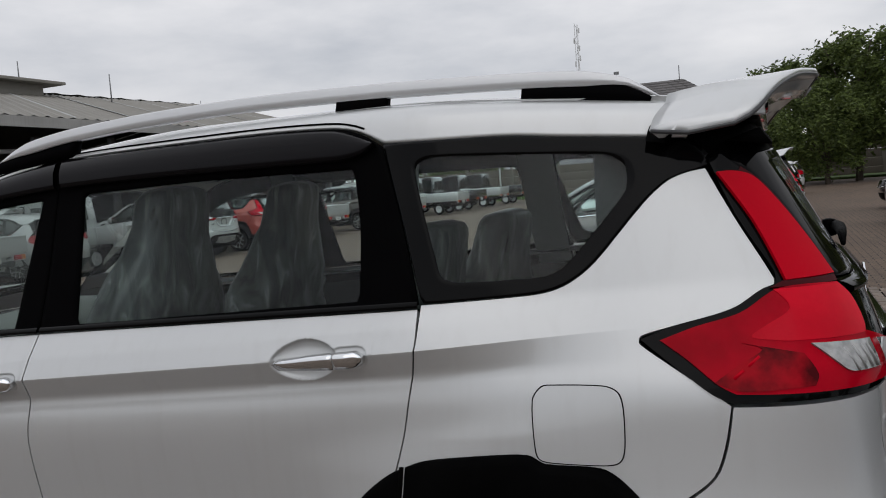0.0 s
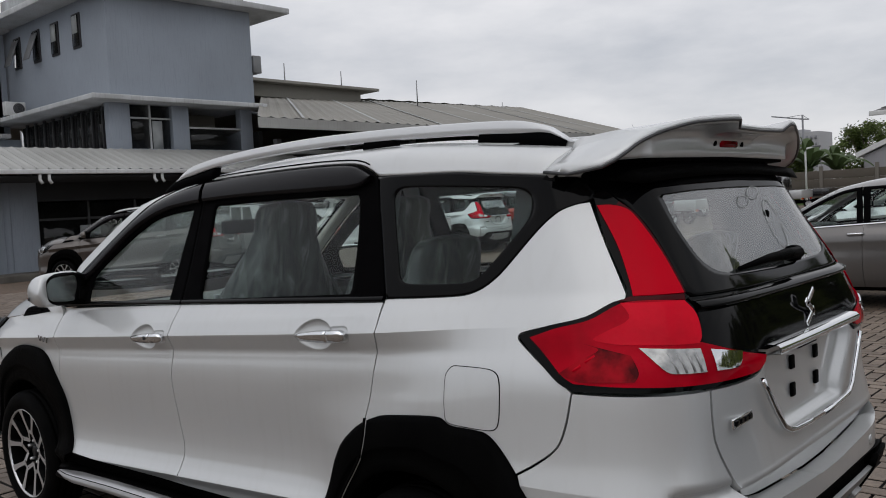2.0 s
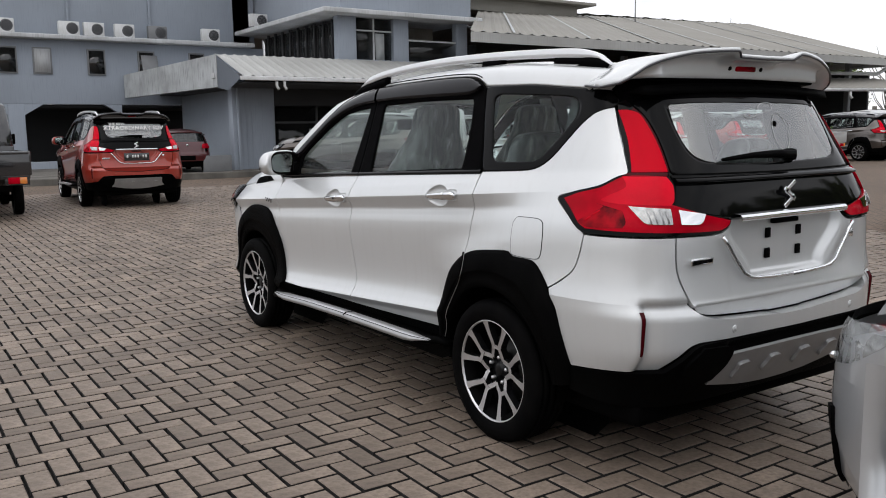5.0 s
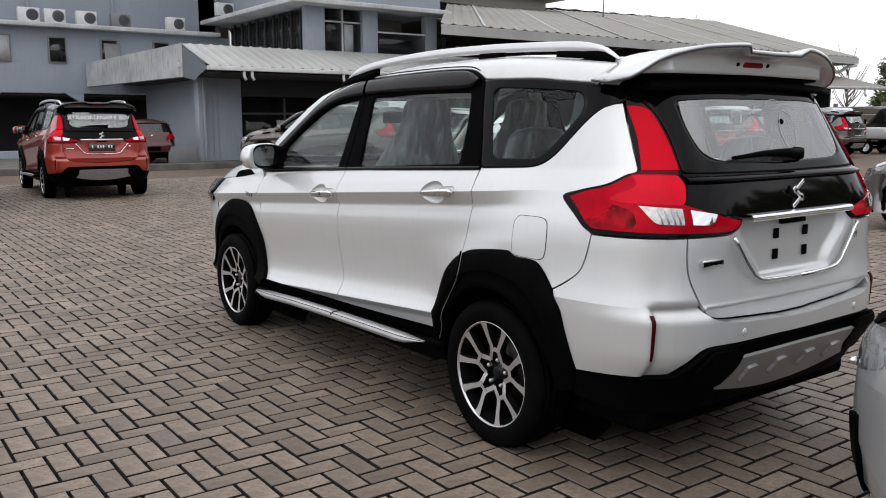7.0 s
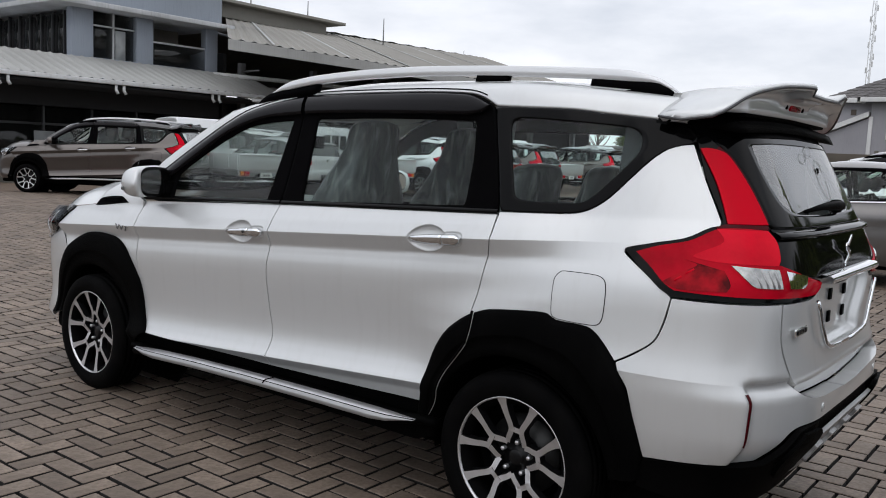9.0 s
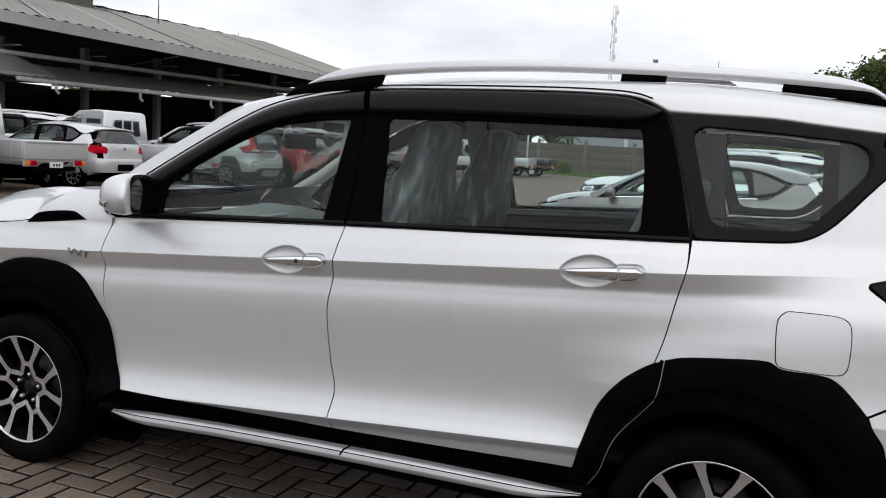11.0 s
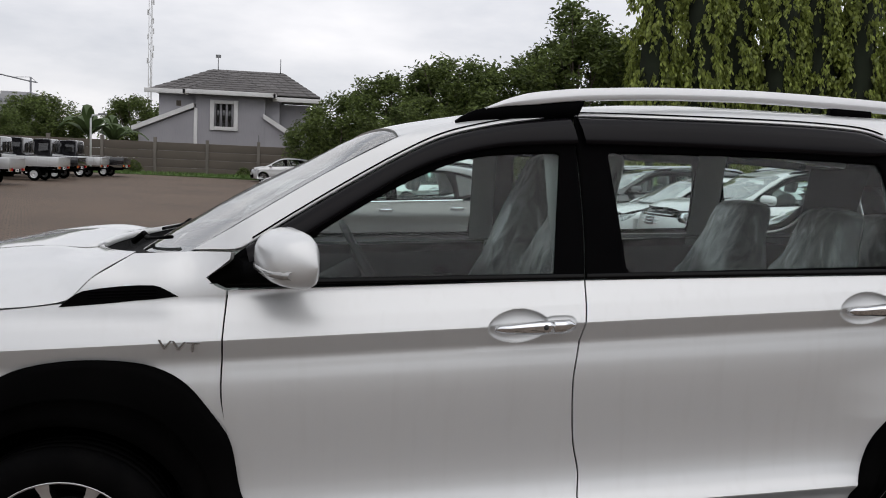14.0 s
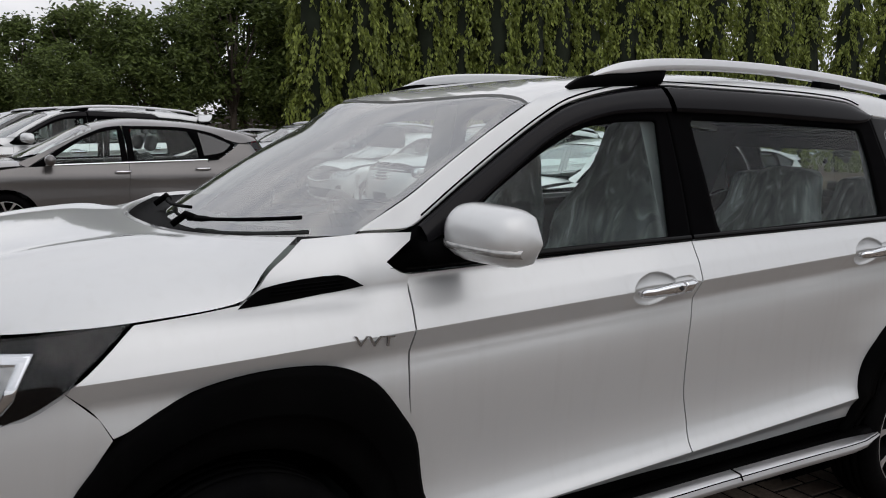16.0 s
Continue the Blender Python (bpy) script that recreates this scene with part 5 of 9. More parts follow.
    led = [[Vector(wrap(ws(0.575 * t, 1.17), 1.150 + dz)) + Vector((dx, 0, 0)) for t in [-1 + i / 16 for i in range(33)]] for dx, dz in ((0.0, 0.0), (0.022, 0.004), (0.026, 0.012), (0.012, 0.022), (0.0, 0.026))]
    part("garnish_ledge", loft(led), M["piano"], car)
    gate = sym(flow(tail([(-0.0001, 1.014, 1), (-0.355, 1.014, 1), (-0.37, 0.985), (-0.425, 0.962), (-0.617, 0.960, 1), (-0.612, 0.83), (-0.568, 0.715), (-0.52, 0.672), (-0.42, 0.652), (-0.1, 0.632), (-0.0001, 0.631, 1)]), 6))

    def gate_skin(s, z):
        x, y, z2 = wrap(s, z)
        a = abs(y)
        # pressed hollow for the plate
        edge_y = 0.225 + 0.125 * ease(0.80, 0.97, z)
        k = ease(edge_y + 0.02, edge_y - 0.02, a) * ease(0.775, 0.80, z)
        # folded under along the lower edge
        low = min(x, 2.232 - 0.06 * a * a) - 0.42 * (0.70 - z) if z < 0.70 else x
        return (min(x, low, x - 0.03 * k) if a < 0.60 else x, y, z2)
    part("tailgate", sheet(gate, gate_skin, 0.010, folds=(0.70,)), P, car)
    both("chrome_trim", tube([Vector(gate_skin(ws(-y, z), z)) + Vector((0.018 + (0.0 if y > 0.3 else 0.0), 0, 0)) for y, z in ((0.425, 0.952), (0.40, 0.925), (0.345, 0.855), (0.30, 0.805), (0.262, 0.786), (0.22, 0.779), (0.12, 0.775), (0.0, 0.774))], 0.0085, 8), M["chrome"], car, "chrome trim round the plate recess")
    cs = [[Vector(wrap(ws(0.345 * t, 1.01), 1.01)) + Vector((0.012 + dx, 0, dz + 0.004)) for t in [-1 + i / 12 for i in range(25)]] for dx, dz in ((-0.02, 0.018), (0.018, 0.016), (0.028, 0.006), (0.024, -0.008), (-0.02, -0.012))]
    part("chrome_handle_bar", loft(cs), M["chrome"], car, "chrome bar above the plate recess")
    part("plate_lamp", boxmesh(0.03, 0.16, 0.02, 0.006, (2.19, 0, 0.985)), M["plastic"], car)
    if plate:
        part("number_plate", boxmesh(0.006, 0.43, 0.13, 0.003, (2.203, 0, 0.885)), M["blackpaint"], car)
        for k in range(8):
            if k in (1, 6):
                continue
            part("plate_mark", boxmesh(0.003, 0.026, 0.05, 0.0, (2.2075, -0.155 + 0.044 * k, 0.895)), M["label"], car)
    else:
        for y, z in ((-0.10, 0.94), (0.10, 0.94), (-0.10, 0.86), (0.10, 0.86)):
            part("plate_bracket", boxmesh(0.008, 0.03, 0.04, 0.003, (2.190, y, z)), M["plastic"], car)
    # plain marks in place of badges
    em = bmesh.new()
    for cy, cz, sy, sz, r in ((0.0, 0.028, 0.075, 0.018, 0.6), (0.0, 0.0, 0.085, 0.018, -0.6), (0.0, -0.028, 0.075, 0.018, 0.6)):
        add_box(em, 0, 0, 0, 0.008, sy, sz, 0.003, 0, 0, Matrix.Translation((2.212, cy, 1.09 + cz)) @ Matrix.Rotation(r, 4, 'X'))
    part("emblem", em, M["chrome"], car)
    part("tailgate_badge", boxmesh(0.008, 0.12, 0.026, 0.003, (2.206, -0.508, 0.866)), M["chrome"], car)
    for k in range(4):
        part("tailgate_badge_mark", boxmesh(0.006, 0.022, 0.014, 0.002, (2.2105, -0.548 + 0.027 * k, 0.866)), M["piano"], car)
    for k in range(3):
        part("model_mark", boxmesh(0.008, 0.034, 0.036, 0.004, (2.207, 0.36 + 0.045 * k, 0.90)), M["chrome"], car)
    words("engine_badge", "VVT", 0.037, Matrix.Translation((-1.064, -side_y(-1.064, 0.915) - 0.004, 0.915)) @ Matrix.Rotation(radians(4), 4, 'Y') @ Matrix.Rotation(radians(90), 4, 'X') @ Matrix.Scale(1.65, 4, (1, 0, 0)), M["badge"], car, 0.0025)
    # rear wiper
    wb = [Vector(wrap(ws(y, z), z)) + Vector((o, 0, 0)) for y, z, o in ((0.10, 1.243, 0.03), (0.0, 1.246, 0.035), (-0.15, 1.245, 0.03), (-0.33, 1.232, 0.015))]
    part("rear_wiper", tube(wb, [0.018, 0.017, 0.012, 0.006], 8), M["plastic"], car)
    part("wiper_pivot", boxmesh(0.04, 0.06, 0.05, 0.015, (2.135, 0.10, 1.24)), M["plastic"], car)
    # bumper
    bp = sym(flow(tail([(-0.0001, 0.627, 1), (-0.1, 0.628), (-0.42, 0.648), (-0.523, 0.668), (-0.572, 0.712), (-0.616, 0.83), (-0.620, 0.958, 1), (-0.78, 0.958), ('x', 1.90, 0.960, 1), ('x', 1.886, 0.88), ('x', 1.862, 0.821), ('x', 1.805, 0.773), ('x', 1.75, 0.74, 1), ('x', 1.80, 0.64), ('x', 1.83, 0.53), ('x', 1.85, 0.448, 1), (-0.78, 0.458), (-0.66, 0.468, 1), (-0.62, 0.515), (-0.58, 0.555), (-0.53, 0.57), (-0.32, 0.573), (-0.0001, 0.57, 1)]), 5))

    def bumper_skin(s, z):
        x, y, z2 = wrap(s, z)
        a = abs(y)
        # the corner step: the face behind the reflector stands back below the shoulder
        k = ease(0.756, 0.716, a) * ease(0.726, 0.708, z) * ease(2.02, 2.10, x)
        return (x - 0.036 * k * ease(0.40, 0.72, a), y, z2)
    part("rear_bumper", sheet(bp, bumper_skin, 0.014, gap=0.0008, thick=0.06, folds=(0.716,)), P, car)
    rf = flow(tail([(-0.752, 0.692, 1), (-0.732, 0.690, 1), (-0.737, 0.525, 1), (-0.748, 0.53, 1)]), 3, True)
    both("bumper_reflector", sheet(rf, bumper_skin, 0.012, lift=0.003, thick=0.012, gap=0, edge=0.002), M["reflector"], car, "dark red bumper reflector")
    lb = sym(flow(tail([(-0.0001, 0.568, 1), (-0.32, 0.571), (-0.53, 0.568), (-0.58, 0.553), (-0.62, 0.513), (-0.66, 0.466, 1), (-0.78, 0.456), ('x', 1.85, 0.446, 1), ('x', 1.82, 0.34, 1), (-0.74, 0.31), (-0.5, 0.30), (-0.0001, 0.30, 1)]), 5))

    def low_skin(s, z):
        x, y, z2 = wrap(s, z)
        k = ease(0.575, 0.545, z) * ease(0.43, 0.40, abs(y)) * ease(0.50, 0.53, z)
        return (x - 0.03 * k, y, z2)
    part("bumper_cladding", sheet(lb, low_skin, 0.025, lift=0.004), M["plastic"], car)
    fogp = flow(tail([(-0.545, 0.553, 1), (-0.425, 0.548), (-0.395, 0.53, 1), (-0.40, 0.46), (-0.43, 0.41, 1), (-0.56, 0.40), (-0.60, 0.49)]), 4, True)
    both("bumper_pod", sheet(fogp, wrap, 0.03, lift=0.016, thick=0.02, gap=0, edge=0.008), M["plastic"], car)
    sk = sym(flow(tail([(-0.0001, 0.515, 1), (-0.40, 0.513, 1), (-0.40, 0.44), (-0.44, 0.385, 1), (-0.2, 0.345), (-0.0001, 0.335, 1)]), 4))
    part("skid_plate", sheet(sk, wrap, 0.03, lift=0.010, thick=0.014, gap=0, edge=0.006), M["skid"], car, "silver skid plate")
    for y in (-0.29, -0.10, 0.10, 0.29):
        rb = flow(tail([(y - 0.024, 0.466), (y + 0.030, 0.469), (y + 0.026, 0.445), (y + 0.006, 0.405), (y - 0.034, 0.402), (y - 0.026, 0.44)]), 3, True)
        part("skid_rib", sheet(rb, wrap, 0.03, lift=0.024, thick=0.014, gap=0, edge=0.008), M["skid"], car)
    for y in (-0.38, 0.38):
        p = Vector(wrap(ws(y, 0.605), 0.605))
        b = lathe([(0.0, 0.004), (0.009, 0.004), (0.011, 0.001), (0.0125, 0.003), (0.015, 0.003), (0.016, 0.0)], 18, 'X')
        for v in b.verts:
            v.co += p
        part("parking_sensor", b, P, car)

    # roof spoiler
    te = curve((0.0, 0.165, 0.20, 0.36, 0.50, 0.58, 0.625, 0.655, 0.671), (2.085, 2.088, 2.105, 2.066, 2.024, 1.995, 1.968, 1.925, 1.83))
    tz = curve((0.0, 0.165, 0.20, 0.36, 0.50, 0.58, 0.625, 0.655, 0.671), (1.634, 1.636, 1.657, 1.650, 1.625, 1.597, 1.565, 1.537, 1.525))
    fx = curve((0.0, 0.4, 0.55, 0.62, 0.671), (1.885, 1.84, 1.78, 1.755, 1.75))
    ys = [-0.671 + 1.342 * i / 88 for i in range(89)]
    secs, under = [], []
    for y in ys:
        a = abs(y)
        x0, x1, z1 = fx(a), te(a), tz(a)
        z0 = top_z(x0, min(a, 0.555)) + 0.006 if a < 0.555 else 1.590 - (a - 0.555) * 0.58
        sec = []
        for i in range(9):
            u = i / 8
            sec.append((x0 + (x1 - x0) * u, y, z0 + (z1 - z0) * (u ** 1.5) + 0.012 * math.sin(math.pi * u)))
        sec.append((x1 + 0.004, y, z1 - 0.008))
        sec.append((x1 - 0.004, y, z1 - 0.018 - 0.004 * (1 if a < 0.5 else 0)))
        th = 0.085 * (1 - (a / 0.70) ** 3)
        xb = 1.983 if a < 0.5 else 1.983 - (a - 0.5) * 1.1
        xb = min(xb, x1 - 0.02)
        zb_ = 1.538 + 0.012 * (1 - a)
        zb_ = min(zb_, z1 - 0.02)
        zl = z1 - 0.020
        for u, w in ((0.35, 0.02), (0.7, 0.06), (0.92, 0.2), (1.0, 0.45), (1.0, 0.75), (0.985, 1.0)):
            sec.append((x1 - 0.004 + (xb - x1 + 0.004) * u, y, zl + (zb_ - zl) * w))
        sec.append((x0 + 0.02, y, min(zb_, z0 - 0.012)))
        secs.append(sec)
        zu = min(zb_, z0 - 0.012) - 0.005
        under.append([(x0 - 0.01, y * 0.985, zu + 0.002), (x0 + 0.03, y * 0.985, zu - 0.006), (xb - 0.015, y * 0.985, zu - 0.004), (xb - 0.012, y * 0.985, zu + 0.01)])
    part("roof_spoiler", loft(secs, close_v=True, caps=True), P, car, "white roof spoiler over the rear window")
    part("spoiler_base", loft(under), M["plastic"], car)
    part("brake_light", boxmesh(0.02, 0.13, 0.026, 0.008, (1.980, 0.0, 1.590)), M["lampdark"], car, "dark red high brake light")
    for y in (-0.10, 0.10):
        part("washer_jet", boxmesh(0.02, 0.02, 0.02, 0.008, (1.980, y, 1.590)), M["plastic"], car)
    seal = loft([[(1.90, 0.60 * t, 1.49 + 0.02 * (1 - t * t)), (1.995, 0.57 * t, 1.475 + 0.02 * (1 - t * t)), (1.97, 0.585 * t, 1.512 + 0.02 * (1 - t * t))] for t in [-1 + i / 8 for i in range(17)]], close_v=True, caps=True)
    part("spoiler_seal", seal, M["plastic"], car)
    fill = []
    for z in (1.425, 1.45, 1.475, 1.50, 1.525, 1.545):
        s0 = wx(1.79, z)
        fill.append([Vector(wrap(s0 + (-2 * s0) * i / 60, z)) - Vector((0.008, 0, 0)) - Vector((0, math.copysign(0.007, i - 30), 0)) for i in range(61)])
    part("spoiler_mount", loft(fill), M["satin"], car)
    # dark bead stands in for shade on the spoiler's down-facing rear edge
    edge = []
    for y in ys:
        a = abs(y)
        edge.append((te(a) + 0.001, y * 1.003, tz(a) - 0.014))
    part("spoiler_edge", tube([(1.754, -0.674, 1.521)] + edge + [(1.754, 0.674, 1.521)], 0.0050, 6), M["edging"], car)

    # cabin
    part("headlining", loft([[(x, y, top_z(x, y) - 0.035) for y in [-0.57 + 1.14 * i / 10 for i in range(11)]] for x in [-0.44 + 2.24 * i / 12 for i in range(13)]]), M["beige"], car)
    card_f = [(-0.94, 1.03), (0.0, 1.085), (1.2, 1.145), (1.75, 1.165), (1.80, 0.76), (1.6, 0.76), (1.10, 0.72), (0.95, 0.42), (-0.85, 0.42), (-0.95, 0.70)]
    both("door_card", sheet(card_f, side, 0.15, lift=-0.065, thick=0, gap=0, edge=0), M["cabin"], car)
    both("door_sill_trim", loft([[Vector(side(x, belt(x) - 0.005)) + Vector((0, 0.012, 0)), Vector(side(x, belt(x) - 0.02)) + Vector((0, 0.07, 0))] for x in (-0.92, -0.3, 0.3, 0.9, 1.24, 1.7)]), M["cabin"], car)
    for x, w_, zt in ((0.045, 0.055, 1.55), (1.155, 0.07, 1.54), (1.76, 0.13, 1.50)):
        ln = [[Vector(side(x + d - 0.05 * (z - 1.2), z)) + Vector((0, 0.03 + (0.02 if abs(d) < 0.9 * w_ else 0), 0)) for d in (-w_, -w_ * 0.5, 0, w_ * 0.5, w_)] for z in (1.10, 1.25, 1.40, zt)]
        both("pillar_trim", loft(ln), M["cabin"] if x > 1.5 else M["pillar"], car)
    dash = [[(-1.24, y, 1.02), (-1.02, y, 1.045 + 0.03 * math.exp(-((y - 0.36) / 0.2) ** 2)), (-0.80, y, 1.015 + 0.05 * math.exp(-((y - 0.36) / 0.18) ** 2)), (-0.72, y, 0.96), (-0.74, y, 0.85), (-0.82, y, 0.62)] for y in [-0.70 + 1.4 * i / 24 for i in range(25)]]
    part("dashboard", loft(dash), M["dash"], car)
    both("a_pillar_trim", band(cant_lo[:31], cant_hi[:26], pillar_skin, [(0.0, -0.03), (0.3, -0.05), (0.7, -0.055), (1.0, -0.04)], 40), M["beige"], car)
    part("dash_screen", boxmesh(0.02, 0.22, 0.13, 0.006, (-0.735, 0.0, 0.99)), M["screen"], car)
    stw = new("steering_wheel")
    stw.parent = car
    stw.matrix_local = pose(-0.52, 0.36, 1.02, 0, -119, 0)
    part("wheel_rim", lathe([(0.185 + 0.015 * math.cos(a), 0.015 * math.sin(a)) for a in [2 * math.pi * i / 8 for i in range(8)]], 28, 'Z', True), M["cabin"], stw)
    bs = boxmesh(0.15, 0.12, 0.05, 0.02)
    add_box(bs, 0, 0, 0, 0.34, 0.03, 0.02, 0.006)
    add_box(bs, -0.09, 0, 0, 0.17, 0.04, 0.02, 0.006)
    part("wheel_hub", bs, M["cabin"], stw)
    part("steering_column", tube([(-0.53, 0.36, 1.01), (-0.80, 0.36, 0.86)], 0.045, 8), M["cabin"], car)
    part("rear_view_mirror", boxmesh(0.03, 0.24, 0.07, 0.012, (-0.60, 0.0, 1.40)), M["cabin"], car)
    part("cabin_floor", boxmesh(3.0, 1.3, 0.03, 0.0, (0.4, 0, 0.42)), M["cabin"], car)
    part("rear_deck", boxmesh(0.45, 1.1, 0.3, 0.02, (1.86, 0, 0.72)), M["cabin"], car)
    if film == "main":
        for k, (x, y, z, t_, w_) in enumerate(((-0.20, -0.36, 0.68, 0.60, 0.48), (-0.20, 0.36, 0.68, 0.60, 0.48), (0.70, -0.36, 0.66, 0.46, 0.52), (0.70, 0.30, 0.66, 0.46, 0.66), (1.38, -0.30, 0.72, 0.36, 0.48), (1.38, 0.30, 0.72, 0.36, 0.48))):
            seat(car, x, y, z, t_, w_, True, 0.28, k)
    else:
        for x, y in ((-0.12, -0.36), (-0.12, 0.36), (0.72, -0.33), (0.72, 0.33)):
            seat(car, x, y, 0.70, 0.58, 0.5, False, 0.28)
    return car


# ---- the white wagon that the camera goes round ----
main_car = suv("pearl white wagon with black cladding, parked on block paving", M["white"], film="main")


# ---- ground ----
def gz(x):
    """Height of the yard, which has a slight crown and falls to the drain before the offices."""
    return float(np.interp(x, (-60.0, -40.0, -24.0, -16.0, -12.0, -3.0), (-0.35, -0.30, -0.15, 0.10, 0.09, 0.0)))


def gy(y):
    """Rise of the yard towards the boundary wall."""
    return float(np.interp(y, (30.0, 60.0), (0.0, 0.30)))


M["joint"] = mat("joint_sand", (0.006, 0.005, 0.0045), 0.95, var=0.4, scale=3, tint=(0.014, 0.012, 0.010), bump=0.5, fine_scale=200)
M["paver"] = mat("concrete_paver", (0.272, 0.212, 0.164), 0.6, var=0.6, scale=2.2, tint=(0.075, 0.056, 0.042), fine=0.6, fine_scale=60, island=0.6, bump=0.5, rough_var=0.12)
M["paverone"] = mat("concrete_paver_single", (0.272, 0.212, 0.164), 0.6, var=0.6, scale=2.2, tint=(0.075, 0.056, 0.042), fine=0.6, fine_scale=60, rnd=0.6, bump=0.5, rough_var=0.12)


def far_paving():
    m = mat("far_block_paving", (0.185, 0.132, 0.097), 0.8, spec=0.2, var=0.45, scale=0.25, tint=(0.078, 0.062, 0.049), fine=0.4, fine_scale=14, bump=0.3)
    n, l = m.node_tree.nodes, m.node_tree.links
    b = n["Principled BSDF"]
    src = b.inputs["Base Color"].links[0].from_socket
    tc = n.new("ShaderNodeTexCoord")
    br = n.new("ShaderNodeTexBrick")
    br.inputs["Scale"].default_value = 1.0
    br.inputs["Brick Width"].default_value = 0.21
    br.inputs["Row Height"].default_value = 0.105
    br.inputs["Mortar Size"].default_value = 0.009
    br.inputs["Mortar Smooth"].default_value = 0.3
    br.inputs["Mortar"].default_value = (0.02, 0.017, 0.015, 1)
    l.new(tc.outputs["Object"], br.inputs["Vector"])
    l.new(src, br.inputs["Color1"])
    dk = n.new("ShaderNodeMix")
    dk.data_type = 'RGBA'
    dk.inputs[0].default_value = 0.25
    l.new(src, dk.inputs[6])
    dk.inputs[7].default_value = (0.08, 0.07, 0.06, 1)
    l.new(dk.outputs[2], br.inputs["Color2"])
    l.new(br.outputs[0], b.inputs["Base Color"])
    return m


M["farpave"] = far_paving()
M["earth"] = mat("dry_ground", (0.12, 0.11, 0.08), 0.95, var=0.4, scale=0.2, fine=0.4, fine_scale=6)
NEAR = (-16.0, 5.5, -5.5, 7.6)
bm = bmesh.new()
cols = [-700, -120, -60, -40, -24, NEAR[0], -12, -3, NEAR[1], 30, 80, 700]
rws = [-700, -80, -30, NEAR[2], NEAR[3], 30, 60, 120, 700]
gv = [[bm.verts.new((x, y, max(-0.9, gz(x)) + gy(y) - (0.022 if NEAR[0] <= x <= NEAR[1] and NEAR[2] <= y <= NEAR[3] else 0.0))) for y in rws] for x in cols]
for i in range(len(cols) - 1):
    for j in range(len(rws) - 1):
        fc = bm.faces.new((gv[i][j], gv[i + 1][j], gv[i + 1][j + 1], gv[i][j + 1]))
        near = cols[i] >= NEAR[0] and cols[i + 1] <= NEAR[1] and rws[j] >= NEAR[2] and rws[j + 1] <= NEAR[3]
        far = cols[i] < -60 or cols[i] >= 80 or rws[j] < -30 or rws[j] >= 60
        fc.material_index = 1 if near else (2 if far else 0)
ground = tagged(obj("ground", bm, [M["farpave"], M["joint"], M["earth"]], smooth=False), "weathered grey-brown concrete block paving of a vehicle yard", "ground", kind="structure")

# herringbone blocks, each with its own bevelled edge
U = 0.105
OX, OY = 0.787, -1.991
PART_BOX = (-0.75, 1.75, -3.0, -1.0)


def block_shape(hx, hy, h=0.007, bev=0.0045):
    """Corners of one paver about its middle: top, shoulder, foot."""
    v = []
    for z, b in ((h, bev), (h - 0.003, 0.001), (-0.03, 0.0)):
        v += [(-hx + b, -hy + b, z), (hx - b, -hy + b, z), (hx - b, hy - b, z), (-hx + b, hy - b, z)]
    f = [(0, 1, 2, 3)]
    for r in (0, 4):
        for k in range(4):
            f.append((r + k, r + 4 + k, r + 4 + (k + 1) % 4, r + (k + 1) % 4))
    return np.array(v), f


rng = np.random.default_rng(4)
BH, BV = block_shape(0.0985, 0.0461), block_shape(0.0461, 0.0985)
verts, faces, singles = [], [], []
i0, i1 = int((NEAR[0] - OX) / U), int((NEAR[1] - OX) / U)
j0, j1 = int((NEAR[2] - OY) / U), int((NEAR[3] - OY) / U)
for i in range(i0, i1):
    for j in range(j0, j1):
        s = (i + j) % 4
        if s not in (0, 2):
            continue
        if s == 0:
            cx, cy, (bv, bf) = OX + (i + 1) * U, OY + (j + 0.5) * U, BH
        else:
            cx, cy, (bv, bf) = OX + (i + 0.5) * U, OY + (j + 1) * U, BV
        tx, ty, dz = rng.normal(0, 0.006), rng.normal(0, 0.006), rng.normal(0, 0.0011)
        jx, jy = rng.normal(0, 0.0008, 2)
        if PART_BOX[0] < cx < PART_BOX[1] and PART_BOX[2] < cy < PART_BOX[3] and len(singles) < 298:
            singles.append((cx + jx, cy + jy, dz, tx, ty, s))
            continue
        p = bv.copy()
        p[:, 2] += dz + p[:, 0] * tx + p[:, 1] * ty
        p[:, 0] += cx + jx
        p[:, 1] += cy + jy
        p[:, 2] += np.interp(p[:, 0], (-16.0, -12.0, -3.0), (0.10, 0.09, 0.0))
        k = len(verts) * 12
        verts.append(p)
        faces.extend([tuple(k + q for q in fc) for fc in bf])
me = bpy.data.meshes.new("paving_blocks")
me.from_pydata(np.concatenate(verts).tolist(), [], faces)
me.materials.append(M["paver"])
me.materials.append(M["joint"])
me.polygons.foreach_set("material_index", np.tile(np.array([0] * 5 + [1] * 4), len(verts)))
pavement = tagged(new("paving_blocks", me), "herringbone grey-brown concrete paving blocks with dark joints", "paving", kind="stuff")
near_paving = tagged(new("pavement"), "herringbone concrete paving blocks beside the white wagon", "paving", kind="structure")
pm = []
for bv, bf in (BH, BV):
    me = bpy.data.meshes.new("paver")
    me.from_pydata(bv.tolist(), [], bf)
    me.materials.append(M["paverone"])
    me.materials.append(M["joint"])
    me.polygons.foreach_set("material_index", [0] * 5 + [1] * 4)
    pm.append(me)
for cx, cy, dz, tx, ty, s in singles:
    o = new("paver", pm[0 if s == 0 else 1])
    o.parent = near_paving
    o.matrix_local = Matrix.LocRotScale((cx, cy, dz), Euler((ty, -tx, 0)), None)

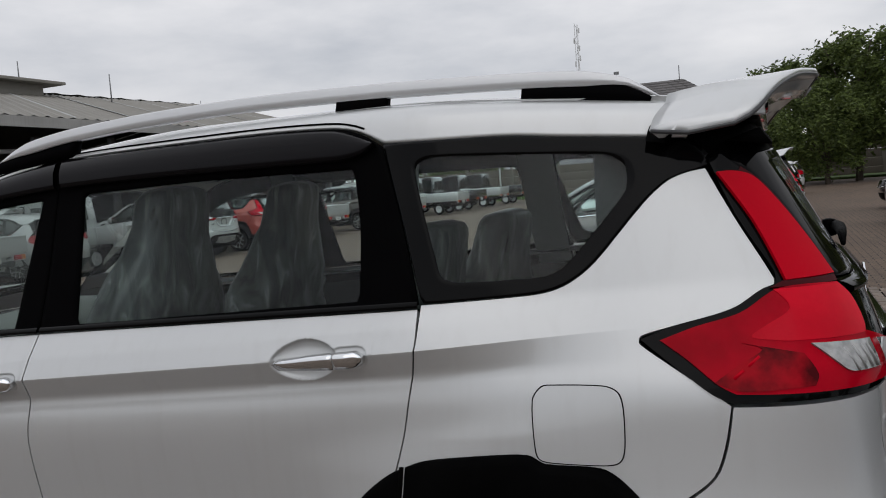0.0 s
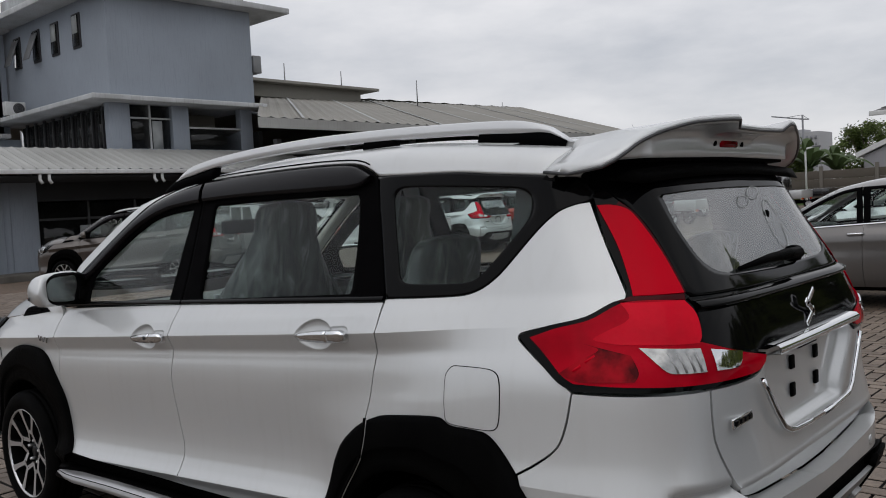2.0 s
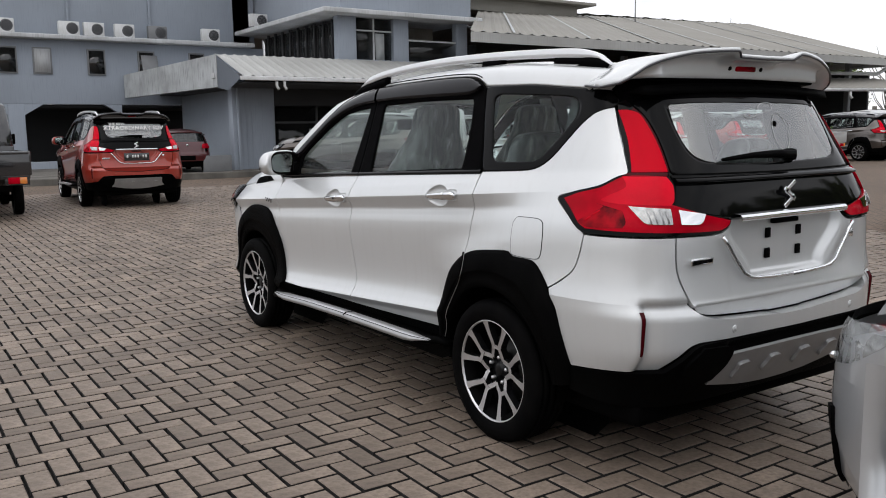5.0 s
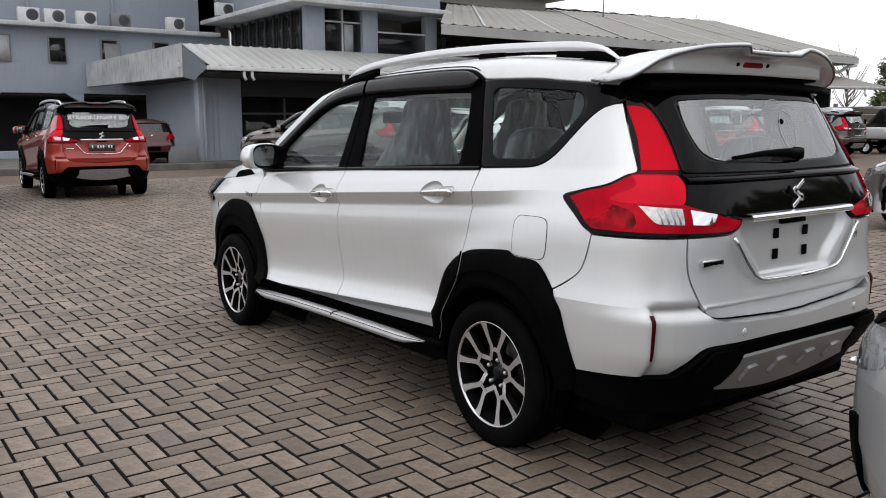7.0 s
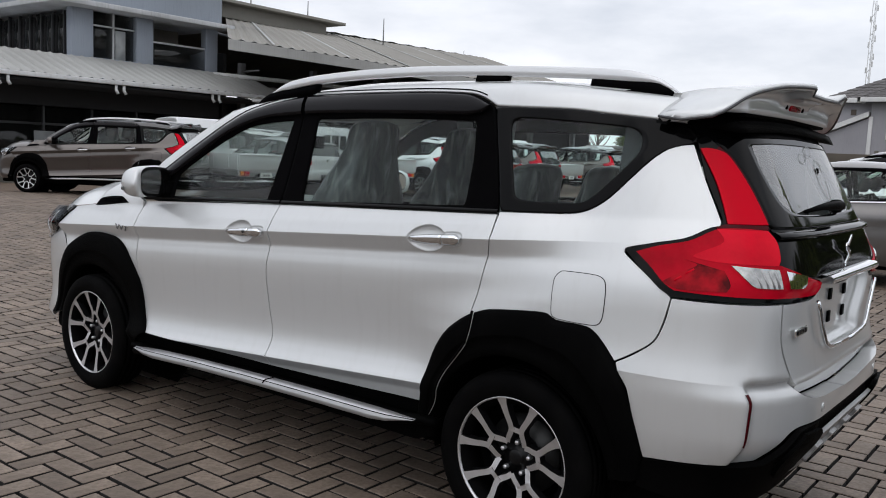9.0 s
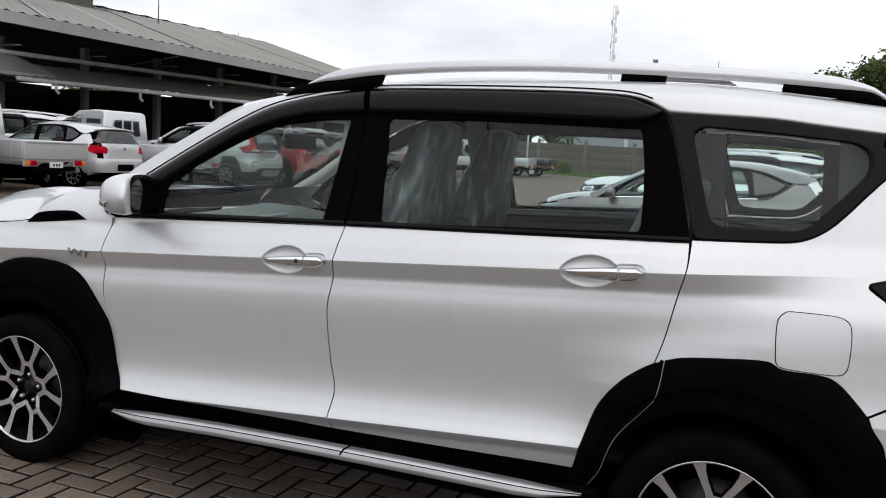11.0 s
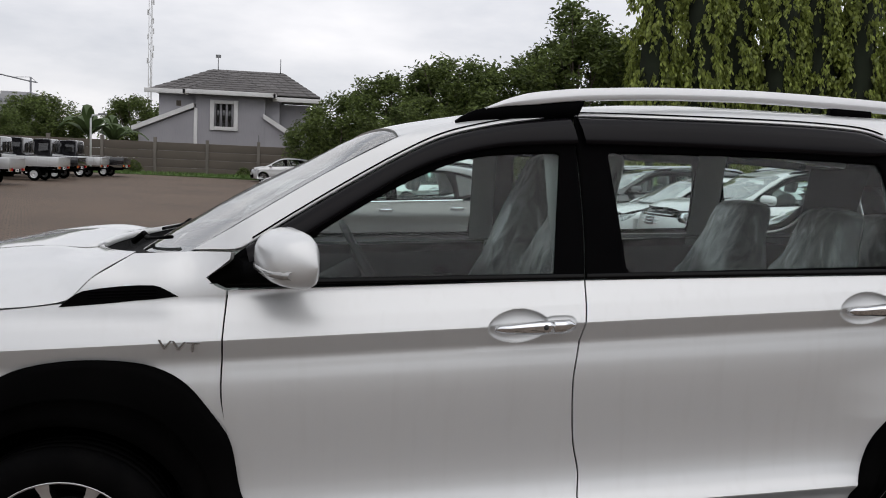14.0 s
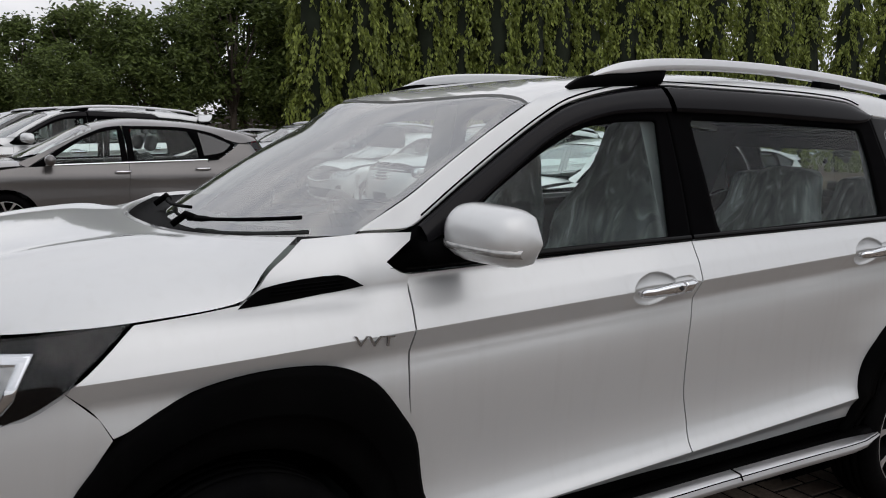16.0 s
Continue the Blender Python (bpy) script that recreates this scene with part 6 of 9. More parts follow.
# ---- plaster, slabs, roofs ----
M["plaster"] = mat("grey_blue_render", (0.30, 0.335, 0.385), 0.85, var=0.30, scale=0.35, tint=(0.17, 0.19, 0.21), streak=0.30, fine=0.12, fine_scale=30, bump=0.2)
M["slab"] = mat("stained_white_slab", (0.50, 0.51, 0.52), 0.8, var=0.4, scale=1.1, tint=(0.2, 0.2, 0.19), streak=0.5, bump=0.2)
M["stain"] = mat("mouldy_concrete", (0.42, 0.44, 0.45), 0.85, var=0.6, scale=1.0, tint=(0.14, 0.145, 0.14), streak=0.75, bump=0.3)
# shade under roofs and canopy is put into this near-black wall colour
M["dim"] = mat("interior_painted_dark", (0.03, 0.031, 0.033), 0.9, var=0.3, scale=1)
M["sheet"] = mat("grey_roof_sheet", (0.38, 0.38, 0.365), 0.55, 0.2, var=0.35, scale=0.4, tint=(0.17, 0.165, 0.15), streak=0.25, rough_var=0.2)
M["sheetold"] = mat("weathered_roof_sheet", (0.235, 0.225, 0.20), 0.75, 0.0, var=0.4, scale=0.22, tint=(0.15, 0.14, 0.12), streak=0.3)
M["whitemetal"] = mat("white_painted_metal", (0.62, 0.63, 0.63), 0.5, var=0.35, scale=2, tint=(0.3, 0.29, 0.27), streak=0.4)
M["steel"] = mat("grey_steel", (0.2, 0.205, 0.21), 0.5, 0.4, var=0.3, scale=2)
M["frame"] = mat("dark_window_frame", (0.03, 0.03, 0.033), 0.5)
M["kerb"] = mat("old_kerb_concrete", (0.13, 0.12, 0.105), 0.9, var=0.7, scale=1.2, tint=(0.035, 0.032, 0.028), bump=0.4, streak=0.3)
M["winglass"] = glass("office_glass", (0.10, 0.11, 0.12), 0.02, ior=1.32)
M["redcloth"] = mat("red_cloth", (0.35, 0.02, 0.03), 0.8, var=0.3)
M["paper"] = mat("sun_bleached_film", (0.42, 0.44, 0.44), 0.7, var=0.5, scale=2)
M["brickwall"] = mat("old_boundary_wall", (0.115, 0.095, 0.078), 0.92, var=0.55, scale=0.5, tint=(0.08, 0.072, 0.06), streak=0.4, bump=0.3)
M["post"] = mat("wall_post_concrete", (0.165, 0.148, 0.13), 0.9, var=0.4, scale=1.2, streak=0.4)
M["housegrey"] = mat("house_grey_render", (0.33, 0.325, 0.345), 0.85, var=0.2, scale=0.4, streak=0.15)
M["housetrim"] = mat("house_white_trim", (0.68, 0.68, 0.67), 0.7, var=0.2, scale=1, streak=0.2)
M["rooftile"] = mat("grey_brown_roof_tile", (0.13, 0.122, 0.12), 0.85, island=0.45, var=0.3, scale=0.6)
M["grass"] = mat("grass_blades", (0.09, 0.16, 0.03), 0.8, island=0.5, tint=(0.05, 0.10, 0.02))
M["turf"] = mat("turf", (0.06, 0.10, 0.025), 0.95, var=0.5, scale=0.8)
M["bark"] = mat("bark", (0.075, 0.06, 0.045), 0.95, var=0.4, scale=6, bump=0.6, fine_scale=40)


def leaf_mat(name, c, tint):
    m = mat(name, c, 0.55, island=0.75, tint=tint, spec=0.3)
    n, l = m.node_tree.nodes, m.node_tree.links
    b = n["Principled BSDF"]
    tr = n.new("ShaderNodeBsdfTranslucent")
    l.new(b.inputs["Base Color"].links[0].from_socket, tr.inputs[0])
    mx = n.new("ShaderNodeMixShader")
    mx.inputs[0].default_value = 0.25
    l.new(b.outputs[0], mx.inputs[1])
    l.new(tr.outputs[0], mx.inputs[2])
    l.new(mx.outputs[0], n["Material Output"].inputs[0])
    return m


# pale to near-black, leaf by leaf: lit tips and shaded depth as colour
M["leaf"] = leaf_mat("broad_leaves", (0.15, 0.20, 0.052), (0.012, 0.021, 0.008))
M["ashoka"] = leaf_mat("drooping_leaves", (0.30, 0.36, 0.075), (0.015, 0.026, 0.010))
M["palm"] = leaf_mat("palm_leaves", (0.08, 0.12, 0.045), (0.04, 0.06, 0.02))

M["balcony"] = mat("cream_render", (0.30, 0.28, 0.24), 0.9, var=0.3, scale=1.5)
WX = -25.5   # facade of the front block


def bx(name, x0, x1, y0, y1, z0, z1, m, parent=None, bevel=0.02, label=""):
    b = boxmesh(abs(x1 - x0), abs(y1 - y0), abs(z1 - z0), bevel, ((x0 + x1) / 2, (y0 + y1) / 2, (z0 + z1) / 2))
    return part(name, b, m, parent, label, smooth=False)


def bxf(name, x0, x1, y0, y1, z0, z1, *rest):
    """A box of the front block, which stands a little off the wing's grid."""
    return bx(name, x0, x1, y0 + 0.36, y1 + 0.36, z0 + 0.1, z1 + 0.1, *rest)


# ---- office building ----
office = tagged(new("office_building"), "two-storey grey-blue rendered office with stained slabs and air conditioners", "building")
# front block: ground floor, recessed glass floor, rendered box above
bx("wall", WX - 7.5, WX - 0.02, 8.35, 8.6, -0.6, 3.2, M["plaster"], office)
bx("column", WX - 0.35, WX + 0.05, 7.85, 8.35, -0.6, 3.3, M["plaster"], office)
bx("drain_pipe", WX + 0.06, WX + 0.16, 8.0, 8.1, -0.4, 3.1, M["plaster"], office)
bx("wall", WX - 0.3, WX - 0.05, 8.6, 9.5, -0.6, 3.2, M["plaster"], office)
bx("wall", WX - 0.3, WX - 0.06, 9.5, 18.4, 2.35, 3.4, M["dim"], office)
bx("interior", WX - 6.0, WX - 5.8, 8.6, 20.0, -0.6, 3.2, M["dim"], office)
for k in range(5):
    y = 9.5 + 1.75 * k
    pane = bx("shop_window", WX - 0.2, WX - 0.18, y + 0.05, y + 1.7, -0.05, 2.3, M["winglass"], office, 0)
    bx("window_frame", WX - 0.24, WX - 0.14, y - 0.03, y + 0.05, -0.2, 2.35, M["frame"], office, 0.01)
    bx("window_frame", WX - 0.24, WX - 0.14, y + 0.05, y + 1.72, 1.70, 1.78, M["frame"], office, 0.01)
bx("poster", WX - 0.12, WX - 0.10, 10.9, 11.6, -0.1, 1.5, M["paper"], office, 0, "pale leaning board by the door")
bx("step", WX - 0.3, WX + 1.1, 9.0, 12.2, -0.32, -0.14, M["kerb"], office)
# middle floor
bxf("slab", WX - 8, WX + 0.02, 11.75, 18.4, 3.55, 4.05, M["plaster"], office)
for y0, y1 in ((11.82, 12.62), (14.3, 15.0), (17.35, 17.9)):
    bxf("column", WX - 0.35, WX, y0, y1, 4.0, 5.7, M["plaster"], office)
bxf("interior", WX - 3.4, WX - 3.2, 12.3, 15.0, 4.0, 5.7, M["dim"], office)
bxf("balcony_back", WX - 2.4, WX - 2.2, 15.0, 17.6, 4.0, 5.7, M["balcony"], office)
for k in range(2):
    y0 = 12.62 + 0.84 * k
    bxf("window_pane", WX - 0.2, WX - 0.18, y0 + 0.04, y0 + 0.82, 4.05, 5.65, M["winglass"], office, 0)
    bxf("window_frame", WX - 0.24, WX - 0.13, y0 - 0.03, y0 + 0.04, 4.0, 5.7, M["slab"], office, 0.01)
bxf("window_frame", WX - 0.24, WX - 0.13, 12.6, 14.3, 5.15, 5.21, M["slab"], office, 0.01)
bxf("torn_film", WX - 0.165, WX - 0.16, 13.55, 13.95, 4.05, 5.1, M["paper"], office, 0, "torn sun film on the glass")
bxf("balcony_glass", WX - 0.1, WX - 0.08, 15.0, 17.35, 4.05, 4.85, M["winglass"], office, 0)
bxf("balcony_rail", WX - 0.12, WX - 0.05, 15.0, 17.35, 4.85, 4.92, M["slab"], office, 0.01)
for k in range(9):
    x0 = WX - 0.7 - 0.8 * k
    bxf("window_pane", x0 - 0.72, x0, 11.93, 11.95, 4.05, 5.5, M["winglass"], office, 0)
    bxf("window_frame", x0, x0 + 0.08, 11.88, 12.0, 4.0, 5.6, M["frame"], office, 0.01)
bxf("red_bag", WX - 2.2, WX - 1.5, 12.2, 12.5, 4.1, 4.75, M["redcloth"], office, 0.1)
# eave slab round the upper box
bxf("eave_slab", WX - 9, WX + 0.75, 10.9, 18.15, 5.68, 5.86, M["slab"], office, 0.03)
bxf("upper_wall", WX - 9, WX - 0.02, 11.95, 18.1, 5.86, 9.62, M["plaster"], office)
bxf("roof_slab", WX - 9, WX + 0.7, 10.9, 19.6, 9.62, 9.85, M["slab"], office, 0.03)
bxf("parapet", WX - 8.8, WX - 0.2, 11.95, 18.0, 9.85, 10.9, M["stain"], office)
for k, x0 in enumerate((-27.36, -29.14, -30.78, -32.60)):
    bxf("window_frame", x0 - 0.62, x0, 11.90, 11.97, 7.92, 9.18, M["frame"], office, 0.01)
    bxf("window_pane", x0 - 0.55, x0 - 0.07, 11.86, 11.88, 8.0, 9.1, M["winglass"], office, 0)
    if k < 2:
        bxf("window_blind", x0 - 0.50, x0 - 0.10, 11.84, 11.855, 8.45, 9.08, M["paper"], office, 0)
    else:
        sash = part("open_sash", boxmesh(0.56, 0.04, 1.12, 0.01), M["steel"], office, "", smooth=False)
        sash.matrix_local = pose(x0 - 0.31, 12.02, 8.62, -20, 0, 0)
bxf("wall_unit", WX - 0.6, WX + 0.05, 18.12, 18.5, 7.2, 7.9, M["steel"], office)
# left wing
LX = -33.0
bx("wall", LX - 0.3, LX, -6.0, 12.2, 2.62, 5.15, M["plaster"], office)
bx("flat_roof", LX, WX, 7.25, 11.9, 3.3, 3.5, M["slab"], office)
bx("wall", LX - 0.3, LX, 1.55, 2.15, -0.6, 2.62, M["plaster"], office)
bx("wall", LX - 0.3, LX, 9.3, 9.9, -0.6, 2.62, M["plaster"], office)
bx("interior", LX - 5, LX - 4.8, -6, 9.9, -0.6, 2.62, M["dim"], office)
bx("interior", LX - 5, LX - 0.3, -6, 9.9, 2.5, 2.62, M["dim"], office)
for y, z in ((1.55, 2.4), (2.15, 2.4), (5.85, 2.4)):
    b = bmesh.new()
    s = -1 if y == 1.55 or y == 5.85 else 1
    vv = [b.verts.new(p) for p in ((LX, y, 2.62), (LX, y + 0.7 * s, 2.62), (LX, y, 2.2), (LX - 0.3, y, 2.62), (LX - 0.3, y + 0.7 * s, 2.62), (LX - 0.3, y, 2.2))]
    for q in ((0, 1, 2), (3, 5, 4), (0, 3, 4, 1), (1, 4, 5, 2), (0, 2, 5, 3)):
        b.faces.new([vv[i] for i in q])
    bmesh.ops.recalc_face_normals(b, faces=b.faces)
    part("haunch", b, M["plaster"], office, smooth=False)
bx("wing_slab", LX - 1.0, LX + 0.55, -6, 11.6, 5.15, 5.32, M["slab"], office, 0.03)
bx("wing_wall", LX - 1.3, LX - 1.0, -6, 12.2, 5.32, 9.6, M["plaster"], office)
bx("wing_return", LX - 1.0, WX - 8.5, 11.2, 11.95, 5.32, 9.6, M["plaster"], office)
bx("wing_roof", LX - 6, LX - 0.3, -6, 12.2, 9.6, 9.85, M["slab"], office, 0.03)
for y, op in ((1.67, 0), (2.92, 1), (4.95, 0), (6.95, 2), (9.1, 0)):
    fr = bx("window_frame", LX - 0.05, LX + 0.06, y - 0.35, y + 0.35, 3.80, 4.84, M["steel"], office, 0.01)
    bx("window_pane", LX + 0.065, LX + 0.075, y - 0.29, y + 0.29, 3.86, 4.78, M["slab"] if op == 1 else M["darkglass"], office, 0)
    if op == 2:
        b = boxmesh(0.04, 0.66, 1.06, 0.01)
        s = part("open_sash", b, M["steel"], office, "", smooth=False)
        s.matrix_local = pose(LX + 0.25, y + 0.1, 4.15, 0, -16, 0)
for y0, y1 in ((4.0, 4.35), (7.3, 7.6)):
    bx("wall_pipe", LX - 0.98, LX - 0.9, y0 + 0.1, y0 + 0.2, 5.3, 9.6, M["plaster"], office, 0.02)
for y in (0.9, 2.6):
    bx("upper_window", LX - 1.02, LX - 0.96, y, y + 0.7, 6.9, 7.9, M["paper"], office, 0.01)
bx("low_wall", LX + 0.1, LX + 0.3, -6, 5.8, -0.6, 0.35, M["plaster"], office)


def ac_unit(x, y, z, dark=False):
    u = thing("air_conditioner", "dark grey outdoor air conditioner on the slab" if dark else "weathered white outdoor air conditioner unit on the slab", "air conditioner", "air conditioners on the slab")
    u.location = (x, y, z)
    body = M["steel"] if dark else M["whitemetal"]
    part("casing", boxmesh(0.30, 0.78, 0.54, 0.02, (0, 0, 0.31)), body, u, smooth=False)
    fan = part("fan_guard", lathe([(0.0, 0.0), (0.20, 0.0), (0.22, -0.012), (0.235, -0.02)], 24, 'X'), M["frame"], u)
    fan.location = (0.165, 0.12, 0.31)
    for r in (0.07, 0.13, 0.19):
        gr_ = part("guard_ring", lathe([(r + 0.006 * math.cos(a), 0.006 * math.sin(a)) for a in [2 * math.pi * i / 5 for i in range(5)]], 20, 'X', True), M["steel"], u)
        gr_.location = (0.175, 0.12, 0.31)
    for yy in (-0.28, 0.28):
        part("foot", boxmesh(0.34, 0.05, 0.05, 0.005, (0, yy, 0.025)), M["steel"], u)
    return u


for y, d in ((0.3, False), (1.62, False), (4.0, False), (4.95, False), (6.15, False), (7.5, True), (9.8, False)):
    ac_unit(LX - 0.1, y, 5.325, d)
ac_unit(WX - 6.6, 11.65, 5.965)

# canopy with ribbed sheets over the entrance
canopy = tagged(new("entrance_canopy"), "ribbed grey metal canopy with a stained concrete side band", "canopy")
canopy.location = (0.1, 0.22, 0.06)
ln = []
for i in range(12 * 11 + 1):
    y = 7.05 + 12.3 * i / 132
    rib = 0.035 if i % 4 == 0 else 0.0
    ln.append([(-22.9, y, 3.17 + rib), (-23.8, y, 3.47 + rib), (WX + 0.0, y, 4.06 + rib)])
part("roof_sheet", loft(ln), M["sheet"], canopy, smooth=False)
b = bmesh.new()
gv_ = [b.verts.new(q) for q in ((-25.55, 7.12, 4.05), (-22.95, 7.03, 3.12), (-24.3, 7.06, 2.76), (-25.55, 7.12, 2.92))]
b.faces.new(gv_)
bmesh.ops.solidify(b, geom=list(b.faces), thickness=0.12)
part("gable_board", b, M["plaster"], canopy, smooth=False)
bx("gutter", -22.98, -22.82, 7.0, 19.3, 3.03, 3.17, M["whitemetal"], canopy, 0.02)
for y in (8.25, 12.0, 15.8):
    for d in (0, 0.28):
        part("gutter_outlet", tube([(-22.9, y + d, 3.05), (-22.9, y + d, 2.86), (-22.86, y + d + 0.05, 2.74)], 0.05, 8), M["whitemetal"], canopy)
b = loft([[(-33.0, 5.75, 2.83), (-33.0, 5.75, 3.77), (-33.0, 5.97, 3.77), (-33.0, 5.97, 2.83)], [(-25.45, 7.10, 2.93), (-25.45, 7.10, 4.07), (-25.6, 7.3, 4.07), (-25.6, 7.3, 2.93)]], close_v=True, caps=True)
part("side_band", b, M["stain"], canopy, "water-stained concrete band", smooth=False)
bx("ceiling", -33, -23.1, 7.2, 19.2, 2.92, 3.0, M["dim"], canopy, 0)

# raised kerb in front of the offices
kb = bx("kerb", -33.5, -24.0, -8, 9.0, -0.62, 0.06, M["kerb"], None, 0.03)
tagged(kb, "old raised concrete kerb and apron", "kerb", kind="structure")
kb = bx("kerb", -33.5, -23.2, 9.0, 14.3, -0.62, 0.06, M["kerb"], None, 0.03)
tagged(kb, "old raised concrete kerb and apron", "kerb", kind="structure")
brd = bx("leaning_board", -24.6, -24.5, 6.4, 7.4, 0.06, 0.62, M["steel"], None, 0.01)
brd.matrix_local = Matrix.Translation((0, 0, 0))
tagged(brd, "dark sheet leaning at the office wall", "board")

# ---- long shed ----
shed = tagged(new("storage_shed"), "long open shed with weathered sheet roof and lower awning", "shed")
EX, EY0, EY1, EZ = -19.5, 14.1, 41.0, 4.66
RX, RY0, RY1, RZ, RZ1 = -33.0, 24.4, 47.0, 7.66, 8.2


def ribbed(p0, p1, q0, q1, n, rib=0.05):
    """Ribbed sheet between an edge p0-p1 below and q0-q1 above."""
    ls = []
    for i in range(n + 1):
        u = i / n
        a, b_ = Vector(p0).lerp(Vector(p1), u), Vector(q0).lerp(Vector(q1), u)
        h = rib if i % 3 == 0 else 0
        ls.append([a + Vector((0, 0, h)), a.lerp(b_, 0.5) + Vector((0, 0, h)), b_ + Vector((0, 0, h))])
    return loft(ls)


part("roof_front", ribbed((EX, EY0, EZ), (EX, EY1, EZ), (RX, RY0, RZ), (RX, RY1, RZ1), 150), M["sheetold"], shed, smooth=False)
part("roof_end", ribbed((EX, EY1, EZ), (-46.5, EY1, EZ), (RX, RY1, RZ1), (RX - 0.05, RY1, RZ1), 90), M["sheetold"], shed, smooth=False)
part("roof_back", ribbed((-46.5, EY1, EZ), (-46.5, EY0, EZ), (RX, RY1, RZ1), (RX, EY0, RZ), 60), M["sheetold"], shed, smooth=False)
for i in range(7):
    y = 16.0 + 3.6 * i
    u = (y - EY0) / (EY1 - EY0)
    a, c = Vector((EX, EY0, EZ + 0.06)).lerp(Vector((EX, EY1, EZ + 0.06)), u), Vector((RX, RY0, RZ + 0.06)).lerp(Vector((RX, RY1, RZ1 + 0.06)), u)
    part("roof_light", loft([[a + Vector((0, -0.06, 0)), c + Vector((0, -0.06, 0))], [a + Vector((0, 0.06, 0)), c + Vector((0, 0.06, 0))]]), M["paper"], shed)
bx("ridge_vent", RX - 1.2, RX + 1.2, RY0 - 2.0, 30.3, RZ - 0.2, RZ + 0.45, M["sheetold"], shed)
bx("ridge_cap", RX - 1.6, RX + 1.8, RY0 - 2.2, 31.2, RZ + 0.45, RZ + 0.60, M["sheetold"], shed)
part("fascia", ribbed((EX + 0.02, EY0, EZ - 0.34), (EX + 0.02, EY1, EZ - 0.34), (EX + 0.02, EY0, EZ), (EX + 0.02, EY1, EZ), 160, 0.0), M["sheet"], shed, smooth=False)
bx("fascia_end", EX, -46, EY1 - 0.02, EY1 + 0.02, EZ - 0.34, EZ, M["sheet"], shed, 0)
AW0, AW1 = Vector((-22.55, 17.6, 3.06)), Vector((-17.4, 40.0, 3.06))
AWB = Vector((-2.9, 0.3, 0.66))
part("awning", ribbed(AW0, AW1, AW0 + AWB, AW1 + AWB, 150, 0.035), M["sheetold"], shed, smooth=False)
part("awning_gutter", loft([[q + Vector(d) for d in ((0.0, 0, -0.14), (0.12, 0, -0.13), (0.14, 0, 0.0), (0.0, 0, 0.0))] for q in (AW0, AW0.lerp(AW1, 0.5), AW1)], close_v=True, caps=True), M["whitemetal"], shed)
part("rain_pipe", tube([AW0 + AWB + Vector((0.2, 0, 0.32)), AW0.lerp(AW1, 0.5) + AWB + Vector((0.2, 0, 0.28)), AW1 + AWB + Vector((0.2, 0, 0.22)), AW1 + AWB + Vector((0.5, 0.3, 0.5)), AW1 + AWB + Vector((0.9, 0.4, 0.55))], 0.09, 8), M["whitemetal"], shed)
for i in range(7):
    q = AW0.lerp(AW1, 0.06 + 0.145 * i)
    back = q + AWB
    bx("post", back.x - 0.2, back.x + 0.05, back.y - 0.12, back.y + 0.12, -0.5, 4.6, M["steel"], shed, 0.01)
    part("gutter_outlet", tube([q + Vector((0.06, 0, -0.12)), q + Vector((0.06, 0, -0.34)), q + Vector((0.12, 0.06, -0.46))], 0.055, 8), M["whitemetal"], shed)
    part("bracket", tube([back + Vector((0, 0, 0.55)), back + Vector((1.0, 0, 0.57))], 0.04, 6), M["steel"], shed)
    part("truss", tube([(-22.0, back.y, 4.9), (-27, back.y, 5.9), (-33, back.y, 7.4)], 0.06, 5), M["steel"], shed)
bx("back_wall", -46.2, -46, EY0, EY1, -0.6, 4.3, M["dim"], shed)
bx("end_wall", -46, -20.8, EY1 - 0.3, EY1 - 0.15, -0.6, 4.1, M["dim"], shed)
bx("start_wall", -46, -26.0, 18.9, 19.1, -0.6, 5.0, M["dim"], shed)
bx("lean_to", -20.8, -17.6, 40.5, 42.5, 2.0, 2.15, M["whitemetal"], shed)
bx("lean_to_wall", -20.8, -20.6, 40.5, 42.5, -0.6, 2.0, M["kerb"], shed)
for y in (24.0, 33.5):
    t = thing("tube_light", "lit fluorescent tube under the shed roof", "lamp", "tube lights in the shed")
    t.location = (-30, y, 3.5)
    em = bpy.data.materials.get("tube_glow") or bpy.data.materials.new("tube_glow")
    em.use_nodes = True
    em.node_tree.nodes["Principled BSDF"].inputs["Emission Color"].default_value = (1, 1, 0.97, 1)
    em.node_tree.nodes["Principled BSDF"].inputs["Emission Strength"].default_value = 4.0
    part("tube", tube([(0, -0.6, 0), (0, 0.6, 0)], 0.02, 8), em, t)
    part("holder", boxmesh(0.06, 1.25, 0.05, 0.01, (0, 0, 0.045)), M["whitemetal"], t)

# ---- boundary wall, grass, house ----
bw = tagged(new("boundary_wall"), "stained brown precast boundary wall with concrete posts", "wall", kind="structure")
bw.location = (0, 0, 0.40)
for k in range(30):
    x = -46 + 3.4 * k
    top = 2.25 + 0.04 * math.sin(k * 2.1)
    for r in range(4):
        bx("wall_panel", x + 0.08, x + 3.32, 56.0, 56.12, 0.0 + 0.555 * r - 0.2, 0.545 + 0.555 * r - 0.2, M["brickwall"], bw, 0.015)
    b = bx("wall_post", x - 0.1, x + 0.1, 55.92, 56.2, -0.6, top + 0.05, M["post"], bw, 0.02)
    if k % 3 == 0:
        part("wire_arm", tube([(x, 56.05, top), (x, 56.05, top + 0.35), (x, 55.85, top + 0.5)], 0.025, 5), M["steel"], bw)
gr = bx("grass_verge", -45, 12, 50.5, 56.0, -0.6, 0.34, M["turf"], None, 0.03)
tagged(gr, "green grass verge along the boundary wall", "grass", kind="structure")
rg = random.Random(3)
gvts, gfs = [], []
